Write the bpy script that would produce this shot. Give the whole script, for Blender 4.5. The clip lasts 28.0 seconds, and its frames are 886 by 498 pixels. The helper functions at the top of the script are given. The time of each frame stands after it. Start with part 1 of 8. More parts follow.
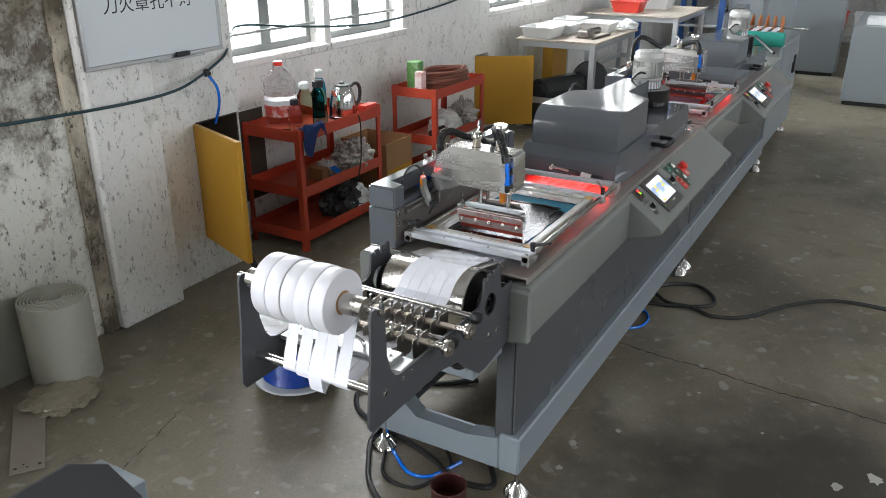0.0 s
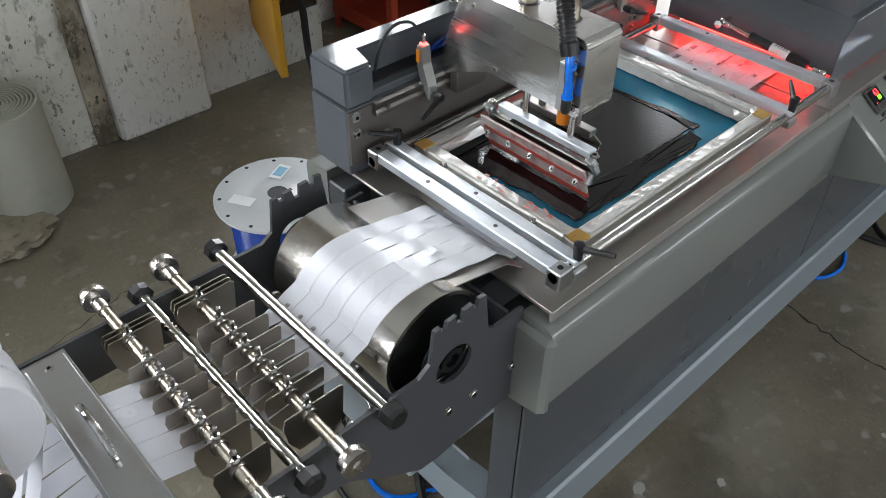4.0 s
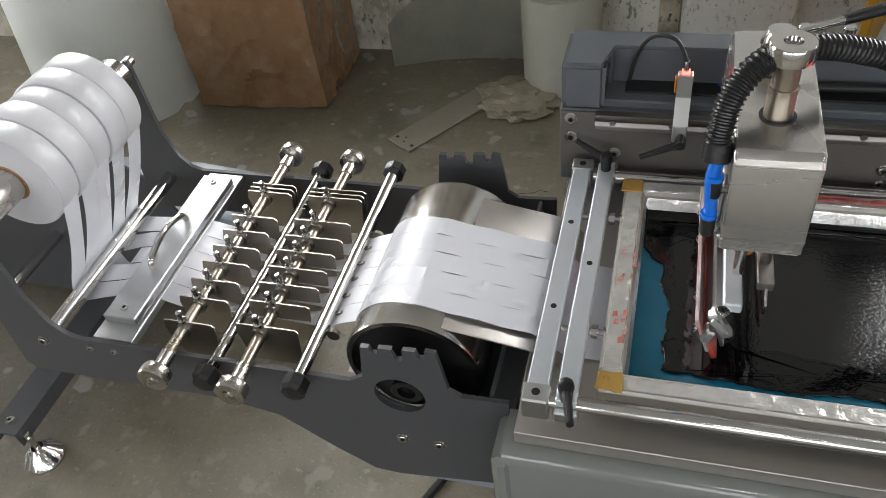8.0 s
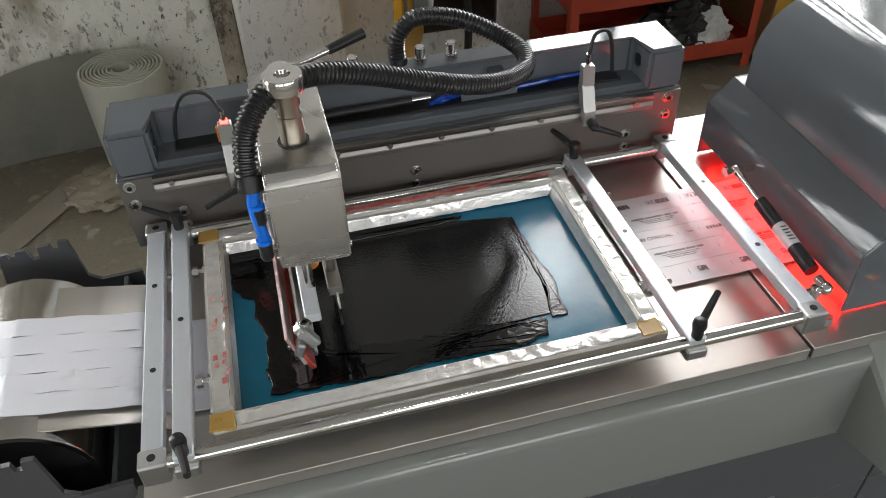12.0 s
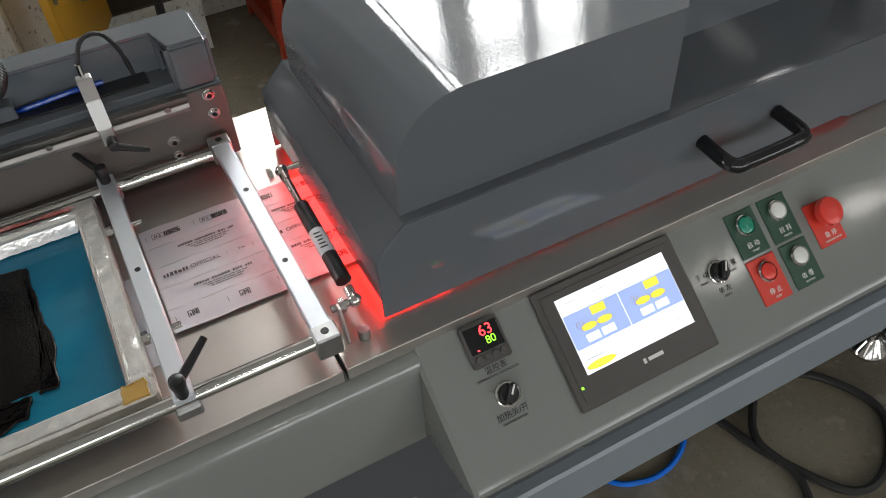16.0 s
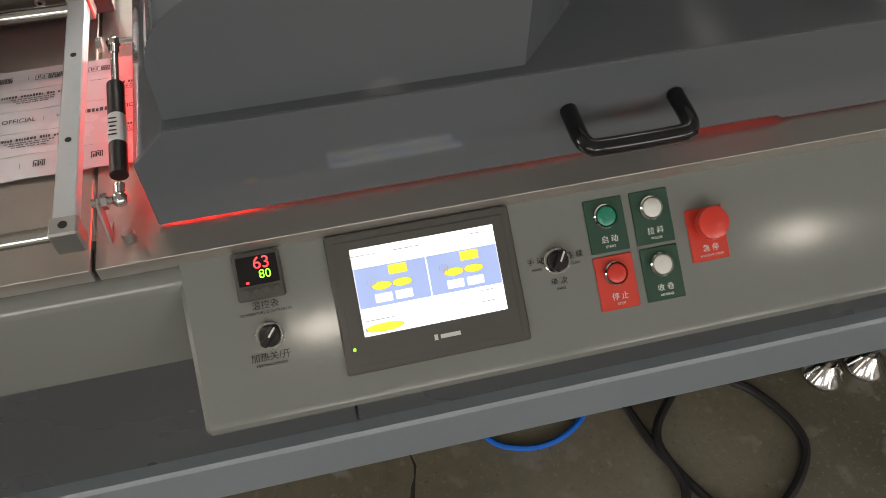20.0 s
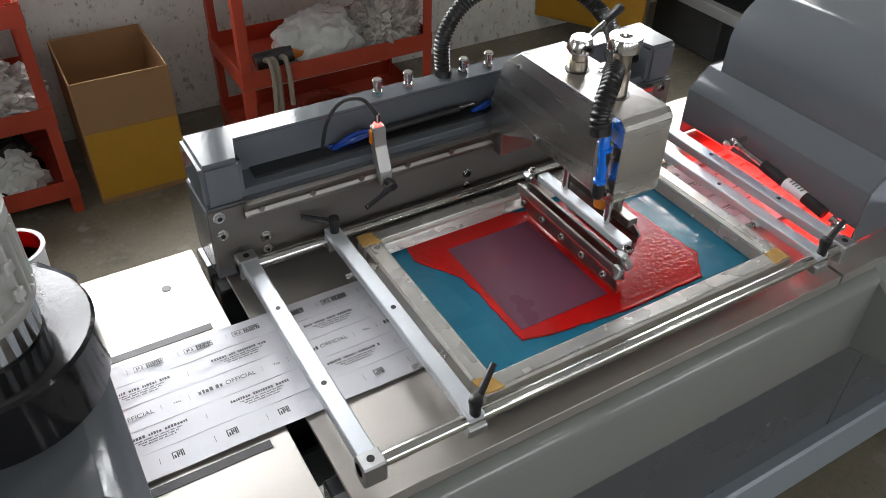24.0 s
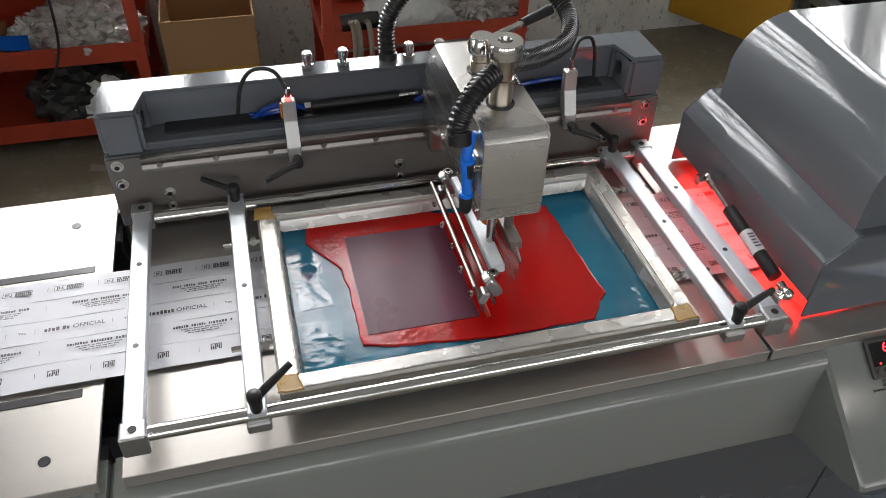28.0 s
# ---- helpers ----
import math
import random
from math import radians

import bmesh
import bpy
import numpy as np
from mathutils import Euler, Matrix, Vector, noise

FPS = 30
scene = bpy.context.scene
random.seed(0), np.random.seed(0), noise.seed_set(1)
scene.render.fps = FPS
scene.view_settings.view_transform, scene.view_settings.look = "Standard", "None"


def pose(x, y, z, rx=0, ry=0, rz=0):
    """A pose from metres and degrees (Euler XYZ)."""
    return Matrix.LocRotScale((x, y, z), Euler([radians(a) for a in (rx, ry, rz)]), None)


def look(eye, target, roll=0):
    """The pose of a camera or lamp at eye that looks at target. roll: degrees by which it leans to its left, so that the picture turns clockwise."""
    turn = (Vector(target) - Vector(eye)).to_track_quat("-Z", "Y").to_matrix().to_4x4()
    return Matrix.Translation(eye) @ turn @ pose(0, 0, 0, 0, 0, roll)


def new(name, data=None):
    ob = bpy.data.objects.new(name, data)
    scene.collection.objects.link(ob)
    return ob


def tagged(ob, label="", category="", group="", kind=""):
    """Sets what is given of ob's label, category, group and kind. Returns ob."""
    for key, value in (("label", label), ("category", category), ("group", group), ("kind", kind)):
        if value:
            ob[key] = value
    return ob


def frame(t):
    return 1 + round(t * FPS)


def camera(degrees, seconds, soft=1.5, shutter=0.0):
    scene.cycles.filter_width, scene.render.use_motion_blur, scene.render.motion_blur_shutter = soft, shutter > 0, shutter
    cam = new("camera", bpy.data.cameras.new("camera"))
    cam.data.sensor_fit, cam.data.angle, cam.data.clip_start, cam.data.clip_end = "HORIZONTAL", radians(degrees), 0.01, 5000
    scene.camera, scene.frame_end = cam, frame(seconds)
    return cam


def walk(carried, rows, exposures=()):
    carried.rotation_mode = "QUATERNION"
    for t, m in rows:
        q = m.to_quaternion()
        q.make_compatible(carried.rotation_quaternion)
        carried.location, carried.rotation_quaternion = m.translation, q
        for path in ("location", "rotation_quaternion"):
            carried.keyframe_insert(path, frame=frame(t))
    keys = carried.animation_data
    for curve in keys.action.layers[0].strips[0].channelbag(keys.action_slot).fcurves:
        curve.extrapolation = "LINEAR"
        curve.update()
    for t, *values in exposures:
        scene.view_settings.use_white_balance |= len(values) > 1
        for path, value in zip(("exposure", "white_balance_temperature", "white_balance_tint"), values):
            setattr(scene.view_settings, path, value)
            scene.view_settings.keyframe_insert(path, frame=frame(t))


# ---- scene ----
cam = camera(58.6, 28.0, 0.9)
PATH = [
    (0, (-1.818, -0.787, 1.624), (-0.217, 0.139, 0.864), -0.15),
    (0.5, (-1.738, -0.736, 1.608), (-0.148, 0.156, 0.786), 0.23),
    (1, (-1.577, -0.714, 1.592), (-0.012, 0.149, 0.695), 0.77),
    (1.5, (-1.456, -0.675, 1.571), (0.070, 0.193, 0.613), 0.51),
    (2, (-1.311, -0.583, 1.554), (0.169, 0.281, 0.524), -0.04),
    (2.5, (-1.167, -0.523, 1.541), (0.277, 0.330, 0.451), -0.15),
    (4.5, (-0.469, -0.444, 1.478), (0.277, 0.801, 0.103), -0.86),
    (5, (-0.330, -0.487, 1.474), (0.048, 0.871, 0.055), -4.23),
    (5.5, (-0.234, -0.421, 1.453), (-0.154, 0.971, 0.019), -6.39),
    (6, (-0.157, -0.384, 1.462), (-0.340, 1.005, 0.035), -8.21),
    (6.5, (-0.055, -0.409, 1.463), (-0.449, 0.945, 0.045), -8.39),
    (7, (0.019, -0.441, 1.468), (-0.533, 0.874, 0.067), -10.57),
    (7.5, (0.062, -0.455, 1.464), (-0.524, 0.861, 0.076), -10.56),
    (8, (0.097, -0.464, 1.459), (-0.408, 0.896, 0.082), -8.53),
    (8.5, (0.142, -0.471, 1.457), (-0.166, 0.964, 0.099), -5.69),
    (9, (0.176, -0.479, 1.454), (0.048, 0.986, 0.098), -3.36),
    (9.5, (0.203, -0.492, 1.456), (0.207, 0.981, 0.103), -2.86),
    (10, (0.218, -0.507, 1.457), (0.356, 0.970, 0.116), -2.14),
    (10.5, (0.220, -0.519, 1.461), (0.476, 0.951, 0.129), -1.55),
    (11, (0.201, -0.513, 1.462), (0.522, 0.951, 0.137), -1.40),
    (11.5, (0.195, -0.516, 1.461), (0.534, 0.949, 0.141), -1.96),
    (13.5, (0.112, -0.500, 1.465), (0.502, 0.960, 0.154), -1.39),
    (14, (0.097, -0.478, 1.459), (0.550, 0.965, 0.149), -0.51),
    (14.5, (0.172, -0.487, 1.457), (0.626, 0.944, 0.136), -0.69),
    (15, (0.320, -0.512, 1.451), (0.701, 0.933, 0.122), -2.04),
    (15.5, (0.492, -0.551, 1.437), (0.869, 0.868, 0.079), -4.11),
    (16, (0.637, -0.518, 1.431), (1.240, 0.746, 0.003), -3.81),
    (16.5, (0.772, -0.446, 1.429), (1.490, 0.703, -0.042), -1.84),
    (17, (0.824, -0.417, 1.411), (1.540, 0.683, -0.098), -2.48),
    (17.5, (0.879, -0.422, 1.408), (1.540, 0.621, -0.165), -0.45),
    (18, (0.950, -0.469, 1.393), (1.479, 0.603, -0.210), 1.45),
    (18.5, (0.966, -0.498, 1.387), (1.386, 0.612, -0.222), 1.19),
    (19, (0.974, -0.526, 1.385), (1.299, 0.615, -0.225), 1.00),
    (19.5, (0.977, -0.540, 1.387), (1.282, 0.616, -0.216), 0.90),
    (20, (0.982, -0.543, 1.390), (1.279, 0.625, -0.206), 0.93),
    (20.5, (1.005, -0.557, 1.402), (1.300, 0.639, -0.174), 0.92),
    (21, (1.073, -0.549, 1.435), (1.384, 0.777, -0.030), -0.66),
    (21.5, (1.144, -0.510, 1.427), (1.615, 0.890, 0.078), 0.99),
    (22, (1.215, -0.462, 1.418), (1.893, 0.924, 0.147), 4.19),
    (22.5, (1.349, -0.465, 1.444), (2.188, 0.836, 0.178), 5.73),
    (24.5, (1.964, -0.438, 1.478), (2.767, 0.890, 0.216), 0.90),
    (25, (2.019, -0.412, 1.462), (2.843, 0.897, 0.193), 1.46),
    (25.5, (2.080, -0.422, 1.457), (2.872, 0.859, 0.141), 2.02),
    (26, (2.117, -0.435, 1.456), (2.806, 0.867, 0.102), 0.87),
    (26.5, (2.128, -0.440, 1.464), (2.767, 0.865, 0.091), 0.69),
    (27, (2.155, -0.465, 1.468), (2.756, 0.855, 0.090), 0.69),
    (27.5, (2.188, -0.505, 1.467), (2.741, 0.867, 0.120), 2.37),
    (28, (2.223, -0.542, 1.474), (2.635, 0.906, 0.157), 2.04),
]
EXPOSURES = [(0, 0.05, 6250, 10), (1, 0.13, 6100, 9), (2, 0.17, 5950, 9), (5, 0.09, 6350, 9), (8, 0.14, 6500, 10), (14, 0.05, 6580, 10), (16, -0.05, 6600, 10), (18, -0.1, 7500, 12), (20, 0.0, 7300, 12), (21, 0.2, 6900, 12), (22.5, 0.05, 6700, 12), (24.5, -0.17, 6400, 11), (28, -0.2, 6550, 12)]
walk(cam, [(t, look(eye, target, roll)) for t, eye, target, roll in PATH], EXPOSURES)

# ---- light ----
world = bpy.data.worlds.new("sky")
scene.world = world
world.use_nodes = True
_wn = world.node_tree
_bg = _wn.nodes["Background"]
_sky = _wn.nodes.new("ShaderNodeTexSky")
_sky.sky_type, _sky.sun_disc = "NISHITA", False
_sky.sun_elevation, _sky.sun_rotation = radians(38), radians(20)
_wn.links.new(_sky.outputs[0], _bg.inputs[0])
_bg.inputs[1].default_value = 0.08


def area(name, m, w, h, power, colour):
    """A rectangle of daylight or a lamp; m is its pose, and it shines along its own -z."""
    data = bpy.data.lights.new(name, "AREA")
    data.shape, data.size, data.size_y, data.energy, data.color = "RECTANGLE", w, h, power, colour
    ob = new(name, data)
    ob.matrix_world = m
    return ob


sun = new("sun", bpy.data.lights.new("sun", "SUN"))
sun.data.energy, sun.data.angle, sun.data.color = 1.0, radians(12), (1.0, 0.97, 0.92)
sun.matrix_world = look((0, 8, 9), (0, 2, 0))
DAY = (0.985, 0.985, 1.0)
# windows of the wall beside the machine
# The pair at negative x is unseen, added to light the floor there.
WINDOWS = [(1.24, 2.02), (2.10, 2.88), (4.22, 5.00), (5.08, 5.86), (-3.10, -2.32), (-2.24, -1.46), (7.2, 7.98), (8.06, 8.84)]
SILL, HEAD = 0.97, 3.25
WY, WL = 2.25, 1.98  # faces of the window wall, beyond and before the pillar
for x0, x1 in WINDOWS:
    yw = (WY if x0 > 0 else WL) + 0.30
    area("daylight", look(((x0 + x1) / 2, yw, (SILL + HEAD) / 2), ((x0 + x1) / 2, 0, (SILL + HEAD) / 2 - 0.5)), x1 - x0, HEAD - SILL, 64.0, DAY)
# fill light from unseen openings added in the opposite wall
SOUTH = (-4.5, -1.5, 1.5, 4.5, 7.5)
for xc in SOUTH:
    area("daylight", look((xc, -6.52, 2.45), (xc, 0, 1.2)), 2.3, 2.2, 62.0, DAY)
# fill light in an unseen opening added to the west wall
area("daylight", look((-7.05, 0.9, 1.6), (0, 0.9, 1.2)), 1.8, 2.6, 230.0, (0.97, 0.985, 1.0))

# round high-bay lamps under the ceiling on the far side of the hall
LAMPS = (-1.85, 0.90, 4.80, 6.45)
for xc in LAMPS:
    data = bpy.data.lights.new("hall_lamp_light", "AREA")
    data.shape, data.size, data.energy, data.color = "DISK", 0.36, 9.0, (1.0, 0.97, 0.92)
    new("hall_lamp_light", data).matrix_world = look((xc, -3.75, 4.245), (xc, -3.75, 0))

# ---- materials ----
def material(name, colour, rough=0.5, metal=0.0, var=0.12, scale=6.0, fine=60.0, bump=0.1, coat=0.0, dark=None, stain=0.0, stain_scale=3.0, rvar=0.1, object_random=0.0, stretch=(1, 1, 1), spec=None):
    """A surface with variation at two scales: a broad one and a fine grain, with stains and relief."""
    m = bpy.data.materials.new(name)
    m.use_nodes = True
    nt = m.node_tree
    n, l = nt.nodes, nt.links
    b = n["Principled BSDF"]
    co = n.new("ShaderNodeTexCoord")
    mp = n.new("ShaderNodeMapping")
    mp.inputs["Scale"].default_value = stretch
    l.new(co.outputs["Object"], mp.inputs[0])
    broad, grain = n.new("ShaderNodeTexNoise"), n.new("ShaderNodeTexNoise")
    for tex, s, d in ((broad, scale, 4.0), (grain, fine, 3.0)):
        tex.inputs["Scale"].default_value, tex.inputs["Detail"].default_value = s, d
        l.new(mp.outputs[0], tex.inputs["Vector"])
    mix = n.new("ShaderNodeMix")
    mix.data_type = "RGBA"
    lo = [c * (1 - var) for c in colour]
    hi = [min(1, c * (1 + var)) for c in colour]
    mix.inputs[6].default_value, mix.inputs[7].default_value = (*lo, 1), (*hi, 1)
    add = n.new("ShaderNodeMath")
    add.operation = "ADD"
    half = n.new("ShaderNodeMath")
    half.operation, half.inputs[1].default_value = "MULTIPLY", 0.5
    l.new(broad.outputs[0], add.inputs[0])
    l.new(grain.outputs[0], add.inputs[1])
    l.new(add.outputs[0], half.inputs[0])
    l.new(half.outputs[0], mix.inputs[0])
    out = mix.outputs[2]
    if object_random:
        info, hsv = n.new("ShaderNodeObjectInfo"), n.new("ShaderNodeHueSaturation")
        rng = n.new("ShaderNodeMapRange")
        rng.inputs[3].default_value, rng.inputs[4].default_value = 1 - object_random, 1 + object_random
        l.new(info.outputs["Random"], rng.inputs[0])
        l.new(rng.outputs[0], hsv.inputs["Value"])
        l.new(out, hsv.inputs["Color"])
        out = hsv.outputs[0]
    if stain:
        st, ramp, mx = n.new("ShaderNodeTexNoise"), n.new("ShaderNodeValToRGB"), n.new("ShaderNodeMix")
        st.inputs["Scale"].default_value, st.inputs["Detail"].default_value, st.inputs["Roughness"].default_value = stain_scale, 8.0, 0.62
        l.new(mp.outputs[0], st.inputs["Vector"])
        ramp.color_ramp.elements[0].position, ramp.color_ramp.elements[1].position = 0.50, 0.66
        mx.data_type = "RGBA"
        sc = n.new("ShaderNodeMath")
        sc.operation, sc.inputs[1].default_value = "MULTIPLY", stain
        l.new(st.outputs[0], ramp.inputs[0])
        l.new(ramp.outputs[0], sc.inputs[0])
        l.new(sc.outputs[0], mx.inputs[0])
        l.new(out, mx.inputs[6])
        mx.inputs[7].default_value = (*(dark or [c * 0.4 for c in colour]), 1)
        out = mx.outputs[2]
    l.new(out, b.inputs["Base Color"])
    rr = n.new("ShaderNodeMapRange")
    rr.inputs[3].default_value, rr.inputs[4].default_value = max(0.02, rough - rvar), min(1, rough + rvar)
    l.new(broad.outputs[0], rr.inputs[0])
    l.new(rr.outputs[0], b.inputs["Roughness"])
    b.inputs["Metallic"].default_value = metal
    b.inputs["Coat Weight"].default_value = coat
    b.inputs["Coat Roughness"].default_value = 0.08
    if spec is not None:
        b.inputs["Specular IOR Level"].default_value = spec
    if bump:
        bp = n.new("ShaderNodeBump")
        bp.inputs["Strength"].default_value, bp.inputs["Distance"].default_value = bump, 0.004
        l.new(grain.outputs[0], bp.inputs["Height"])
        l.new(bp.outputs[0], b.inputs["Normal"])
        if coat:
            l.new(bp.outputs[0], b.inputs["Coat Normal"])
    return m


def glow(name, colour, strength):
    m = bpy.data.materials.new(name)
    m.use_nodes = True
    b = m.node_tree.nodes["Principled BSDF"]
    b.inputs["Base Color"].default_value = (*colour, 1)
    b.inputs["Emission Color"].default_value = (*colour, 1)
    b.inputs["Emission Strength"].default_value = strength
    return m


def clear(name, colour, rough=0.03, ior=1.45):
    m = bpy.data.materials.new(name)
    m.use_nodes = True
    b = m.node_tree.nodes["Principled BSDF"]
    b.inputs["Base Color"].default_value = (*colour, 1)
    b.inputs["Transmission Weight"].default_value = 1.0
    b.inputs["Roughness"].default_value = rough
    b.inputs["IOR"].default_value = ior
    return m


GREY = material("dark_grey_enamel", (0.106, 0.116, 0.128), 0.07, var=0.05, scale=2, fine=190, bump=0.028, rvar=0.02, spec=0.42)
PLATE = material("grey_plate_enamel", (0.062, 0.064, 0.07), 0.38, var=0.06, scale=3, fine=300, bump=0.08, rvar=0.06)
SKIRT = material("grey_skirt_enamel", (0.075, 0.08, 0.086), 0.26, var=0.07, scale=1.5, fine=160, bump=0.05, rvar=0.07)
FACEPLATE = material("brown_grey_plate", (0.118, 0.108, 0.098), 0.24, var=0.06, scale=3, fine=300, bump=0.05, rvar=0.06)
BEAM = material("light_grey_enamel", (0.205, 0.217, 0.202), 0.14, var=0.05, scale=2, fine=160, bump=0.03, rvar=0.04, coat=0.2)
LOWBEAM = material("blue_grey_enamel", (0.225, 0.262, 0.285), 0.3, var=0.08, scale=2, fine=120, bump=0.05, rvar=0.06)
STEEL = material("brushed_stainless", (0.50, 0.475, 0.44), 0.36, 0.82, var=0.08, scale=3, fine=90, bump=0.02, stretch=(1, 14, 1), rvar=0.06)
HEADSTEEL = material("brushed_head_stainless", (0.60, 0.59, 0.57), 0.27, 1.0, var=0.06, scale=2, fine=120, bump=0.015, stretch=(1, 1, 16), rvar=0.05)
ALU = material("machined_aluminium", (0.50, 0.51, 0.51), 0.38, 1.0, var=0.08, scale=5, fine=140, bump=0.03, rvar=0.08)
ALUFRAME = material("worn_aluminium_frame", (0.58, 0.57, 0.53), 0.42, 0.55, var=0.10, scale=9, fine=110, bump=0.05, rvar=0.12, stain=0.3, stain_scale=12, dark=(0.40, 0.33, 0.22))
STOPALU = material("dull_stop_aluminium", (0.40, 0.40, 0.38), 0.42, 0.8, var=0.08, scale=12, fine=120, bump=0.03)
BOLT = material("dull_socket_screw", (0.50, 0.49, 0.47), 0.28, 1.0, var=0.1, scale=20, fine=100, bump=0.0)
# Dark brown that puts the shade of the wall recesses into the colour.
RECESS = material("recess_shade_brown", (0.075, 0.055, 0.040), 0.8, var=0.25, scale=6, fine=60, bump=0.2, stain=0.4)
COMB = material("spring_steel_separator", (0.46, 0.42, 0.37), 0.33, 1.0, var=0.12, scale=20, fine=150, bump=0.02)
ZINC = material("zinc_plate", (0.66, 0.70, 0.74), 0.34, 0.55, var=0.07, scale=6, fine=150, bump=0.02)
CHROME = material("chrome", (0.64, 0.63, 0.61), 0.14, 1.0, var=0.05, scale=8, fine=60, bump=0.0, rvar=0.05)
DARKSTEEL = material("dull_steel", (0.30, 0.28, 0.26), 0.34, 1.0, var=0.15, scale=20, fine=150, bump=0.04)
RAILSTEEL = material("ground_rail_steel", (0.22, 0.205, 0.19), 0.40, 1.0, var=0.05, scale=10, fine=100, bump=0.0)
BLACKP = material("black_plastic", (0.012, 0.012, 0.013), 0.35, var=0.2, scale=20, fine=200, bump=0.08)
GLOSSBLACK = material("gloss_black_paint", (0.008, 0.008, 0.009), 0.12, var=0.2, scale=8, fine=120, bump=0.03, rvar=0.04)
RUBBER = material("black_rubber", (0.015, 0.015, 0.015), 0.52, var=0.2, scale=12, fine=200, bump=0.05)
HOSE = material("ribbed_hose_black", (0.010, 0.010, 0.010), 0.30, var=0.1, scale=10, fine=90, bump=0.03)
RIBBON = material("white_satin_ribbon", (0.76, 0.77, 0.82), 0.26, var=0.03, scale=8, fine=400, bump=0.03, rvar=0.06)
ROLL = material("white_ribbon_roll", (0.66, 0.66, 0.69), 0.30, var=0.07, scale=4, fine=160, bump=0.04, stretch=(1, 8, 1))
DRUM = material("drum_steel", (0.62, 0.60, 0.56), 0.2, 1.0, var=0.06, scale=2, fine=80, bump=0.01, stretch=(1, 18, 1))
TEAL = material("teal_screen_mesh", (0.008, 0.150, 0.255), 0.15, var=0.16, scale=5, fine=38, bump=0.10, rvar=0.05, stain=0.35, stain_scale=9, dark=(0.012, 0.22, 0.33), spec=0.42)
TEALDEEP = material("stencil_window_teal", (0.010, 0.085, 0.135), 0.25, var=0.1, scale=5, fine=500, bump=0.02, stain=0.2, stain_scale=8, dark=(0.05, 0.07, 0.11))
VIOLET = material("stencil_window_violet", (0.150, 0.050, 0.085), 0.30, spec=0.25, var=0.12, scale=6, fine=500, bump=0.02, stain=0.5, stain_scale=9, dark=(0.22, 0.030, 0.045))
INK = material("wet_black_ink", (0.003, 0.003, 0.004), 0.04, var=0.3, scale=14, fine=130, bump=0.08, rvar=0.02, spec=0.36)
INKFLAT = material("black_ink_film", (0.003, 0.003, 0.004), 0.05, var=0.3, scale=9, fine=300, bump=0.075, rvar=0.02)
REDINK = material("wet_red_ink", (0.52, 0.006, 0.005), 0.05, var=0.10, scale=10, fine=150, bump=0.12, rvar=0.03, spec=0.34)
REDPAINT = material("red_cart_paint", (0.46, 0.052, 0.022), 0.42, var=0.12, scale=5, fine=90, bump=0.08, stain=0.35, stain_scale=7, dark=(0.20, 0.03, 0.018))
YELLOW = material("ochre_door_paint", (0.52, 0.27, 0.018), 0.46, var=0.1, scale=2.5, fine=70, bump=0.06, stain=0.3, stain_scale=3, dark=(0.34, 0.17, 0.02))
CARD = material("brown_cardboard", (0.36, 0.20, 0.09), 0.75, var=0.1, scale=3, fine=120, bump=0.1, stain=0.2, stain_scale=4)
CARDIN = material("inner_cardboard", (0.30, 0.16, 0.07), 0.8, var=0.1, scale=3, fine=120, bump=0.1)
FOAM = material("white_foam_sheet", (0.82, 0.83, 0.80), 0.6, var=0.06, scale=3, fine=60, bump=0.15)
WOOD = material("worn_plywood", (0.46, 0.40, 0.33), 0.6, var=0.2, scale=4, fine=60, bump=0.1, stretch=(1, 10, 1), stain=0.4)
BOARD = material("whiteboard_enamel", (0.66, 0.70, 0.72), 0.25, var=0.04, scale=2, fine=40, bump=0.0)
PAPER = material("paper", (0.74, 0.75, 0.76), 0.6, var=0.04, scale=6, fine=100, bump=0.05)
INKBAR = material("printed_black", (0.02, 0.02, 0.022), 0.5, var=0.1, scale=30, fine=200, bump=0.0)
# Air tube blue with slot shade put into the colour; also the reel wire.
DARKBLUE = material("dark_wire_and_shaded_tube_blue", (0.004, 0.045, 0.30), 0.25, var=0.1, scale=9, fine=80, bump=0.0, coat=0.3)
BLUETUBE = material("blue_air_tube", (0.006, 0.155, 0.70), 0.2, var=0.1, scale=9, fine=80, bump=0.0, coat=0.3)
BLUECLOTH = material("blue_cloth", (0.03, 0.06, 0.20), 0.85, var=0.2, scale=20, fine=300, bump=0.3)
GREENB = material("green_plate", (0.022, 0.070, 0.045), 0.4, var=0.08, scale=20, fine=200, bump=0.02)
REDB = material("red_plate", (0.66, 0.055, 0.035), 0.38, var=0.06, scale=20, fine=200, bump=0.02)
REDKNOB = material("red_button_plastic", (0.72, 0.045, 0.030), 0.28, var=0.06, scale=20, fine=200, bump=0.0, coat=0.2)
GREENKNOB = material("green_button_plastic", (0.006, 0.24, 0.15), 0.28, var=0.06, scale=20, fine=200, bump=0.0, coat=0.2)
WHITEKNOB = material("white_button_plastic", (0.74, 0.75, 0.70), 0.3, var=0.04, scale=20, fine=200, bump=0.0)
BEZEL = material("screen_bezel", (0.080, 0.075, 0.070), 0.35, var=0.08, scale=20, fine=250, bump=0.03)
WHITEPRINT = material("white_print", (0.75, 0.75, 0.72), 0.5, var=0.03, scale=20, fine=100, bump=0.0)
MOTOR = material("silver_motor_paint", (0.50, 0.50, 0.48), 0.38, 0.35, var=0.06, scale=8, fine=140, bump=0.05)
KNOBSTEEL = material("warm_turned_steel", (0.52, 0.49, 0.455), 0.26, 1.0, var=0.08, scale=20, fine=120, bump=0.02)
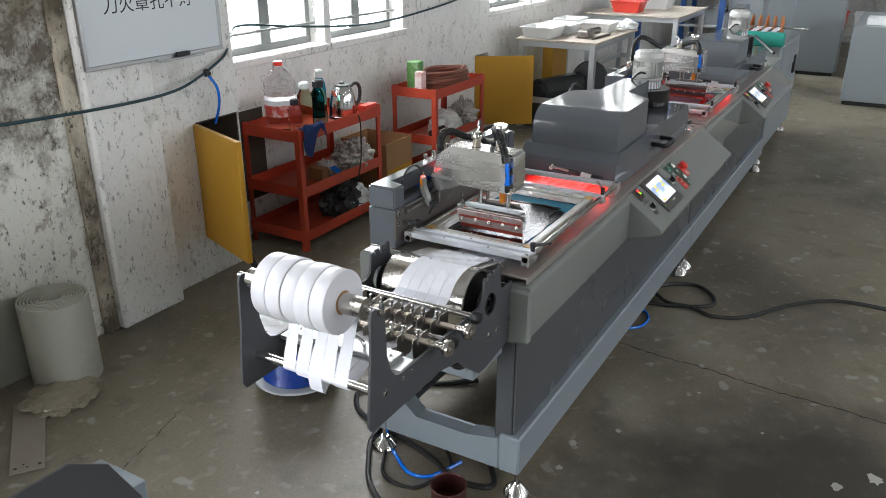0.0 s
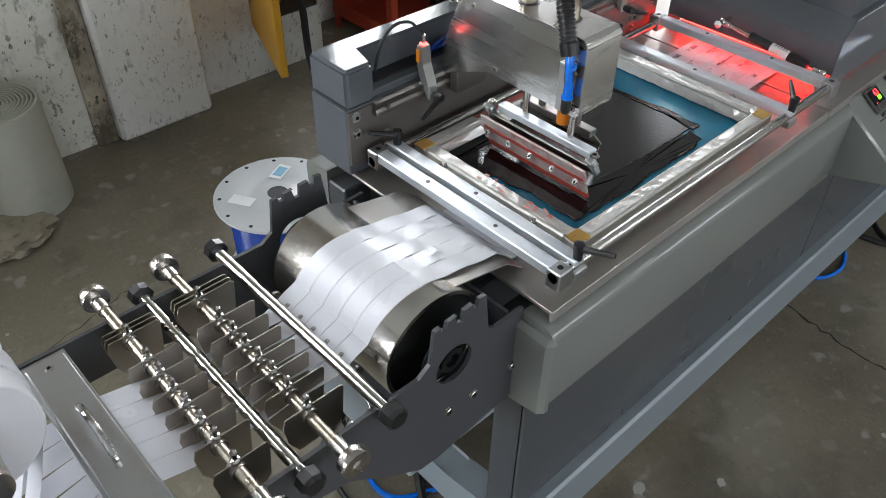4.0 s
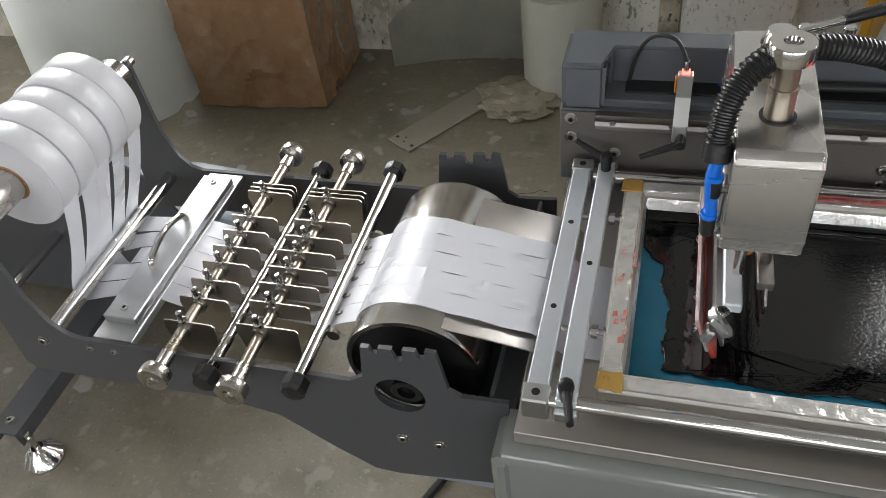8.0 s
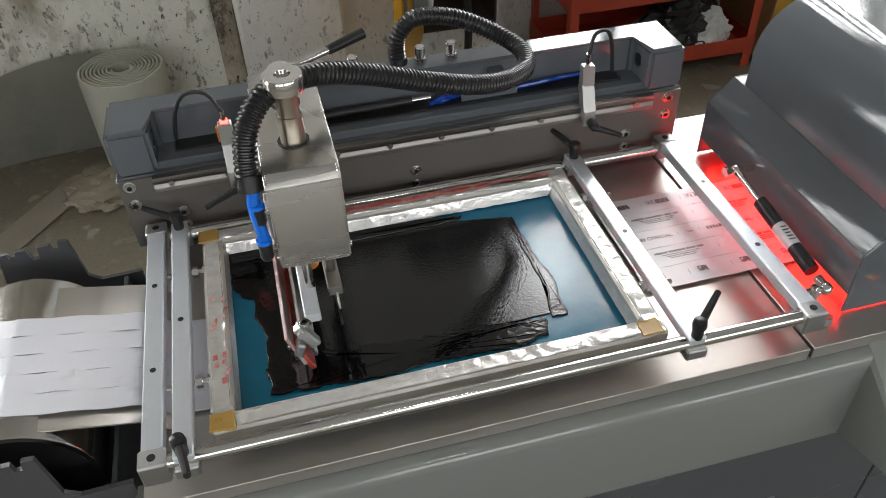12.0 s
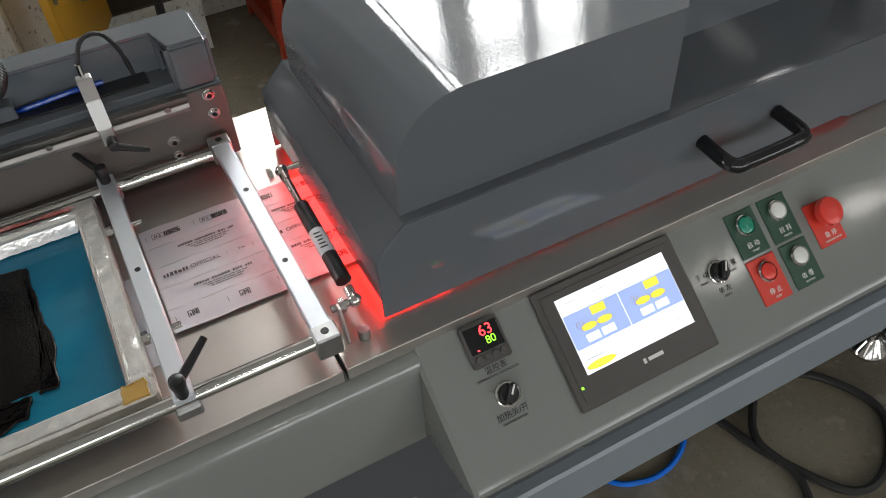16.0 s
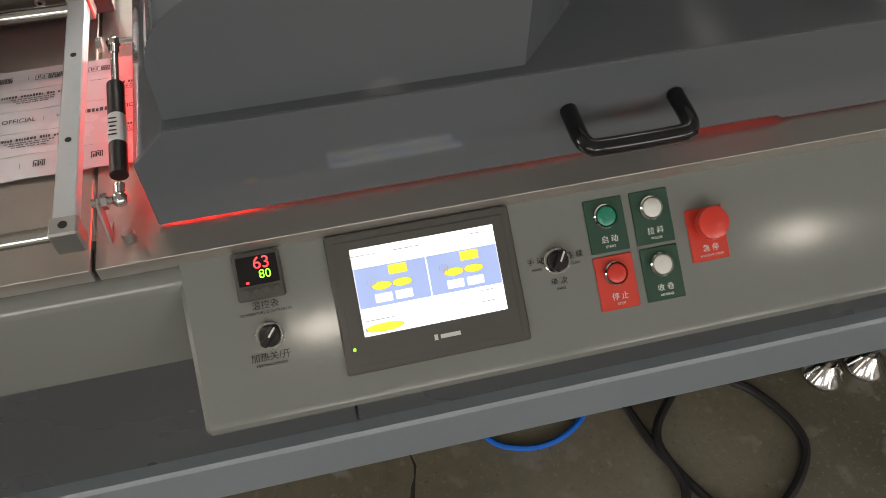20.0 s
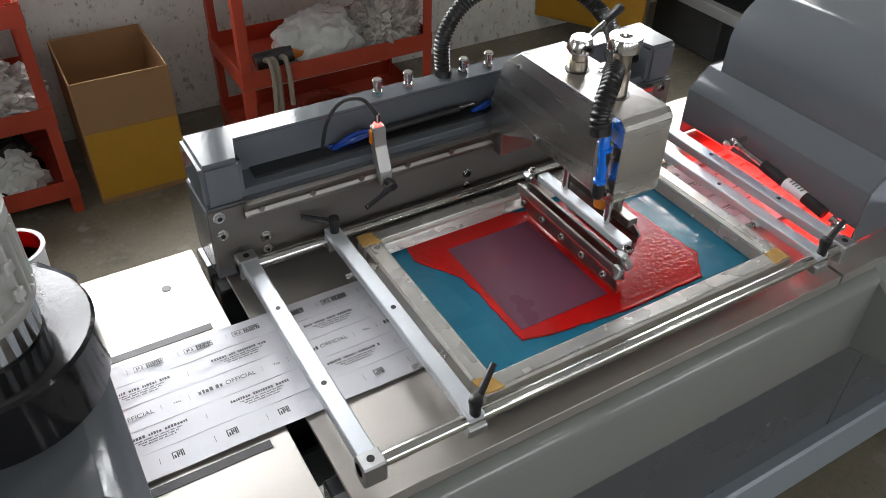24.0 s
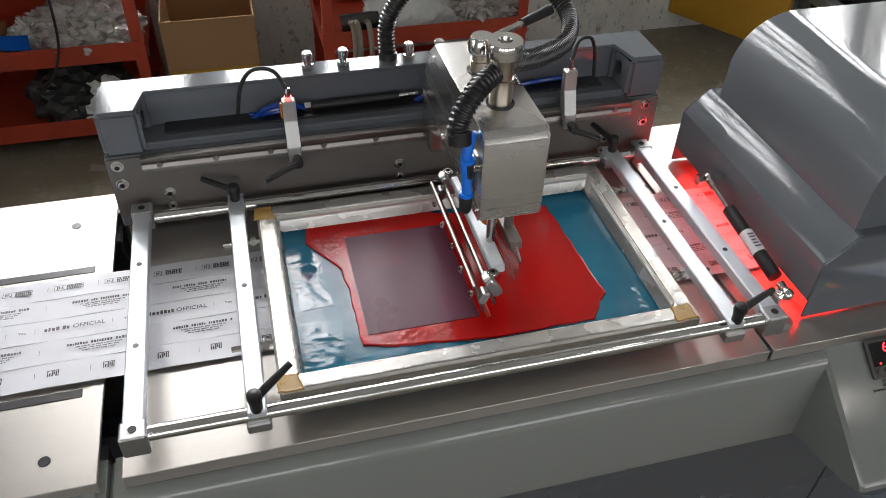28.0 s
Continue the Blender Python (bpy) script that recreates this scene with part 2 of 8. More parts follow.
BRONZE = material("bronze_screw", (0.44, 0.39, 0.32), 0.3, 1.0, var=0.1, scale=20, fine=80, bump=0.02)
FRAMEALU = material("bench_profile", (0.50, 0.52, 0.53), 0.4, 0.7, var=0.06, scale=6, fine=80, bump=0.03)
BLUEPOST = material("blue_rack_paint", (0.02, 0.09, 0.30), 0.4, var=0.1, scale=6, fine=80, bump=0.05)
CABINET = material("grey_cabinet_paint", (0.215, 0.24, 0.255), 0.36, var=0.05, scale=2, fine=120, bump=0.04)
WHITETUB = material("white_plastic_tub", (0.70, 0.71, 0.70), 0.4, var=0.05, scale=6, fine=90, bump=0.03)
FILMBAG = material("hazy_bag_film", (0.30, 0.265, 0.20), 0.14, var=0.25, scale=12, fine=45, bump=0.35, stain=0.4, stain_scale=14, dark=(0.24, 0.21, 0.16))
PETCLEAR = clear("clear_plastic_bottle", (0.93, 0.96, 0.97), 0.06, 1.12)
PETGREEN = clear("green_bottle_plastic", (0.25, 0.60, 0.45), 0.08, 1.15)
PETYELLOW = clear("yellowish_plastic", (0.72, 0.74, 0.50), 0.1, 1.15)
REELGREY = material("grey_reel_plastic", (0.50, 0.52, 0.53), 0.32, var=0.07, scale=9, fine=60, bump=0.03)
LABELBLUE = material("pale_blue_print", (0.22, 0.50, 0.68), 0.5, var=0.2, scale=30, fine=120, bump=0.0)
SCREENBAG = material("printed_poly_bag", (0.74, 0.76, 0.74), 0.22, var=0.12, scale=9, fine=60, bump=0.2, stain=0.2, stain_scale=12, dark=(0.35, 0.38, 0.38))
DARKBAG = material("dark_poly_bag", (0.045, 0.046, 0.048), 0.22, var=0.3, scale=9, fine=40, bump=0.4)
TAPE = material("tape_wrap_film", (0.76, 0.75, 0.72), 0.17, 0.5, var=0.22, scale=22, fine=75, bump=0.45, stain=0.35, stain_scale=20, dark=(0.42, 0.38, 0.34))
TAPECLEAR = material("clear_tape_on_aluminium", (0.50, 0.495, 0.47), 0.27, 0.6, var=0.12, scale=18, fine=90, bump=0.07, stain=0.35, stain_scale=14, dark=(0.46, 0.40, 0.28))
TEALROLL = material("green_roller_rubber", (0.02, 0.26, 0.20), 0.4, var=0.08, scale=6, fine=90, bump=0.03)
PAINTEDWIN = material("window_frame_paint", (0.22, 0.23, 0.22), 0.5, var=0.12, scale=8, fine=90, bump=0.1)
LEDRED = glow("red_segment", (1.0, 0.04, 0.05), 3.0)
LEDGREEN = glow("green_segment", (0.30, 1.0, 0.04), 1.6)
LCDWHITE = glow("lit_screen_white", (0.90, 0.94, 1.0), 1.0)
LCDBLUE = glow("lit_screen_blue", (0.34, 0.45, 0.80), 0.72)
LCDYELLOW = glow("lit_screen_yellow", (0.95, 0.75, 0.06), 0.9)
LCDGREY = glow("lit_screen_line", (0.25, 0.27, 0.32), 0.5)
HEATER = glow("red_heater_tube", (1.0, 0.016, 0.012), 19.0)
SENSORLED = glow("red_sensor_light", (1.0, 0.06, 0.05), 8.0)
ORANGE = material("orange_sensor_plastic", (0.55, 0.17, 0.01), 0.35, var=0.08, scale=20, fine=100, bump=0.0)


def concrete():
    m = material("factory_concrete_floor", (0.190, 0.167, 0.120), 0.46, var=0.34, scale=1.1, fine=55, bump=0.22, stain=0.8, stain_scale=0.75, dark=(0.075, 0.066, 0.047), rvar=0.22)
    nt = m.node_tree
    n, l = nt.nodes, nt.links
    b = n["Principled BSDF"]
    src = b.inputs["Base Color"].links[0].from_socket
    co = n.new("ShaderNodeTexCoord")
    # pale specks and splashes, dark flecks
    for sc, lo, hi, col, k in ((2.3, 0.52, 0.70, (0.25, 0.235, 0.19), 0.5), (5.5, 0.56, 0.66, (0.10, 0.088, 0.062), 0.5), (34.0, 0.69, 0.74, (0.34, 0.33, 0.29), 0.4), (9.0, 0.66, 0.70, (0.40, 0.39, 0.36), 0.55), (16.0, 0.60, 0.68, (0.27, 0.255, 0.215), 0.5), (120.0, 0.60, 0.70, (0.30, 0.285, 0.24), 0.35), (75.0, 0.66, 0.72, (0.05, 0.045, 0.035), 0.4)):
        t, r, mx, q = n.new("ShaderNodeTexNoise"), n.new("ShaderNodeValToRGB"), n.new("ShaderNodeMix"), n.new("ShaderNodeMath")
        t.inputs["Scale"].default_value, t.inputs["Detail"].default_value = sc, 4.0 if sc < 8 else 2.0
        l.new(co.outputs["Object"], t.inputs["Vector"])
        r.color_ramp.elements[0].position, r.color_ramp.elements[1].position = lo, hi
        q.operation, q.inputs[1].default_value = "MULTIPLY", k
        mx.data_type = "RGBA"
        l.new(t.outputs[0], r.inputs[0])
        l.new(r.outputs[0], q.inputs[0])
        l.new(q.outputs[0], mx.inputs[0])
        l.new(src, mx.inputs[6])
        mx.inputs[7].default_value = (*col, 1)
        src = mx.outputs[2]
    # an old oil stain beside the machine
    mp, gr, nz, ad, r, mx = n.new("ShaderNodeMapping"), n.new("ShaderNodeTexGradient"), n.new("ShaderNodeTexNoise"), n.new("ShaderNodeMath"), n.new("ShaderNodeMapRange"), n.new("ShaderNodeMix")
    mp.vector_type = "TEXTURE"
    mp.inputs["Location"].default_value, mp.inputs["Scale"].default_value, mp.inputs["Rotation"].default_value = (0.42, -0.85, 0), (0.75, 1.2, 3.0), (0, 0, 0.5)
    gr.gradient_type = "SPHERICAL"
    nz.inputs["Scale"].default_value, nz.inputs["Detail"].default_value = 3.2, 7.0
    l.new(co.outputs["Object"], mp.inputs[0])
    l.new(mp.outputs[0], gr.inputs[0])
    l.new(co.outputs["Object"], nz.inputs["Vector"])
    ad.operation = "MULTIPLY"
    l.new(gr.outputs[1], ad.inputs[0])
    l.new(nz.outputs[0], ad.inputs[1])
    r.inputs[1].default_value, r.inputs[2].default_value, r.inputs[4].default_value = 0.08, 0.34, 0.85
    l.new(ad.outputs[0], r.inputs[0])
    mx.data_type = "RGBA"
    l.new(r.outputs[0], mx.inputs[0])
    l.new(src, mx.inputs[6])
    mx.inputs[7].default_value = (0.030, 0.027, 0.022, 1)
    src = mx.outputs[2]
    l.new(src, b.inputs["Base Color"])
    return m


def plaster(name, base, mould, amount, lo=0.46, hi=0.62, damp=None, blotch=1.0):
    """Old whitewash with mould in patches and specks; damp is the height above which a mould bloom covers it."""
    m = material(name, base, 0.8, var=0.12, scale=2.5, fine=40, bump=0.3, rvar=0.1)
    nt = m.node_tree
    n, l = nt.nodes, nt.links
    b = n["Principled BSDF"]
    src = b.inputs["Base Color"].links[0].from_socket
    co = n.new("ShaderNodeTexCoord")
    mp = n.new("ShaderNodeMapping")
    mp.inputs["Scale"].default_value = (1.0, 1.0, 0.55)
    l.new(co.outputs["Object"], mp.inputs[0])
    for sc, a, z, col, k in ((1.7, lo, hi, mould, amount), (7.0, 0.54, 0.63, [c * 0.6 for c in mould], amount * 0.85 * blotch), (26.0, 0.585, 0.64, (0.07, 0.06, 0.045), amount * 0.85), (60.0, 0.595, 0.64, (0.06, 0.05, 0.04), amount * 1.1), (11.0, 0.60, 0.64, (0.22, 0.17, 0.10), 0.7 * blotch), (4.0, 0.60, 0.66, (0.10, 0.085, 0.06), amount * 0.9 * blotch), (14.0, 0.62, 0.66, [min(0.85, c * 1.1) for c in base], 0.45)):
        t, r, mx, q = n.new("ShaderNodeTexNoise"), n.new("ShaderNodeValToRGB"), n.new("ShaderNodeMix"), n.new("ShaderNodeMath")
        t.inputs["Scale"].default_value, t.inputs["Detail"].default_value, t.inputs["Roughness"].default_value = sc, 9.0, 0.68
        l.new(mp.outputs[0], t.inputs["Vector"])
        r.color_ramp.elements[0].position, r.color_ramp.elements[1].position = a, z
        q.operation, q.inputs[1].default_value = "MULTIPLY", k
        mx.data_type = "RGBA"
        l.new(t.outputs[0], r.inputs[0])
        l.new(r.outputs[0], q.inputs[0])
        l.new(q.outputs[0], mx.inputs[0])
        l.new(src, mx.inputs[6])
        mx.inputs[7].default_value = (*col, 1)
        src = mx.outputs[2]
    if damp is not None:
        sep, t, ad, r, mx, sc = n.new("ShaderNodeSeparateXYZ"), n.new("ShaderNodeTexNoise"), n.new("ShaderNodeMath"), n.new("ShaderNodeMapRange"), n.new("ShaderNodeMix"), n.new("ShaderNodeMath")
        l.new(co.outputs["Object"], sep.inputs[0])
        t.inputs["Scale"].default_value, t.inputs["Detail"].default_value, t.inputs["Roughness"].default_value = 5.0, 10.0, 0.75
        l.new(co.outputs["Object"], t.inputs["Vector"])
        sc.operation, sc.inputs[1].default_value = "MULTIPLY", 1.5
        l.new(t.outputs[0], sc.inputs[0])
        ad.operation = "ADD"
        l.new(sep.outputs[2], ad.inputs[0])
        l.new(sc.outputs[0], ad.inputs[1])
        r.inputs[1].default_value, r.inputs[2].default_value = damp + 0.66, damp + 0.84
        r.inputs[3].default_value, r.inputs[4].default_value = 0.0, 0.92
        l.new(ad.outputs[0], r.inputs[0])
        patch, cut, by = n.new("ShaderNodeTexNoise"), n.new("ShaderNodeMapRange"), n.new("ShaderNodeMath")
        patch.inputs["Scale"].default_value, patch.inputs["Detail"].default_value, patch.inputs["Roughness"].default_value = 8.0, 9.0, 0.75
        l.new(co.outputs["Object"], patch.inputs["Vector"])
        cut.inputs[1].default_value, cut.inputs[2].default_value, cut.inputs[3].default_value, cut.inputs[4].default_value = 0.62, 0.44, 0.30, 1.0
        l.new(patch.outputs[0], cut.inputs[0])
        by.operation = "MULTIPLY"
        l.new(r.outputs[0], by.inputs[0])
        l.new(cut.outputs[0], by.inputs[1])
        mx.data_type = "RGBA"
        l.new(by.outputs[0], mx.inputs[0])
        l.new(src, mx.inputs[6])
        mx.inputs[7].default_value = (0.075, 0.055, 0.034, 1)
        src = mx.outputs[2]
    l.new(src, b.inputs["Base Color"])
    return m


FLOOR = concrete()
WALL = plaster("mouldy_white_plaster", (0.77, 0.76, 0.72), (0.46, 0.42, 0.33), 0.55, 0.54, 0.72, blotch=0.32)
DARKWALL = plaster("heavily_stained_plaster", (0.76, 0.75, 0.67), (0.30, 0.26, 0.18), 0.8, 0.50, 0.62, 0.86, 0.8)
EDGEWALL = plaster("ochre_stained_plaster", (0.52, 0.46, 0.36), (0.10, 0.078, 0.05), 0.95, 0.44, 0.58)
PLAINWALL = plaster("grey_plaster", (0.42, 0.42, 0.40), (0.22, 0.20, 0.16), 0.5)
# Unseen ceiling; its colour is kept dark to weaken light bounced onto the steel.
CEIL = material("dark_grey_ceiling", (0.30, 0.30, 0.29), 0.85, var=0.1, scale=1.0, fine=20, bump=0.1)

# ---- building helpers ----
def box(bm, x0, x1, y0, y1, z0, z1, bev=0.0, seg=1):
    vs = [bm.verts.new(p) for p in ((x0, y0, z0), (x1, y0, z0), (x1, y1, z0), (x0, y1, z0), (x0, y0, z1), (x1, y0, z1), (x1, y1, z1), (x0, y1, z1))]
    fs = [bm.faces.new([vs[i] for i in q]) for q in ((3, 2, 1, 0), (4, 5, 6, 7), (0, 1, 5, 4), (1, 2, 6, 5), (2, 3, 7, 6), (3, 0, 4, 7))]
    if bev:
        es = {e for f in fs for e in f.edges}
        bmesh.ops.bevel(bm, geom=list(es), offset=bev, segments=seg, affect="EDGES", clamp_overlap=True)
    return vs


def rbox(bm, m, sx, sy, sz, bev=0.0):
    """A box of that size about the origin of pose m."""
    tmp = bmesh.new()
    box(tmp, -sx / 2, sx / 2, -sy / 2, sy / 2, -sz / 2, sz / 2, bev)
    tmp.transform(m)
    merge(bm, tmp)


def merge(bm, other):
    me = bpy.data.meshes.new("tmp")
    other.to_mesh(me)
    other.free()
    bm.from_mesh(me)
    bpy.data.meshes.remove(me)


def ring_axes(d):
    d = Vector(d).normalized()
    a = d.orthogonal().normalized()
    return a, d.cross(a)


def cyl(bm, a, b, r, seg=20, r2=None, cap=True):
    a, b = Vector(a), Vector(b)
    u, v = ring_axes(b - a)
    r2 = r if r2 is None else r2
    rings = [[bm.verts.new(c + (u * math.cos(k) + v * math.sin(k)) * q) for k in (2 * math.pi * i / seg for i in range(seg))] for c, q in ((a, r), (b, r2))]
    for i in range(seg):
        j = (i + 1) % seg
        bm.faces.new((rings[0][i], rings[0][j], rings[1][j], rings[1][i]))
    if cap:
        bm.faces.new(rings[0][::-1])
        bm.faces.new(rings[1])


def lathe(bm, base, axis, profile, seg=24):
    """Turns (distance along the axis, radius) pairs about an axis."""
    base, axis = Vector(base), Vector(axis).normalized()
    u, v = ring_axes(axis)
    rings = []
    for h, r in profile:
        if r < 1e-6:
            rings.append([bm.verts.new(base + axis * h)])
        else:
            rings.append([bm.verts.new(base + axis * h + (u * math.cos(k) + v * math.sin(k)) * r) for k in (2 * math.pi * i / seg for i in range(seg))])
    for p, q in zip(rings, rings[1:]):
        for i in range(seg):
            j = (i + 1) % seg
            if len(p) == 1 and len(q) == 1:
                continue
            if len(p) == 1:
                bm.faces.new((p[0], q[j], q[i]))
            elif len(q) == 1:
                bm.faces.new((p[i], p[j], q[0]))
            else:
                bm.faces.new((p[i], p[j], q[j], q[i]))
    if len(rings[0]) > 1:
        bm.faces.new(rings[0][::-1])
    if len(rings[-1]) > 1:
        bm.faces.new(rings[-1])


def spline(points, step):
    """Points at even steps along a smooth curve through the given ones."""
    p = [Vector(q) for q in points]
    p = [2 * p[0] - p[1], *p, 2 * p[-1] - p[-2]]
    fine = []
    for i in range(1, len(p) - 2):
        a, b, c, d = p[i - 1 : i + 3]
        for k in range(24):
            t = k / 24
            fine.append(0.5 * (2 * b + (c - a) * t + (2 * a - 5 * b + 4 * c - d) * t * t + (3 * b - a - 3 * c + d) * t**3))
    fine.append(p[-2])
    out, need = [fine[0]], step
    for a, b in zip(fine, fine[1:]):
        seg = (b - a).length
        while seg >= need and seg > 0:
            a = a + (b - a) * (need / seg)
            out.append(a.copy())
            seg, need = (b - a).length, step
        need -= seg
    return out


def tube(bm, pts, r, seg=10, ribs=None):
    """Sweeps a ring along points. ribs: a second radius that takes turns with r."""
    pts = [Vector(p) for p in pts]
    u = None
    prev = None
    for i, p in enumerate(pts):
        d = (pts[min(i + 1, len(pts) - 1)] - pts[max(i - 1, 0)]).normalized()
        u = d.orthogonal().normalized() if u is None else (u - d * u.dot(d)).normalized()
        v = d.cross(u)
        q = r if ribs is None or i % 4 < 2 else ribs
        ring = [bm.verts.new(p + (u * math.cos(k) + v * math.sin(k)) * q) for k in (2 * math.pi * j / seg for j in range(seg))]
        if prev:
            for j in range(seg):
                k = (j + 1) % seg
                bm.faces.new((prev[j], prev[k], ring[k], ring[j]))
        else:
            bm.faces.new(ring[::-1])
        prev = ring
    bm.faces.new(prev)


def prism(bm, poly, axis, a, b, bev=0.0):
    """Extrudes a polygon: axis x takes (y, z) pairs, y takes (x, z), z takes (x, y)."""
    put = {"x": lambda p, c: (c, p[0], p[1]), "y": lambda p, c: (p[0], c, p[1]), "z": lambda p, c: (p[0], p[1], c)}[axis]
    lo, hi = [bm.verts.new(put(p, a)) for p in poly], [bm.verts.new(put(p, b)) for p in poly]
    n = len(poly)
    fs = [bm.faces.new(lo[::-1]), bm.faces.new(hi)]
    fs += [bm.faces.new((lo[i], lo[(i + 1) % n], hi[(i + 1) % n], hi[i])) for i in range(n)]
    if bev:
        bmesh.ops.bevel(bm, geom=list({e for f in fs for e in f.edges}), offset=bev, segments=1, affect="EDGES", clamp_overlap=True)


def strip(bm, rows, thick=0.0006, across=1, lift=None):
    """A thin band through rows of two points each; lift raises the points of its upper face."""
    n = len(rows)
    top, low = [], []
    for i, (a, b) in enumerate(rows):
        a, b = Vector(a), Vector(b)
        t = Vector(rows[min(i + 1, n - 1)][0]) - Vector(rows[max(i - 1, 0)][0])
        nn = t.cross(b - a)
        nn = nn.normalized() * thick if nn.length > 1e-9 else Vector((0, 0, thick))
        up = []
        for k in range(across + 1):
            p = a + (b - a) * (k / across)
            if lift:
                p.z += lift(p.x, p.y)
            up.append(p)
        top.append([bm.verts.new(p) for p in up])
        low.append([bm.verts.new(p - nn) for p in up])
    for i in range(n - 1):
        for k in range(across):
            bm.faces.new((top[i][k], top[i][k + 1], top[i + 1][k + 1], top[i + 1][k]))
            bm.faces.new((low[i][k + 1], low[i][k], low[i + 1][k], low[i + 1][k + 1]))
        bm.faces.new((top[i][0], top[i + 1][0], low[i + 1][0], low[i][0]))
        bm.faces.new((top[i][-1], low[i][-1], low[i + 1][-1], top[i + 1][-1]))
    for q in (0, -1):
        bm.faces.new(top[q] + low[q][::-1])


def part(name, bm, mat, parent=None, label="", sharp=0.55):
    bmesh.ops.recalc_face_normals(bm, faces=bm.faces)
    for f in bm.faces:
        f.smooth = True
    for e in bm.edges:
        if len(e.link_faces) != 2 or e.calc_face_angle(0) > sharp:
            e.smooth = False
    me = bpy.data.meshes.new(name)
    bm.to_mesh(me)
    bm.free()
    me.materials.append(mat)
    ob = new(name, me)
    if parent is not None:
        ob.parent = parent
        root = parent
        off = root.location.copy()
        while root.parent is not None:
            root = root.parent
            off += root.location
        me.transform(Matrix.Translation(-off))
    if label:
        tagged(ob, label)
    return ob


def thing(name, label, category, at=(0, 0, 0), group="", kind=""):
    ob = new(name)
    ob.location = at
    ob.empty_display_size = 0.1
    return tagged(ob, label, category, group, kind)


def solid(name, label, category, bm, mat, group="", kind=""):
    """A thing that is one mesh."""
    return tagged(part(name, bm, mat), label, category, group, kind)


def boxpart(name, mat, parent, x0, x1, y0, y1, z0, z1, bev=0.0, label="", seg=1):
    bm = bmesh.new()
    box(bm, x0, x1, y0, y1, z0, z1, bev, seg)
    return part(name, bm, mat, parent, label)


def cylpart(name, mat, parent, a, b, r, seg=20, r2=None, label=""):
    bm = bmesh.new()
    cyl(bm, a, b, r, seg, r2)
    return part(name, bm, mat, parent, label)


def screwhead(name, mat, parent, at, axis, r):
    """A socket screw with a washer, standing off a face along axis."""
    bm = bmesh.new()
    lathe(bm, at, axis, [(0, r * 1.30), (r * 0.10, r * 1.30), (r * 0.11, r * 1.02), (r * 0.55, r), (r * 0.62, r * 0.92), (r * 0.62, r * 0.52), (r * 0.12, r * 0.50), (r * 0.12, 0)], 14)
    ob = part(name, bm, mat, parent)
    # Socket faces are coloured black in place of the shade inside.
    ob.data.materials.append(BLACKP)
    for p in list(ob.data.polygons)[70:98]:
        p.material_index = 1
    return ob


def lettering(name, text, mat, parent, m, size, depth=0.0003, align="CENTER"):
    """Writing as thin raised mesh; m is the pose of its plane, x along the line and y up."""
    cu = bpy.data.curves.new(name, "FONT")
    cu.body, cu.size, cu.align_x, cu.align_y, cu.extrude = text, size, align, "CENTER", depth
    tmp = bpy.data.objects.new("tmp", cu)
    me = bpy.data.meshes.new_from_object(tmp)
    bpy.data.objects.remove(tmp)
    bpy.data.curves.remove(cu)
    me.transform(m)
    me.materials.clear()
    me.materials.append(mat)
    ob = new(name, me)
    if parent is not None:
        ob.parent = parent
        off, root = parent.location.copy(), parent
        while root.parent is not None:
            root = root.parent
            off += root.location
        me.transform(Matrix.Translation(-off))
    return ob

# ---- the hall ----
bm = bmesh.new()
box(bm, -7, 14, -6.6, 3.2, -0.2, 0)
tagged(part("floor", bm, FLOOR), "worn stained grey concrete factory floor", "floor", kind="structure")
bm = bmesh.new()
box(bm, -7, 14, -6.6, 2.6, 4.6, 4.8)
tagged(part("ceiling", bm, CEIL), "unseen grey hall ceiling", "ceiling", kind="structure")


def holed_wall(name, mat, x0, x1, y0, y1, z1, holes, label):
    """A wall along x with rectangular openings (xa, xb, za, zb) that do not overlap in x."""
    bm = bmesh.new()
    xs = x0
    for xa, xb, za, zb in sorted(holes):
        if xa > xs:
            box(bm, xs, xa, y0, y1, 0, z1)
        if za > 0.001:
            box(bm, xa, xb, y0, y1, 0, za)
        box(bm, xa, xb, y0, y1, zb, z1)
        xs = xb
    box(bm, xs, x1, y0, y1, 0, z1)
    return tagged(part(name, bm, mat), label, "wall", kind="structure")


holed_wall("wall_north", WALL, 1.02, 14, WY, WY + 0.24, 4.6, [(a - 0.01, b + 0.01, SILL, HEAD) for a, b in WINDOWS if a > 0] + [(3.955, 4.20, 0.08, 0.64)], "mouldy white plaster wall with windows")
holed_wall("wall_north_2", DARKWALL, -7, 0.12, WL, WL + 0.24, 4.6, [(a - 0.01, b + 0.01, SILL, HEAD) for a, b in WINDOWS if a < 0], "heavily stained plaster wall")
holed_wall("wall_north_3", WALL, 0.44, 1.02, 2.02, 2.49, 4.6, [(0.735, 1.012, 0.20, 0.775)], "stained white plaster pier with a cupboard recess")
holed_wall("wall_south", PLAINWALL, -7, 14, -6.6, -6.36, 4.6, [(xc - 1.16, xc + 1.16, 1.34, 3.56) for xc in SOUTH], "unseen grey plaster wall with openings added for fill light")
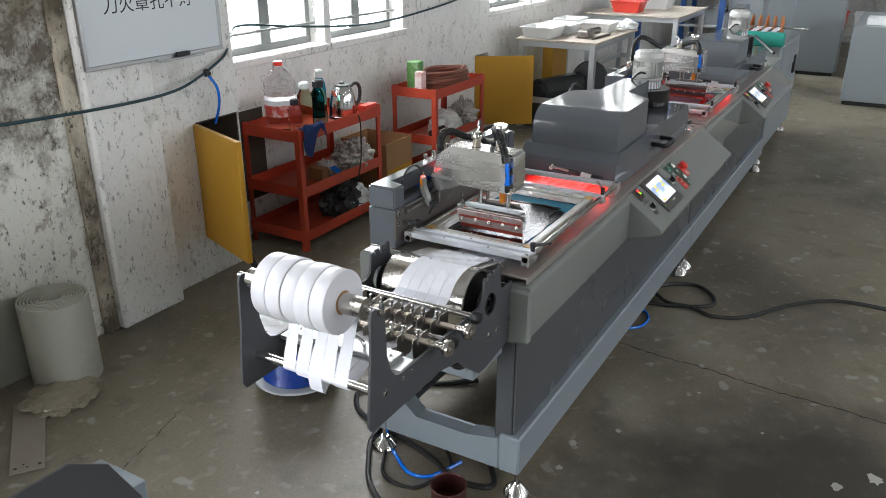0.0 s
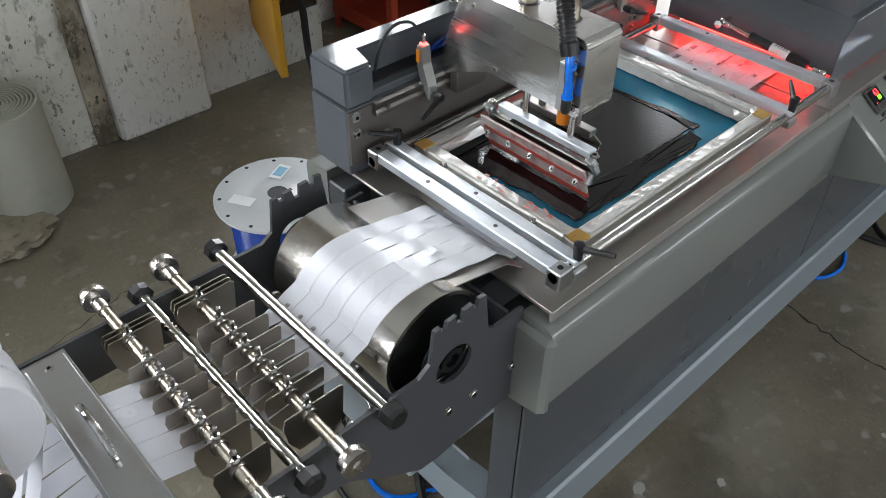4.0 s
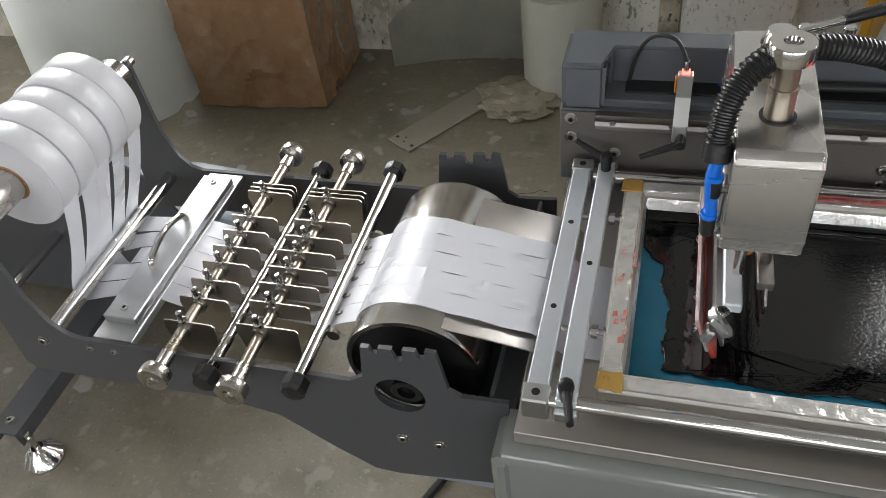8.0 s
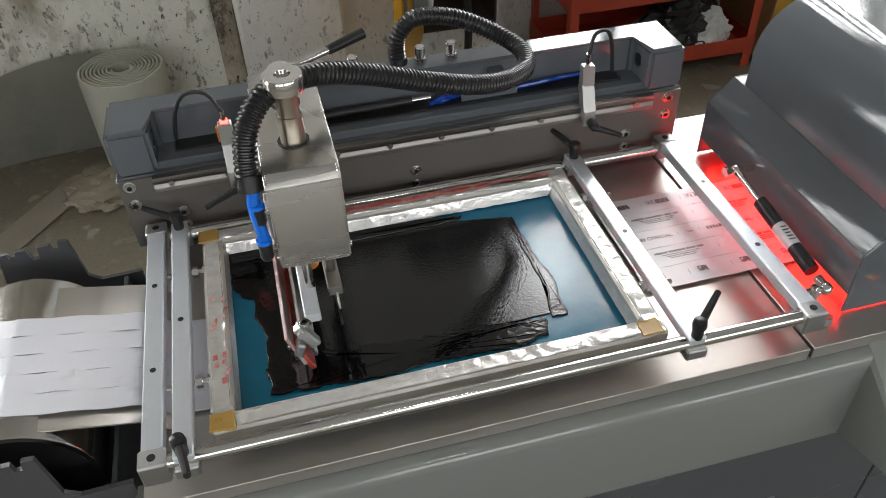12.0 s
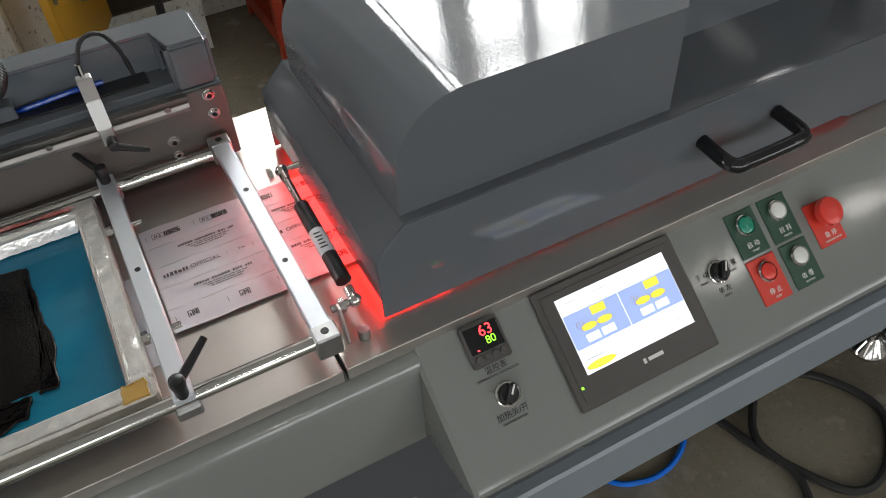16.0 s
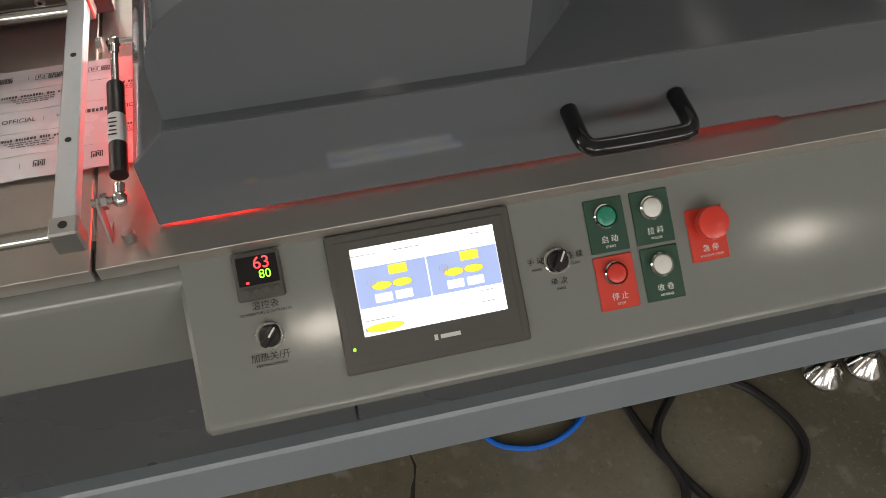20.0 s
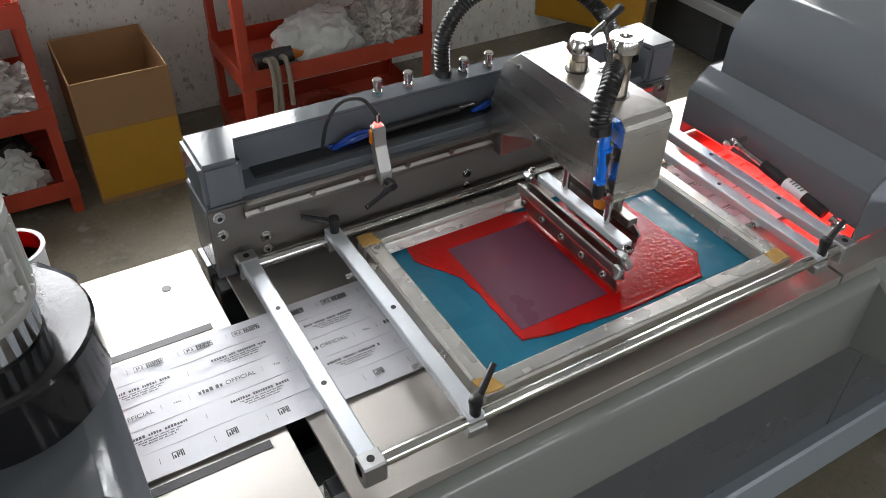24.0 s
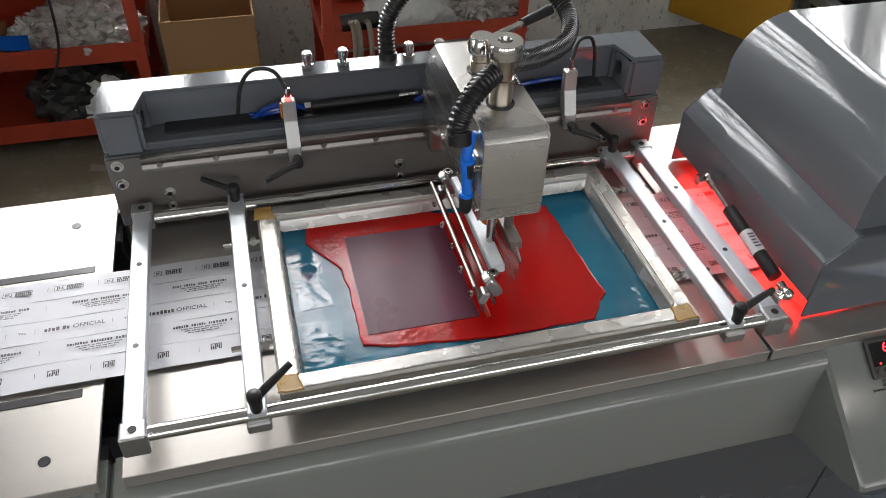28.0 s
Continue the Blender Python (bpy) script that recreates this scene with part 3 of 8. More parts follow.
for nm, x0 in (("wall_west", -7.2), ("wall_east", 11.5)):
    bm = bmesh.new()
    if x0 < 0:
        # Leaves the opening added for the west fill light.
        box(bm, x0, x0 + 0.2, -6.6, 0.0, 0, 4.6)
        box(bm, x0, x0 + 0.2, 1.8, 2.6, 0, 4.6)
        box(bm, x0, x0 + 0.2, 0.0, 1.8, 2.9, 4.6)
    else:
        box(bm, x0, x0 + 0.2, -6.6, 2.6, 0, 4.6)
    tagged(part(nm, bm, PLAINWALL), "plain grey plaster end wall", "wall", kind="structure")
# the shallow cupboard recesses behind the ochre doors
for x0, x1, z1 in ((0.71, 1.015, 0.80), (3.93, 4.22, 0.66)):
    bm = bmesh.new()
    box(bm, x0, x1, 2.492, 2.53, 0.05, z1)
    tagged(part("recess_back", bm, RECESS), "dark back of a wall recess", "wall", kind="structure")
# Thin boxes added over the lit jambs, coloured as recess shade.
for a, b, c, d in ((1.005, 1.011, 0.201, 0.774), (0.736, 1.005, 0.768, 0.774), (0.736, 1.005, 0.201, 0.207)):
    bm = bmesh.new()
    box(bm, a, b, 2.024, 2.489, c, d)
    tagged(part("recess_shade_lining", bm, RECESS), "thin added lining that colours the recess jambs dark for shade", "wall", kind="structure")
# Added flat sheet; its dark colour draws the shade of an open recess.
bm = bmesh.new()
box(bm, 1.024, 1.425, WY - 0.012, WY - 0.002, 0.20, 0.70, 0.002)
tagged(part("recess_shade_sheet", bm, RECESS), "added dark sheet drawn for the shade of an open recess", "wall", kind="structure")
# pillar, in two steps
bm = bmesh.new()
box(bm, 0.12, 0.46, 1.92, 2.22, 0, 4.6, 0.012)
tagged(part("pillar", bm, WALL), "whitewashed concrete pillar with scratches", "pillar", kind="structure")
bm = bmesh.new()
box(bm, 0.05, 0.118, 1.955, 1.979, 0, 4.6, 0.004)
tagged(part("pillar_edge", bm, EDGEWALL), "stained plaster edge beside the pillar", "pillar", kind="structure")


def window(i, x0, x1):
    root = thing("window_%d" % i, "old steel window with bars and small panes", "window", ((x0 + x1) / 2, WY if x0 > 0 else WL, SILL), kind="structure")
    wy = WY if x0 > 0 else WL
    y = wy + 0.10
    boxpart("window_sill", WALL, root, x0 - 0.03, x1 + 0.03, wy - 0.025, wy + 0.2, SILL - 0.045, SILL - 0.002, 0.006, "chipped plaster sill")
    bm = bmesh.new()
    t = 0.040
    for a, b, c, d in ((x0, x1, SILL, SILL + t), (x0, x1, HEAD - t, HEAD), (x0, x0 + t, SILL + t, HEAD - t), (x1 - t, x1, SILL + t, HEAD - t)):
        box(bm, a, b, y, y + 0.04, c, d, 0.003)
    part("window_frame", bm, PAINTEDWIN, root)
    n = 2
    w = (x1 - x0) / n
    for k in range(1, n):
        boxpart("mullion", PAINTEDWIN, root, x0 + k * w - 0.042, x0 + k * w + 0.042, y + 0.002, y + 0.036, SILL + t, HEAD - t, 0.003)
    for z in (SILL + 0.72, SILL + 1.23, SILL + 1.75):
        boxpart("transom", PAINTEDWIN, root, x0 + t, x1 - t, y + 0.004, y + 0.034, z - 0.026, z + 0.026, 0.003)
    for k in range(9):
        z = SILL + 0.115 + 0.245 * k
        cylpart("window_bar", PAINTEDWIN, root, (x0, y - 0.03, z), (x1, y - 0.03, z), 0.008, 8)


# Also builds frames for the unseen pair added at negative x.
for i, (a, b) in enumerate(WINDOWS):
    window(i + 1, a, b)

for xc in LAMPS:
    hl = thing("hall_lamp", "round high-bay lamp hanging under the hall ceiling", "lamp", (xc, -3.75, 4.25), "high-bay lamps of the hall")
    bm = bmesh.new()
    lathe(bm, (xc, -3.75, 4.25), (0, 0, 1), [(0.0, 0.195), (0.0, 0.205), (0.012, 0.205), (0.10, 0.10), (0.13, 0.075), (0.13, 0.0)], 32)
    part("reflector", bm, FRAMEALU, hl, "spun aluminium reflector")
    cylpart("lamp_body", CABINET, hl, (xc, -3.75, 4.375), (xc, -3.75, 4.50), 0.07, 20)
    cylpart("hanger", DARKSTEEL, hl, (xc, -3.75, 4.50), (xc, -3.75, 4.60), 0.008, 8)

# the overcast daylight outside, as a plain bright backdrop beyond the windows
OUTSIDE = glow("bright_overcast_outside", (0.95, 0.98, 1.0), 5.0)
bm = bmesh.new()
box(bm, -7, 14, 3.6, 3.62, 0, 6)
tagged(part("backdrop", bm, OUTSIDE), "bright overcast daylight outside the windows", "sky", kind="structure")

# ---- the printing line ----
L = 2.055  # from one printing station to the next


def foot(parent, x, y, top, k0=1.0):
    bm = bmesh.new()
    lathe(bm, (x, y, 0), (0, 0, 1), [(0, 0.032 * k0), (0.006 * k0, 0.033 * k0), (0.012 * k0, 0.030 * k0), (0.030 * k0, 0.014 * k0), (0.034 * k0, 0.010 * k0)], 20)
    f = part("foot", bm, CHROME, parent, "fluted chrome levelling foot")
    cylpart("stud", CHROME, f, (x, y, 0.03), (x, y, top), 0.007, 10)
    bm = bmesh.new()
    cyl(bm, (x, y, top - 0.022), (x, y, top - 0.012), 0.012, 6)
    part("nut", bm, CHROME, f)
    for k in range(14):
        a = 2 * math.pi * k / 14
        c, s = math.cos(a), math.sin(a)
        cylpart("rib", CHROME, f, (x + 0.031 * k0 * c, y + 0.031 * k0 * s, 0.009 * k0), (x + 0.014 * k0 * c, y + 0.014 * k0 * s, 0.029 * k0), 0.0022 * k0, 5)


def machine_body(x0, x1, panel):
    root = thing("machine_base", "grey enamelled steel machine base on chrome levelling feet", "machine", (x0, 0.25, 0))
    y0, y1 = -0.015, 0.52
    # upper beams: light grey box sections with a folded lower lip
    prof = [(0.004, 0.7185)] + [(-0.012 - 0.018 * math.sin(radians(k)), 0.7005 + 0.018 * math.cos(radians(k))) for k in range(0, 91, 15)] + [(-0.030, 0.574), (-0.028, 0.562), (-0.020, 0.554), (0.020, 0.548), (0.030, 0.556), (0.030, 0.7185)]
    for nm, poly in (("beam", prof), ("beam", [(0.505 - p[0], p[1]) for p in prof])):
        bm = bmesh.new()
        prism(bm, poly, "x", x0, x1)
        part(nm, bm, BEAM, root, "light grey enamelled upper beam")
    bm = bmesh.new()
    prism(bm, [(-0.034, 0.708), (-0.034, 0.550), (0.040, 0.536), (0.040, 0.708)], "x", x0 - 0.012, x0 + 0.012, 0.008)
    part("end_cap", bm, BEAM, root)
    # skirts
    for ya in (0.006, 0.493):
        for a, b in ((x0 + 0.004, (x0 + x1) / 2 - 0.002), ((x0 + x1) / 2 + 0.002, x1 - 0.004)):
            boxpart("skirt_panel", SKIRT, root, a, b, ya, ya + 0.006, 0.228, 0.556, 0.0015)
    # bottom frame
    for ya in (-0.018, 0.455):
        boxpart("bottom_beam", LOWBEAM, root, x0 - 0.012, x1 + 0.0, ya, ya + 0.068, 0.10, 0.228, 0.006)
    bm = bmesh.new()
    prism(bm, [(0.05, 0.10), (0.455, 0.10), (0.455, 0.25), (0.40, 0.25), (0.34, 0.185), (0.16, 0.185), (0.05, 0.215)], "x", x0 - 0.008, x0 + 0.05, 0.004)
    part("cross_beam", bm, LOWBEAM, root)
    boxpart("cross_beam", LOWBEAM, root, x1 - 0.06, x1 - 0.004, 0.05, 0.455, 0.10, 0.2, 0.004)
    for xa in (x0 + 0.002, x1 - 0.062):
        for ya in (0.014, 0.43):
            boxpart("corner_post", SKIRT, root, xa, xa + 0.055, ya, ya + 0.055, 0.20, 0.70, 0.003)
    for xa in (x0 + 0.03 if x0 < 1 else x0 - 0.030, x1 - 0.114):
        for ya in (0.004, 0.489):
            foot(root, xa, ya, 0.105, 1.25)
    return root


def table_top(root, x0, x1, name="table_plate"):
    # polished stainless table with a folded front lip
    bm = bmesh.new()
    prism(bm, [(-0.012, 0.738), (-0.012, 0.719), (-0.008, 0.719), (-0.008, 0.733), (0.500, 0.733), (0.500, 0.738)], "x", x0, x1, 0.0008)
    return part(name, bm, STEEL, root, "polished stainless table plate")


def control_panel(root, x0, x1):
    """The sloping desk with touch screen, buttons and thermostat; its face runs from z 0.735 down to 0.620."""
    ya, za, yb, zb = 0.002, 0.733, -0.152, 0.622
    bm = bmesh.new()
    body = [(ya, za), (yb, zb), (yb - 0.005, zb - 0.008), (yb - 0.002, zb - 0.018), (yb + 0.02, zb - 0.030), (-0.019, 0.560), (-0.019, 0.70)]
    prism(bm, body, "x", x0, x1 - 0.006, 0.006)
    desk = part("control_desk", bm, BEAM, root, "light grey sloping control desk")
    slope = math.degrees(math.atan2(za - zb, ya - yb))

    def on(x, s, lift=0.0):
        """Pose on the desk face: x along, s metres down from its upper edge, x axis along the desk, y up the slope."""
        d = Vector((0, yb - ya, zb - za)).normalized()
        o = Vector((x, ya, za)) + d * s
        return Matrix.Translation(o) @ pose(0, 0, 0, slope) @ pose(0, 0, lift)

    def plaque(name, mat, x, s, w, h, t, bev=0.0015, parent=desk, lift=0.0):
        bm = bmesh.new()
        rbox(bm, on(x, s, t / 2 + lift), w, h, t, bev)
        return part(name, bm, mat, parent)

    def turned(name, mat, x, s, profile, parent=desk, seg=24):
        bm = bmesh.new()
        m = on(x, s)
        lathe(bm, m.translation, m.to_3x3() @ Vector((0, 0, 1)), profile, seg)
        return part(name, bm, mat, parent)

    o = x0 - 0.83
    # touch screen
    cx, cs = 1.086 + o, 0.092
    scr = plaque("touch_screen", BEZEL, cx, cs, 0.204, 0.150, 0.006, 0.002)
    plaque("bezel_inner", BEZEL, cx, cs - 0.0, 0.186, 0.132, 0.0012, 0.0004, scr, 0.006)
    lift = 0.0074
    w, h = 0.158, 0.094
    sx, ss = cx + 0.002, cs - 0.010

    def lens(x, s, a, b):
        """A lens-shaped key on the display with its dark surround."""
        for k, mt, lf in ((1.06, LCDGREY, 0.001), (1.0, LCDYELLOW, 0.0013)):
            bm = bmesh.new()
            prism(bm, [(k * a * math.cos(2 * math.pi * i / 18), k * b * math.sin(2 * math.pi * i / 18)) for i in range(18)], "z", 0, 0.0003)
            bm.transform(on(x, s, lift + lf))
            part("display_key", bm, mt, scr)

    plaque("display", LCDWHITE, sx, ss, w, h, 0.0006, 0, scr, lift)
    for k, xx in enumerate((-0.25, 0.25)):
        plaque("display_field", LCDBLUE, sx + xx * w, ss - 0.004, w * 0.492, h * 0.46, 0.0004, 0, scr, lift + 0.0006)
        lettering("display_text", "(%d)" % (k + 1), WHITEPRINT, scr, on(sx + (xx - 0.14) * w, ss - 0.010, lift + 0.0014), 0.010)
        plaque("display_key", LCDYELLOW, sx + (xx + 0.05) * w, ss - 0.019, 0.020, 0.010, 0.0004, 0, scr, lift + 0.001)
        for q in (-0.075, 0.065):
            lens(sx + (xx + q) * w, ss - 0.004, 0.0105, 0.0042)
            plaque("display_key", LCDWHITE, sx + (xx + q) * w, ss + 0.009, 0.018, 0.009, 0.0004, 0, scr, lift + 0.001)
    lens(sx - 0.056, ss + 0.040, 0.020, 0.0045)
    for xx, yy, ww in ((-0.066, -0.039, 0.03), (-0.02, -0.039, 0.03), (0.058, -0.041, 0.018), (0.058, 0.022, 0.018), (0.058, 0.034, 0.018), (-0.058, 0.031, 0.034)):
        plaque("display_line", LCDGREY, sx + xx, ss + yy, ww, 0.0008, 0.0003, 0, scr, lift + 0.001)
    for xx, ww in ((-0.012, 0.004), (0.004, 0.022)):
        plaque("maker_mark", WHITEPRINT, cx + xx + 0.01, cs + 0.052, ww, 0.0045 if ww > 0.01 else 0.006, 0.0003, 0, scr, lift)
    plaque("power_light", LEDGREEN, cx - 0.090, cs + 0.048, 0.003, 0.003, 0.0006, 0, scr, lift)
    # thermostat
    tx, ts = 0.912 + o, 0.044
    th = plaque("thermostat", BEZEL, tx, ts, 0.050, 0.050, 0.007, 0.002)
    plaque("thermostat_window", GLOSSBLACK, tx, ts - 0.006, 0.042, 0.030, 0.001, 0, th, 0.007)
    lettering("red_digits", "63" if x0 < 1.5 else "65", LEDRED, th, on(tx + 0.005, ts - 0.013, 0.0085), 0.018)
    lettering("green_digits", "80", LEDGREEN, th, on(tx + 0.007, ts - 0.001, 0.0085), 0.013)
    plaque("alarm_light", LEDRED, tx - 0.012, ts + 0.006, 0.003, 0.002, 0.0004, 0, th, 0.0082)
    for k in range(4):
        turned("key", BEZEL, tx - 0.0155 + 0.0105 * k, ts + 0.016, [(0, 0.0042), (0.009, 0.0042), (0.0095, 0.0035)], th, 12)
    lettering("caption", "温控表", INKBAR, desk, on(tx + 0.001, 0.0755, 0.0003), 0.0095)
    lettering("caption", "TEMPERATURE CONTROLLER", INKBAR, desk, on(tx, 0.083, 0.0003), 0.0042)
    lettering("caption", "加热关/开", INKBAR, desk, on(tx - 0.003, 0.130, 0.0003), 0.0098)
    lettering("caption", "HEATING OFF/ON", INKBAR, desk, on(tx - 0.003, 0.138, 0.0003), 0.0040)

    def selector(x, s, angle):
        ring = turned("selector_ring", CHROME, x, s, [(0, 0.0155), (0.003, 0.0155), (0.004, 0.014), (0.004, 0.012), (0.002, 0.0115)])
        turned("selector_knob", BLACKP, x, s, [(0.002, 0.0115), (0.010, 0.0112), (0.011, 0.010)], ring)
        bm = bmesh.new()
        rbox(bm, on(x, s, 0.013) @ pose(0, 0, 0, 0, 0, angle), 0.009, 0.025, 0.010, 0.002)
        part("selector_grip", bm, BLACKP, ring)
        bm = bmesh.new()
        rbox(bm, on(x, s, 0.0184) @ pose(0, 0, 0, 0, 0, angle) @ pose(0, 0.005, 0), 0.002, 0.012, 0.0006)
        part("selector_mark", bm, WHITEPRINT, ring)

    selector(tx, 0.108, -40)
    kx, ks = 1.233 + o, 0.088
    selector(kx, ks, -30)
    for txt, dx, ds, sz in (("手 动", -0.024, -0.003, 0.0088), ("MANU", -0.024, 0.006, 0.0038), ("连 续", 0.022, -0.003, 0.0088), ("CONT", 0.022, 0.006, 0.0038), ("单 次", -0.001, 0.023, 0.0088), ("ONCE", 0.0, 0.031, 0.0038)):
        lettering("caption", txt, INKBAR, desk, on(kx + dx, ks + ds, 0.0003), sz)
    # push buttons on coloured plates
    for x, s, pl, cap, kn, a, b in ((1.297, 0.059, GREENB, "启 动", GREENKNOB, "START", 0), (1.297, 0.124, REDB, "停 止", REDKNOB, "STOP", 0), (1.352, 0.059, GREENB, "拉 料", WHITEKNOB, "PULLER", 0), (1.352, 0.124, GREENB, "收 卷", WHITEKNOB, "REWIND", 0), (1.414, 0.090, REDB, "急 停", REDKNOB, "EMERGENCY STOP", 1)):
        x += o
        pq = plaque("button_plate", pl, x, s, 0.046, 0.061, 0.002, 0.0008)
        if b:
            turned("stop_button", kn, x, s - 0.012, [(0.002, 0.010), (0.010, 0.010), (0.012, 0.018), (0.018, 0.0195), (0.023, 0.018), (0.025, 0.013), (0.0255, 0)], pq)
        else:
            turned("button_ring", CHROME, x, s - 0.010, [(0.002, 0.0140), (0.006, 0.0140), (0.008, 0.0125), (0.006, 0.0115), (0.003, 0.0112)], pq)
            turned("button_cap", kn, x, s - 0.010, [(0.003, 0.0112), (0.0075, 0.0108), (0.0085, 0.009), (0.0087, 0)], pq)
        lettering("caption", cap, WHITEPRINT, pq, on(x + 0.001, s + 0.0165, 0.0023), 0.0088)
        lettering("caption", a, WHITEPRINT, pq, on(x + 0.001, s + 0.0245, 0.0023), 0.0040 if not b else 0.0034)
    return desk


def line_unit(x0, x1):
    root = machine_body(x0, x1, True)
    table_top(root, x0 + 0.012, x0 + 0.785)
    tp = table_top(root, x0 + 0.790, x1 - 0.005)
    for y in (0.331, 0.115):
        boxpart("slot", BLACKP, tp, x1 - 0.205, x1 - 0.028, y - 0.006, y + 0.006, 0.7378, 0.7388, 0, "dark slot in the plate")
    for y in (0.432, 0.028):
        cylpart("hole", BLACKP, tp, (x1 - 0.060, y, 0.7375), (x1 - 0.060, y, 0.7388), 0.0065, 16, None, "drilled hole")
    bm = bmesh.new()
    box(bm, x0 + 0.05, x1 - 0.05, 0.03, 0.49, 0.700, 0.733)
    part("table_bed", bm, BEAM, root)
    control_panel(root, x0 + 0.865, x1 + 0.0)
    return root


line_unit(-0.035, 2.012)
line_unit(-0.035 + L, 2.012 + L)


def rod(name, parent, a, b, r, mat=CHROME, seg=18):
    return cylpart(name, mat, parent, a, b, r, seg)


def clamp_lever(parent, at, ang, length=0.05):
    """A black adjustable clamping lever: boss, hub and tapered arm."""
    x, y, z = at
    bm = bmesh.new()
    lathe(bm, (x, y, z), (0, 0, 1), [(0, 0.0065), (0.012, 0.007), (0.020, 0.0085), (0.026, 0.0075), (0.028, 0.004), (0.028, 0)], 14)
    lv = part("clamp_lever", bm, BLACKP, parent, "black clamping lever")
    c, s = math.cos(radians(ang)), math.sin(radians(ang))
    cylpart("lever_arm", BLACKP, lv, (x, y, z + 0.018), (x + c * length, y + s * length, z + 0.030), 0.0052, 10, 0.0038)
    return lv


def clamp_frame(x0, bar2, bar3, lever_f, lever_r):
    """The rods and cross bars that hold the printing screen."""
    root = thing("screen_clamp", "aluminium cross bars on chrome rods that clamp the printing screen", "clamp", (x0, 0, 0.738))
    zr = 0.786
    rod("front_rod", root, (x0 - 0.014, 0.002, zr), (x0 + 0.756, 0.002, zr), 0.0085)
    rod("rear_rod", root, (x0 - 0.014, 0.376, zr - 0.008), (x0 + 0.756, 0.376, zr - 0.008), 0.0085)
    for x in (0.0, 0.744):
        bm = bmesh.new()
        box(bm, x0 + x - 0.011, x0 + x + 0.011, 0.006, 0.372, zr - 0.006, zr + 0.010, 0.0015)
        b = part("end_bar", bm, ZINC, root, "zinc end bar")
        for y in (0.002, 0.376):
            boxpart("end_block", ALU, b, x0 + x - 0.014, x0 + x + 0.014, y - 0.012, y + 0.012, zr - 0.020, zr + 0.011, 0.002)
            cylpart("socket_hole", BLACKP, b, (x0 + x, y, zr + 0.008), (x0 + x, y, zr + 0.0115), 0.0045, 12)
        for y in (0.12, 0.26):
            cylpart("threaded_hole", BLACKP, b, (x0 + x, y, zr + 0.008), (x0 + x, y, zr + 0.0105), 0.0035, 10)
    for x in (bar2, bar3):
        bm = bmesh.new()
        box(bm, x0 + x - 0.0105, x0 + x + 0.0105, -0.006, 0.380, zr - 0.002, zr + 0.012, 0.0015)
        b = part("clamp_bar", bm, ZINC, root, "zinc sliding clamp bar")
        for y in (0.002, 0.372):
            boxpart("slide_block", ALU, b, x0 + x - 0.013, x0 + x + 0.013, y - 0.013, y + 0.013, zr - 0.018, zr - 0.003, 0.002)
        cylpart("threaded_hole", BLACKP, b, (x0 + x, 0.19, zr + 0.010), (x0 + x, 0.19, zr + 0.0125), 0.0035, 10)
        side = 1 if x < 0.3 else -1
        for y in (0.10, 0.285):
            bm = bmesh.new()
            cyl(bm, (x0 + x - side * 0.022, y, zr - 0.002), (x0 + x + side * 0.030, y, zr - 0.002), 0.0035, 10)
            cyl(bm, (x0 + x + side * 0.013, y, zr - 0.002), (x0 + x + side * 0.020, y, zr - 0.002), 0.0075, 6)
            cyl(bm, (x0 + x + side * 0.026, y, zr - 0.002), (x0 + x + side * 0.031, y, zr - 0.002), 0.0065, 6)
            part("jack_screw", bm, CHROME, b)
        ang = lever_f if x < 0.3 else lever_r
        clamp_lever(root, (x0 + x, -0.001, zr + 0.010), ang)
        clamp_lever(root, (x0 + x, 0.366, zr + 0.010), 155 if x < 0.3 else 120, 0.045)
    return root


def blob(bm, pts, z, thick, edge=0.004, star=True):
    """A low pool of ink with a rounded rim; pts is its outline."""
    n = len(pts)
    cx, cy = sum(p[0] for p in pts) / n, sum(p[1] for p in pts) / n
    rings = []
    for inset, h in ((0.0, 0.0), (0.3 * edge, 0.75 * thick), (edge, thick), (2.5 * edge, thick * 0.8), (3.0 * edge, thick * 0.8)):
        ring = []
        for i, p in enumerate(pts):
            a, b = Vector(pts[i - 1]), Vector(pts[(i + 1) % n])
            t = (b - a).normalized()
            nn = Vector((-t.y, t.x))
            ring.append(bm.verts.new((p[0] + nn.x * inset, p[1] + nn.y * inset, z + h)))
        rings.append(ring)
    for p, q in zip(rings, rings[1:]):
        for i in range(n):
            j = (i + 1) % n
            bm.faces.new((p[i], p[j], q[j], q[i]))
    if star:
        prev, mid = rings[-1], bm.verts.new((cx, cy, z + thick * 0.8))
        for k in (0.8, 0.6, 0.4, 0.2):
            ring = [bm.verts.new((cx + (v.co.x - cx) * k, cy + (v.co.y - cy) * k, z + thick * 0.8)) for v in rings[-1]]
            for i in range(n):
                j = (i + 1) % n
                bm.faces.new((prev[i], prev[j], ring[j], ring[i]))
            prev = ring
        for i in range(n):
            bm.faces.new((prev[i], prev[(i + 1) % n], mid))
        return None
    return bmesh.ops.triangulate(bm, faces=[bm.faces.new(rings[-1])])


def wavy(pts, amp, step, seed):
    """Refines a closed outline and makes it uneven, as a pool of thick ink is."""
    rnd = random.Random(seed)
    out = []
    n = len(pts)
    for i in range(n):
        a, b = Vector(pts[i]), Vector(pts[(i + 1) % n])
        k = max(1, int((b - a).length / step))
        t = (b - a).normalized()
        nn = Vector((-t.y, t.x))
        for j in range(k):
            p = a + (b - a) * (j / k)
            q = noise.noise((p.x * 40 + seed, p.y * 40, 0)) * amp + rnd.uniform(-1, 1) * amp * 0.25
            out.append((p.x + nn.x * q, p.y + nn.y * q))
    return out


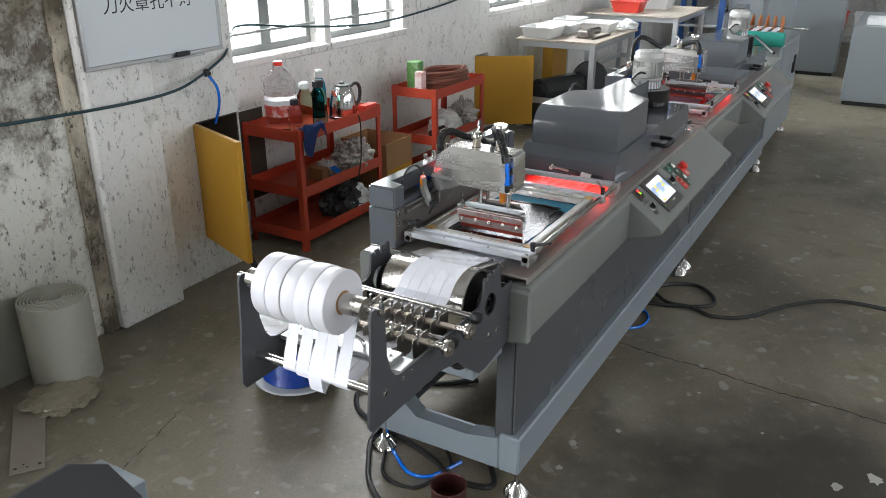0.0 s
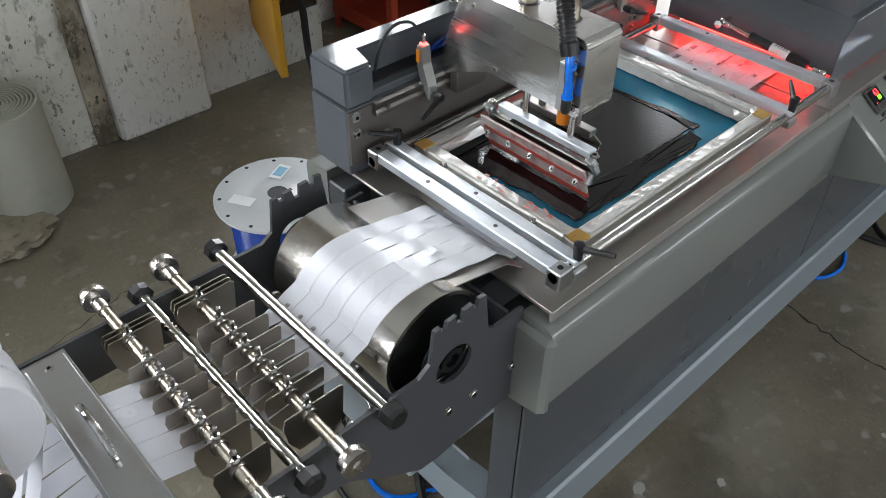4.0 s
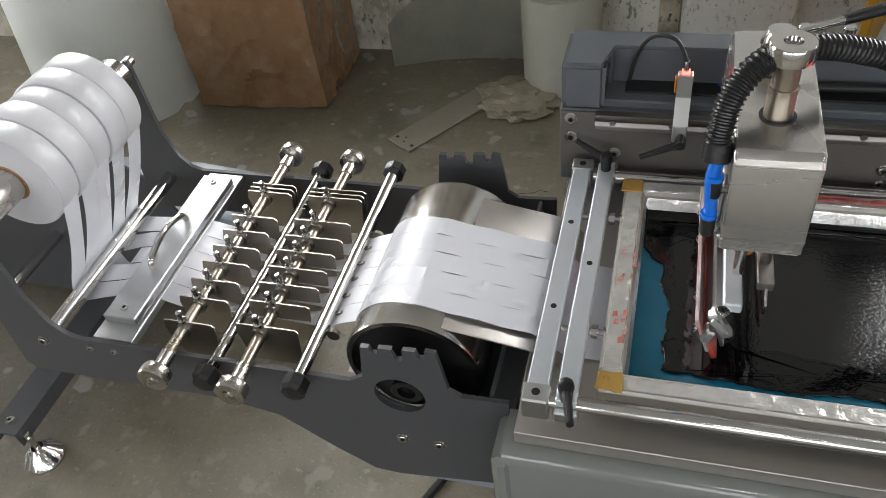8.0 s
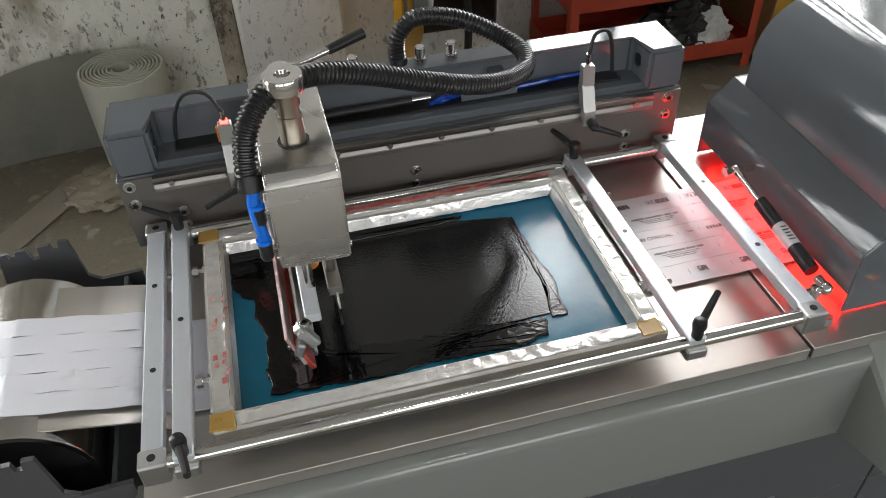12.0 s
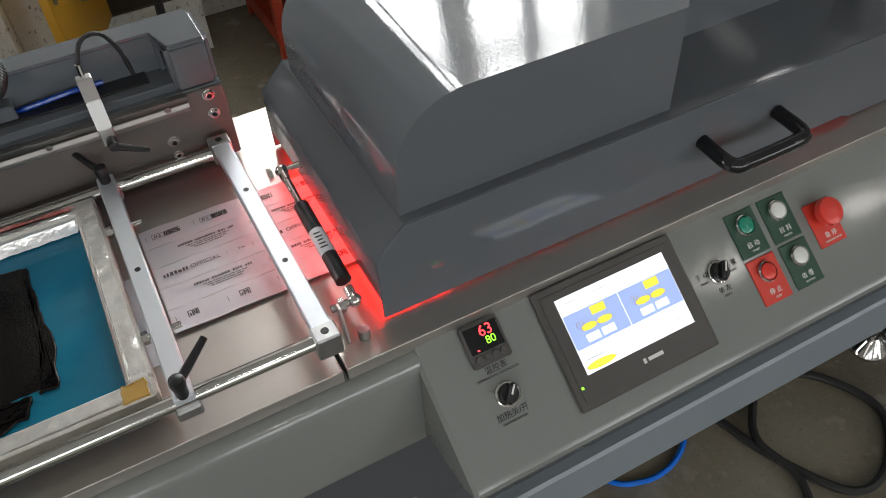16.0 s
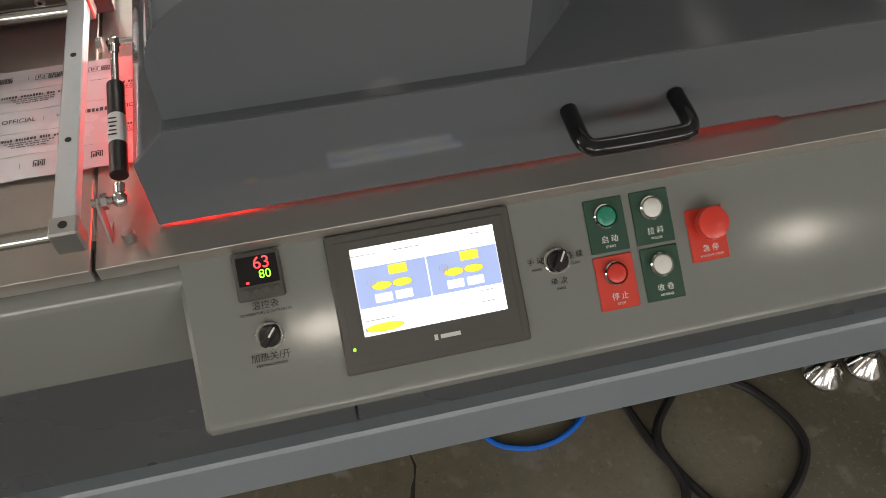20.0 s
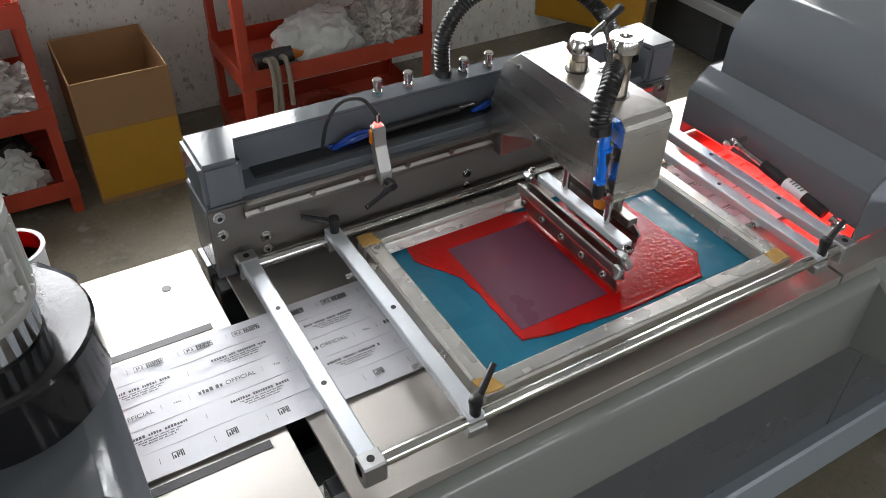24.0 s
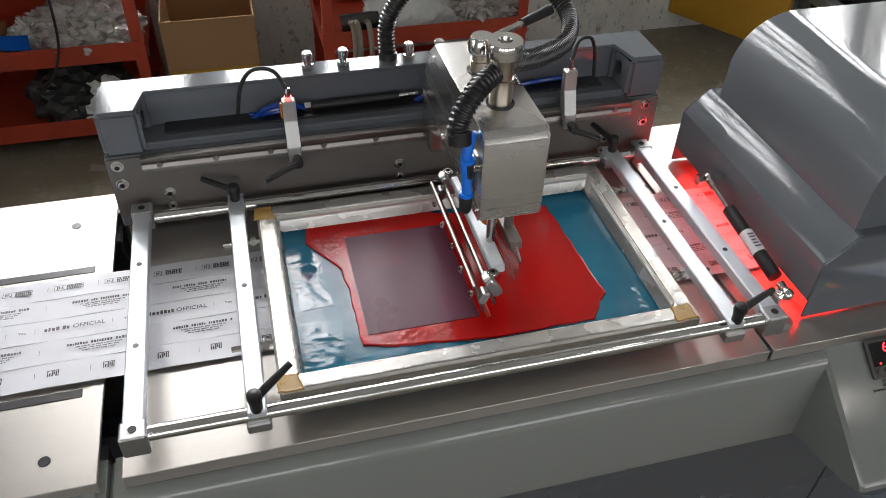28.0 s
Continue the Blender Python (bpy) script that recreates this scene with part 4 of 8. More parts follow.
def screen_frame(x0, xa, xb, ya, yb, tape, e):
    """A stretched silk screen in an aluminium frame."""
    root = thing("printing_screen", "aluminium printing screen with teal mesh and spread ink", "printing screen", (x0 + (xa + xb) / 2, (ya + yb) / 2, 0.742))
    w, z0, z1 = 0.026, 0.764, 0.791
    for nm, a, b, c, d in (("rail", xa, xb, ya, ya + w), ("rail", xa, xb, yb - w, yb), ("rail", xa, xa + w, ya + w, yb - w), ("rail", xb - w, xb, ya + w, yb - w)):
        bm = bmesh.new()
        box(bm, x0 + a, x0 + b, c, d, z0, z1, 0.003)
        part(nm, bm, ALUFRAME, root, "worn aluminium frame rail")
    # glue and tape along the inner edge
    rel = 0.0013 if tape is TAPE else 0.00012
    for a, b, c, d in ((xa + 0.004, xb - 0.004, ya + 0.004, ya + w + e), (xa + 0.004, xb - 0.004, yb - w - e, yb - 0.004), (xa + 0.004, xa + w + e, ya + w, yb - w), (xb - w - e, xb - 0.004, ya + w, yb - w)):
        bm = bmesh.new()
        rnd = random.Random(int(a * 1000 + c * 77))
        nx, ny = max(2, int((b - a) / 0.004)), max(2, int((d - c) / 0.004))
        grid = [[bm.verts.new((x0 + a + (b - a) * i / nx, c + (d - c) * j / ny, 0)) for j in range(ny + 1)] for i in range(nx + 1)]
        for i in range(nx + 1):
            for j in range(ny + 1):
                v = grid[i][j].co
                inx = min(v.x - x0 - xa, xb - v.x + x0)
                iny = min(v.y - ya, yb - v.y)
                k = min(inx, iny)
                q = min(1.0, max(0.0, (k - w + 0.002) / 0.006))
                v.z = z1 + 0.0010 + (z0 + 0.0035 - z1 - 0.0010) * q + rel * noise.noise((v.x * 90, v.y * 90, 2.0)) + 0.5 * rel * noise.noise((v.x * 240, v.y * 240, 5.0))
                v.z += rnd.uniform(-0.0002, 0.0002)
        for i in range(nx):
            for j in range(ny):
                bm.faces.new((grid[i][j], grid[i + 1][j], grid[i + 1][j + 1], grid[i][j + 1]))
        part("tape", bm, tape, root, "crinkled clear tape over the frame edge", sharp=0.9)
    boxpart("mesh", TEAL, root, x0 + xa + w - 0.002, x0 + xb - w + 0.002, ya + w - 0.002, yb - w + 0.002, z0, z0 + 0.0015, 0, "stretched teal screen mesh")
    for cx, cy in ((xa + 0.012, ya + 0.012), (xb - 0.02, ya + 0.012), (xa + 0.010, yb - 0.014)):
        bm = bmesh.new()
        blob(bm, wavy([(x0 + cx - 0.014, cy - 0.012), (x0 + cx + 0.014, cy - 0.013), (x0 + cx + 0.012, cy + 0.012), (x0 + cx - 0.013, cy + 0.011)], 0.003, 0.004, int(cx * 1000)), z1 + 0.001, 0.0020, 0.0010, False)
        part("glue_spot", bm, GLUE, root, "dried amber glue")
    return root


GLUE = material("amber_glue", (0.42, 0.25, 0.06), 0.3, var=0.15, scale=30, fine=120, bump=0.1)
clamp_frame(0.0, 0.031, 0.594, -78, 40)
clamp_frame(L, 0.125, 0.690, 35, 15)
S1 = screen_frame(0.0, 0.058, 0.573, 0.019, 0.357, TAPE, 0.004)
S2 = screen_frame(L, 0.150, 0.657, 0.018, 0.348, TAPECLEAR, 0.004)


def ribbed_hose(name, label, pts, r=0.0125):
    """A corrugated cable hose with a smooth sleeve at each end."""
    root = thing(name, label, "hose", pts[0])
    bm = bmesh.new()
    tube(bm, spline(pts, 0.0014), r, 12, r * 0.86)
    part("hose", bm, HOSE, root)
    for a, b in ((Vector(pts[0]), Vector(pts[1])), (Vector(pts[-1]), Vector(pts[-2]))):
        d = (b - a).normalized()
        cylpart("end_sleeve", BLACKP, root, a - d * 0.002, a + d * 0.014, r * 1.06, 18)
    return root


def housing(x0, stops):
    """The rear beam of a print station: closed ends, a recess with the cylinder, the guide rail and stops."""
    root = thing("carriage_housing", "dark grey enamelled carriage housing with guide rail", "machine housing", (x0 + 0.37, 0.45, 0.742))
    xa, xb, yf, yb, zt, zm = x0 - 0.033, x0 + 0.772, 0.404, 0.498, 0.928, 0.862
    # closed ends and back wall in one folded piece
    bm = bmesh.new()
    xi, xj, yi = x0 + 0.022, x0 + 0.716, yb - 0.036
    prism(bm, [(xa, yf), (xi, yf), (xi, yi), (xj, yi), (xj, yf), (xb, yf), (xb, yb), (xa, yb)], "z", zm + 0.001, zt)
    bmesh.ops.bevel(bm, geom=bm.edges[:], offset=0.006, segments=3, affect="EDGES", clamp_overlap=True)
    shell = part("upper_casing", bm, GREY, root, "glossy dark grey ends and back wall")
    for xx, q in ((xi, 1), (xj, -1)):
        cylpart("cable_hole", BLACKP, shell, (xx, yf + 0.036, zt - 0.030), (xx + q * 0.0012, yf + 0.036, zt - 0.030), 0.010, 20)
    bm = bmesh.new()
    box(bm, x0 + 0.016, x0 + 0.722, yf + 0.012, yb - 0.030, zm - 0.004, zm + 0.010, 0.002)
    part("recess_floor", bm, GREY, root)
    boxpart("slot", BLACKP, root, x0 + 0.045, x0 + 0.690, yf + 0.030, yb - 0.0335, zm + 0.008, zm + 0.0125, 0.001, "black slot for the drive")
    # lower plate
    bm = bmesh.new()
    box(bm, xa - 0.002, xb + 0.002, yf + 0.002, yb - 0.002, 0.745, zm, 0.002)
    part("lower_plate", bm, GREY, root)
    bm = bmesh.new()
    box(bm, x0 - 0.034, x0 + 0.773, yf - 0.002, yf + 0.004, 0.765, zm - 0.002, 0.001)
    part("face_plate", bm, FACEPLATE, root, "brownish grey face plate")
    for x in (x0 - 0.02, x0 + 0.752):
        for z in (0.850, 0.821):
            screwhead("bolt", BOLT, root, (x, yf - 0.002, z), (0, -1, 0), 0.0065)
    for x in (x0 + 0.038, x0 + 0.365, x0 + 0.691):
        for z, r in ((0.798, 0.0065), (0.776, 0.005)):
            screwhead("bolt", BOLT, root, (x, yf - 0.002, z), (0, -1, 0), r)
    # guide rail
    bm = bmesh.new()
    prism(bm, [(yf - 0.002, 0.842), (yf - 0.013, 0.842), (yf - 0.013, 0.848), (yf - 0.010, 0.853), (yf - 0.013, 0.858), (yf - 0.013, 0.864), (yf - 0.002, 0.864)], "x", x0 + 0.012, x0 + 0.724, 0.0006)
    r = part("guide_rail", bm, RAILSTEEL, root, "ground steel guide rail")
    for k in range(10):
        x = x0 + 0.035 + k * 0.0735
        cylpart("rail_screw", DARKSTEEL, r, (x, yf - 0.012, 0.853), (x, yf - 0.0138, 0.853), 0.0042, 12)
    rod("cylinder", root, (x0 + 0.245, yf + 0.046, 0.882), (x0 + 0.375, yf + 0.046, 0.884), 0.0052, RUBBER, 14)
    # air nipples on top
    for x in (0.250, 0.300, 0.395, 0.440):
        bm = bmesh.new()
        p = (x0 + x, 0.472, zt - 0.002)
        cyl(bm, p, (p[0], p[1], zt + 0.008), 0.0085, 6)
        lathe(bm, (p[0], p[1], zt + 0.008), (0, 0, 1), [(0, 0.0055), (0.006, 0.0055), (0.007, 0.0075), (0.016, 0.0075), (0.018, 0.006), (0.018, 0)], 14)
        part("air_nipple", bm, CHROME, root, "brass-nickel air nipple")
    # stop sensors with their cables
    for x, lit in stops:
        sx = x0 + x
        bm = bmesh.new()
        prism(bm, [(yf - 0.020, 0.838), (yf - 0.004, 0.870), (yf + 0.004, 0.892), (yf + 0.004, 0.925), (yf - 0.010, 0.925), (yf - 0.010, 0.895), (yf - 0.026, 0.862), (yf - 0.026, 0.838)], "x", sx - 0.009, sx + 0.009, 0.0015)
        s = part("stop_bracket", bm, STOPALU, root, "aluminium stop bracket")
        if lit:
            boxpart("sensor", ORANGE, s, sx - 0.012, sx - 0.0092, yf - 0.006, yf + 0.002, 0.898, 0.920, 0.001, "orange sensor")
            boxpart("sensor_light", SENSORLED, s, sx - 0.005, sx + 0.005, yf - 0.008, yf + 0.002, 0.9252, 0.929, 0.001, "glowing red sensor light")
        cylpart("cable_gland", CHROME, s, (sx, yf - 0.003, 0.924), (sx, yf - 0.003, 0.942), 0.0035, 10)
        bm = bmesh.new()
        dx = -0.06 if lit else 0.05
        tube(bm, spline([(sx, yf - 0.003, 0.940), (sx + dx * 0.25, yf + 0.01, 0.962), (sx + dx * 0.7, yf + 0.02, 0.960), (sx + dx, yf + 0.03, 0.930), (sx + dx * 1.15, yf + 0.035, 0.885)], 0.006), 0.0028, 8)
        part("sensor_cable", bm, RUBBER, s)
        bm = bmesh.new()
        lathe(bm, (sx + 0.002, yf - 0.026, 0.846), (0, -1, 0), [(0, 0.006), (0.010, 0.0075), (0.018, 0.0065), (0.019, 0)], 12)
        lv = part("stop_lever", bm, BLACKP, s, "black clamping lever")
        cylpart("lever_arm", BLACKP, lv, (sx, yf - 0.040, 0.846), (sx + (-0.045 if lit else 0.04), yf - 0.052, 0.832), 0.005, 10, 0.0035)
    for k, (xs, lift) in enumerate((((0.165, 0.185, 0.215, 0.242), 0.018), ((0.172, 0.195, 0.222, 0.240), 0.011), ((0.160, 0.200, 0.225, 0.250), 0.005), ((0.400, 0.410, 0.424, 0.436), 0.010), ((0.404, 0.418, 0.430, 0.446), 0.004), ((0.52, 0.555, 0.60, 0.64), 0.006))):
        bm = bmesh.new()
        ya = yf + 0.040 + 0.005 * (k % 3)
        tube(bm, spline([(x0 + xs[0], ya + 0.006, 0.872), (x0 + xs[1], ya - 0.004, 0.874 + lift), (x0 + xs[2], ya, 0.875 + lift), (x0 + xs[3], ya + 0.006, 0.878)], 0.006), 0.0036, 8)
        part("air_tube", bm, DARKBLUE, root, "blue pneumatic tube coloured darker for the shade of the slot")
    rod("piston_rod", root, (x0 + 0.372, yf + 0.046, 0.884), (x0 + 0.402, yf + 0.046, 0.8845), 0.0036, CHROME, 12)
    cylpart("cylinder_nut", CHROME, root, (x0 + 0.238, yf + 0.046, 0.882), (x0 + 0.247, yf + 0.046, 0.882), 0.0075, 6)
    boxpart("cylinder_bracket", GREY, root, x0 + 0.445, x0 + 0.530, yf + 0.036, yf + 0.062, 0.873, 0.893, 0.002)
    boxpart("bracket_lug", GREY, root, x0 + 0.490, x0 + 0.512, yf + 0.034, yf + 0.064, 0.892, 0.912, 0.002)
    return root


def squeegee_head(x0, hx, blade_mat):
    """The stainless head with its lifting screws, squeegee holder and flood blade."""
    x, xr = x0 + hx, x0 + hx + 0.075
    root = thing("squeegee_head", "brushed stainless squeegee head with lifting screws and air tubes", "print head", (x + 0.037, 0.25, 0.742))
    yf, zt, zb = 0.122, 1.018, 0.900
    bm = bmesh.new()
    side = [(yf + 0.006, zb), (yf, zb + 0.006), (yf, zt - 0.008), (yf + 0.008, zt), (0.335, zt), (0.372, zt - 0.03), (0.398, zt - 0.10), (0.398, zt - 0.155), (0.30, zb + 0.004)]
    for a in (x, xr - 0.003):
        prism(bm, side, "x", a, a + 0.003, 0.0006)
    part("side_plate", bm, HEADSTEEL, root)
    bm = bmesh.new()
    prism(bm, [(yf, zb + 0.004), (yf, zt - 0.010), (yf + 0.010, zt), (0.338, zt), (0.338, zt - 0.003), (yf + 0.011, zt - 0.003), (yf + 0.003, zt - 0.011), (yf + 0.003, zb + 0.004)], "x", x + 0.002, xr - 0.002, 0.0006)
    part("cover", bm, HEADSTEEL, root, "brushed stainless front and top cover")
    for a, q in ((x, -1), (xr, 1)):
        for y, z in ((yf + 0.012, zb + 0.012), (0.285, zb + 0.014), (0.335, zt - 0.020)):
            screwhead("screw", BOLT, root, (a, y, z), (q, 0, 0), 0.004)
    boxpart("slide_block", DARKSTEEL, root, x + 0.006, xr - 0.006, 0.372, 0.392, 0.832, 0.900, 0.002)
    # lifting screws
    for y, big in ((0.185, True), (0.262, False)):
        c = x + 0.037
        hgt = 0.062 if big else 0.030
        bm = bmesh.new()
        lathe(bm, (c, y, zt - 0.002), (0, 0, 1), [(0, 0.013), (hgt * 0.55, 0.013), (hgt * 0.56, 0.0115), (hgt, 0.0115)], 20)
        s = part("screw_sleeve", bm, BRONZE, root, "bronze screw sleeve")
        cylpart("sleeve_hole", BLACKP, s, (c, y, zt), (c, y, zt + 0.0012), 0.0165, 20)
        bm = bmesh.new()
        rr = 0.0205 if big else 0.017
        h0 = zt + hgt - 0.004
        lathe(bm, (c, y, h0), (0, 0, 1), [(0, rr * 0.85), (0.002, rr), (0.016, rr), (0.018, rr * 0.94), (0.018, rr * 0.4), (0.014, rr * 0.35), (0.014, 0)] if big else [(0, rr * 1.0), (0.004, rr * 1.05), (0.016, rr * 0.82), (0.018, rr * 0.75), (0.018, 0)], 28)
        k = part("knurled_knob", bm, CHROME, s, "knurled chrome knob")
    # air tubes on the left side
    tx = x - 0.008
    bm = bmesh.new()
    tube(bm, spline([(tx + 0.002, yf + 0.022, 1.012), (tx - 0.006, yf + 0.016, 0.985), (tx - 0.005, yf + 0.014, 0.960), (tx - 0.002, yf + 0.016, 0.925)], 0.006), 0.0064, 12)
    part("air_tube", bm, BLUETUBE, root, "blue pneumatic tube")
    for z in (0.968, 0.922):
        bm = bmesh.new()
        lathe(bm, (tx - 0.004, yf + 0.015, z - 0.012), (0, 0, 1), [(0, 0.006), (0.004, 0.0075), (0.020, 0.0075), (0.023, 0.0065)], 12)
        e = part("elbow", bm, BLACKP, root, "black push-in elbow")
        cylpart("elbow_stub", CHROME, e, (tx - 0.004, yf + 0.016, z - 0.004), (x, yf + 0.02, z - 0.004), 0.0045, 10)
        bm = bmesh.new()
        lathe(bm, (tx - 0.004, yf + 0.015, z + 0.0105), (0, 0, 1), [(0, 0.0066), (0.0, 0.0084), (0.004, 0.0084), (0.005, 0.0066)], 14)
        part("collar", bm, BLUETUBE, e, "blue release collar")
    boxpart("fitting_plate", ALU, root, x - 0.0042, x - 0.0006, yf + 0.026, yf + 0.040, 0.902, 0.976, 0.0006)
    cylpart("spring_sleeve", ORANGE, root, (x + 0.030, 0.170, 0.862), (x + 0.030, 0.170, 0.903), 0.010, 16, None, "orange spring sleeve")
    # squeegee: holder, blade and clamps
    for k in (0, 1):
        cylpart("guide_pin", CHROME, root, (x + 0.026, 0.150 + 0.09 * k, 0.842), (x + 0.026, 0.150 + 0.09 * k, 0.905), 0.0055, 12)
    bm = bmesh.new()
    rbox(bm, pose(x + 0.022, 0.195, 0.842, 0, 0, 0), 0.018, 0.185, 0.012, 0.0015)
    h = part("holder_bar", bm, ZINC, root, "zinc holder bar")
    bm = bmesh.new()
    rbox(bm, pose(x - 0.003, 0.195, 0.810, 0, -18, 0), 0.004, 0.212, 0.050, 0.001)
    part("squeegee_clamp", bm, blade_mat, h, "ink-smeared squeegee clamp")
    bm = bmesh.new()
    rbox(bm, pose(x + 0.012, 0.195, 0.814, 0, -18, 0), 0.004, 0.206, 0.042, 0.001)
    part("back_plate", bm, DARKSTEEL, h, "dull steel back plate of the squeegee")
    bm = bmesh.new()
    rbox(bm, pose(x + 0.004, 0.195, 0.795, 0, -22, 0), 0.006, 0.205, 0.048, 0.001)
    part("squeegee_rubber", bm, REDRUB, h, "red squeegee rubber")
    for k in range(5):
        screwhead("clamp_screw", BOLT, h, (x - 0.009, 0.105 + 0.045 * k, 0.806), (-0.92, 0, 0.37), 0.004)
    for y in (0.092, 0.298):
        bm = bmesh.new()
        rbox(bm, pose(x + 0.012, y, 0.830, 0, -30, 0), 0.012, 0.012, 0.036, 0.002)
        rbox(bm, pose(x + 0.002, y, 0.814, 0, 20, 0), 0.010, 0.016, 0.018, 0.002)
        cyl(bm, (x + 0.006, y - 0.010, 0.840), (x + 0.006, y + 0.010, 0.840), 0.004, 10)
        part("tilt_arm", bm, ALU, h)
        screwhead("thumb_screw", CHROME, h, (x + 0.012, y, 0.848), (0, 0, 1), 0.0055)
    # flood blade behind the squeegee
    bm = bmesh.new()
    prism(bm, [(0.112, 0.842), (0.120, 0.800), (0.142, 0.790), (0.255, 0.790), (0.272, 0.800), (0.275, 0.842), (0.262, 0.850), (0.126, 0.850)], "x", x + 0.052, x + 0.0545, 0.0004)
    fb = part("flood_blade", bm, HEADSTEEL, root, "stainless flood blade")
    bm = bmesh.new()
    box(bm, x + 0.044, x + 0.060, 0.128, 0.262, 0.846, 0.858, 0.001)
    cyl(bm, (x + 0.052, 0.16, 0.855), (x + 0.052, 0.16, 0.905), 0.006, 12)
    cyl(bm, (x + 0.052, 0.23, 0.855), (x + 0.052, 0.23, 0.905), 0.006, 12)
    part("flood_holder", bm, DARKSTEEL, root)
    return root


REDRUB = material("red_squeegee_rubber", (0.42, 0.055, 0.035), 0.4, var=0.1, scale=20, fine=120, bump=0.05)
SMEAR = material("ink_smeared_steel", (0.60, 0.52, 0.50), 0.38, 0.5, var=0.12, scale=18, fine=120, bump=0.15, stain=0.6, stain_scale=30, dark=(0.42, 0.05, 0.05))
SMEARRED = material("thin_red_smear", (0.55, 0.16, 0.14), 0.25, var=0.3, scale=30, fine=160, bump=0.2, stain=0.6, stain_scale=40, dark=(0.60, 0.55, 0.52))
housing(0.0, ((0.118, True), (0.618, False)))
housing(L, ((0.214, True), (0.618, False)))
H1, H2 = 0.160, 0.398
squeegee_head(0.0, H1, SMEAR)
squeegee_head(L, H2, DARKSTEEL)

# hoses from the housings to the heads
ribbed_hose("ribbed_hose", "black ribbed cable hose arching to the squeegee head", [(0.366, 0.482, 0.922), (0.366, 0.486, 0.960), (0.387, 0.487, 0.986), (0.42, 0.487, 0.988), (0.46, 0.484, 0.978), (0.505, 0.470, 0.957), (0.530, 0.435, 0.946), (0.520, 0.385, 0.945), (0.475, 0.335, 0.960), (0.42, 0.300, 0.982), (0.35, 0.270, 1.015), (0.28, 0.243, 1.050), (0.225, 0.215, 1.072), (0.180, 0.187, 1.075), (0.155, 0.163, 1.055), (0.1475, 0.148, 1.025), (0.1465, 0.140, 1.000)])
ribbed_hose("ribbed_hose", "black ribbed cable hose arching to the squeegee head", [(L + 0.366, 0.482, 0.922), (L + 0.370, 0.490, 0.985), (L + 0.415, 0.492, 1.035), (L + 0.50, 0.485, 1.052), (L + 0.58, 0.462, 1.030), (L + 0.612, 0.425, 1.000), (L + 0.585, 0.36, 0.992), (L + 0.52, 0.29, 1.012), (L + 0.455, 0.215, 1.048), (L + 0.405, 0.165, 1.055), (L + 0.377, 0.145, 1.028), (L + 0.3765, 0.140, 1.004)])
for ux in (0.0, L):
    ribbed_hose("ribbed_hose", "black ribbed cable hose arching behind the dryer hood", [(ux + 1.405, 0.462, 0.742), (ux + 1.408, 0.462, 0.82), (ux + 1.424, 0.461, 0.885), (ux + 1.464, 0.460, 0.945), (ux + 1.514, 0.460, 0.962), (ux + 1.573, 0.460, 0.936), (ux + 1.620, 0.461, 0.880), (ux + 1.642, 0.462, 0.80), (ux + 1.645, 0.462, 0.742)], 0.0145)
for hx in (H1, L + H2):
    lv = thing("knob_lever", "chrome lever with a black grip on the head", "lever", (hx + 0.037, 0.262, 1.046))
    cylpart("lever_rod", CHROME, lv, (hx + 0.052, 0.265, 1.058), (hx + 0.095, 0.285, 1.062), 0.004, 12)
    cylpart("lever_grip", BLACKP, lv, (hx + 0.092, 0.284, 1.0615), (hx + 0.135, 0.304, 1.066), 0.0055, 12, 0.0065)


# ---- ink on the screens ----
def pool(name, label, pts, mat, parent, thick, amp, seed, z=0.7656, edge=0.004, star=True):
    bm = bmesh.new()
    blob(bm, wavy(pts, amp, 0.006, seed), z, thick, edge, star)
    part(name, bm, mat, parent, label, sharp=1.2)


pool("ink_film", "thin black ink film drawn over the stencil", [(0.150, 0.106), (0.300, 0.106), (0.474, 0.104), (0.478, 0.16), (0.472, 0.298), (0.34, 0.322), (0.152, 0.326)], INKFLAT, S1, 0.0012, 0.002, 3, 0.7656, 0.0012, False)
pool("ink_pool", "thick wet black ink below the stencil", [(0.120, 0.072), (0.21, 0.067), (0.33, 0.069), (0.41, 0.064), (0.448, 0.072), (0.455, 0.100), (0.40, 0.106), (0.30, 0.109), (0.150, 0.122), (0.120, 0.112)], INK, S1, 0.0020, 0.006, 5, 0.7668, 0.0014)
pool("ink_pool", "thick wet black ink beside the stencil", [(0.120, 0.095), (0.153, 0.105), (0.155, 0.200), (0.156, 0.315), (0.088, 0.322), (0.088, 0.257), (0.110, 0.230), (0.122, 0.16)], INK, S1, 0.0016, 0.005, 6, 0.7669, 0.0012, False)
pool("ink_pool", "thick wet black ink above the stencil", [(0.088, 0.300), (0.20, 0.304), (0.33, 0.310), (0.40, 0.309), (0.41, 0.318), (0.33, 0.327), (0.20, 0.333), (0.088, 0.331)], INK, S1, 0.0016, 0.004, 7, 0.7670, 0.0012)
pool("ink_pool", "wet black ink at the end of the film", [(0.462, 0.098), (0.482, 0.098), (0.486, 0.16), (0.479, 0.24), (0.476, 0.296), (0.466, 0.294), (0.469, 0.22), (0.471, 0.15)], INK, S1, 0.0016, 0.003, 8, 0.7665, 0.0010)
pool("ink_smear", "smeared red ink on the taped frame", [(0.20, 0.338), (0.34, 0.339), (0.47, 0.341), (0.55, 0.343), (0.47, 0.352), (0.30, 0.351), (0.18, 0.348)], SMEARRED, S1, 0.0006, 0.003, 21, 0.7930, 0.002)
rnd = random.Random(77)
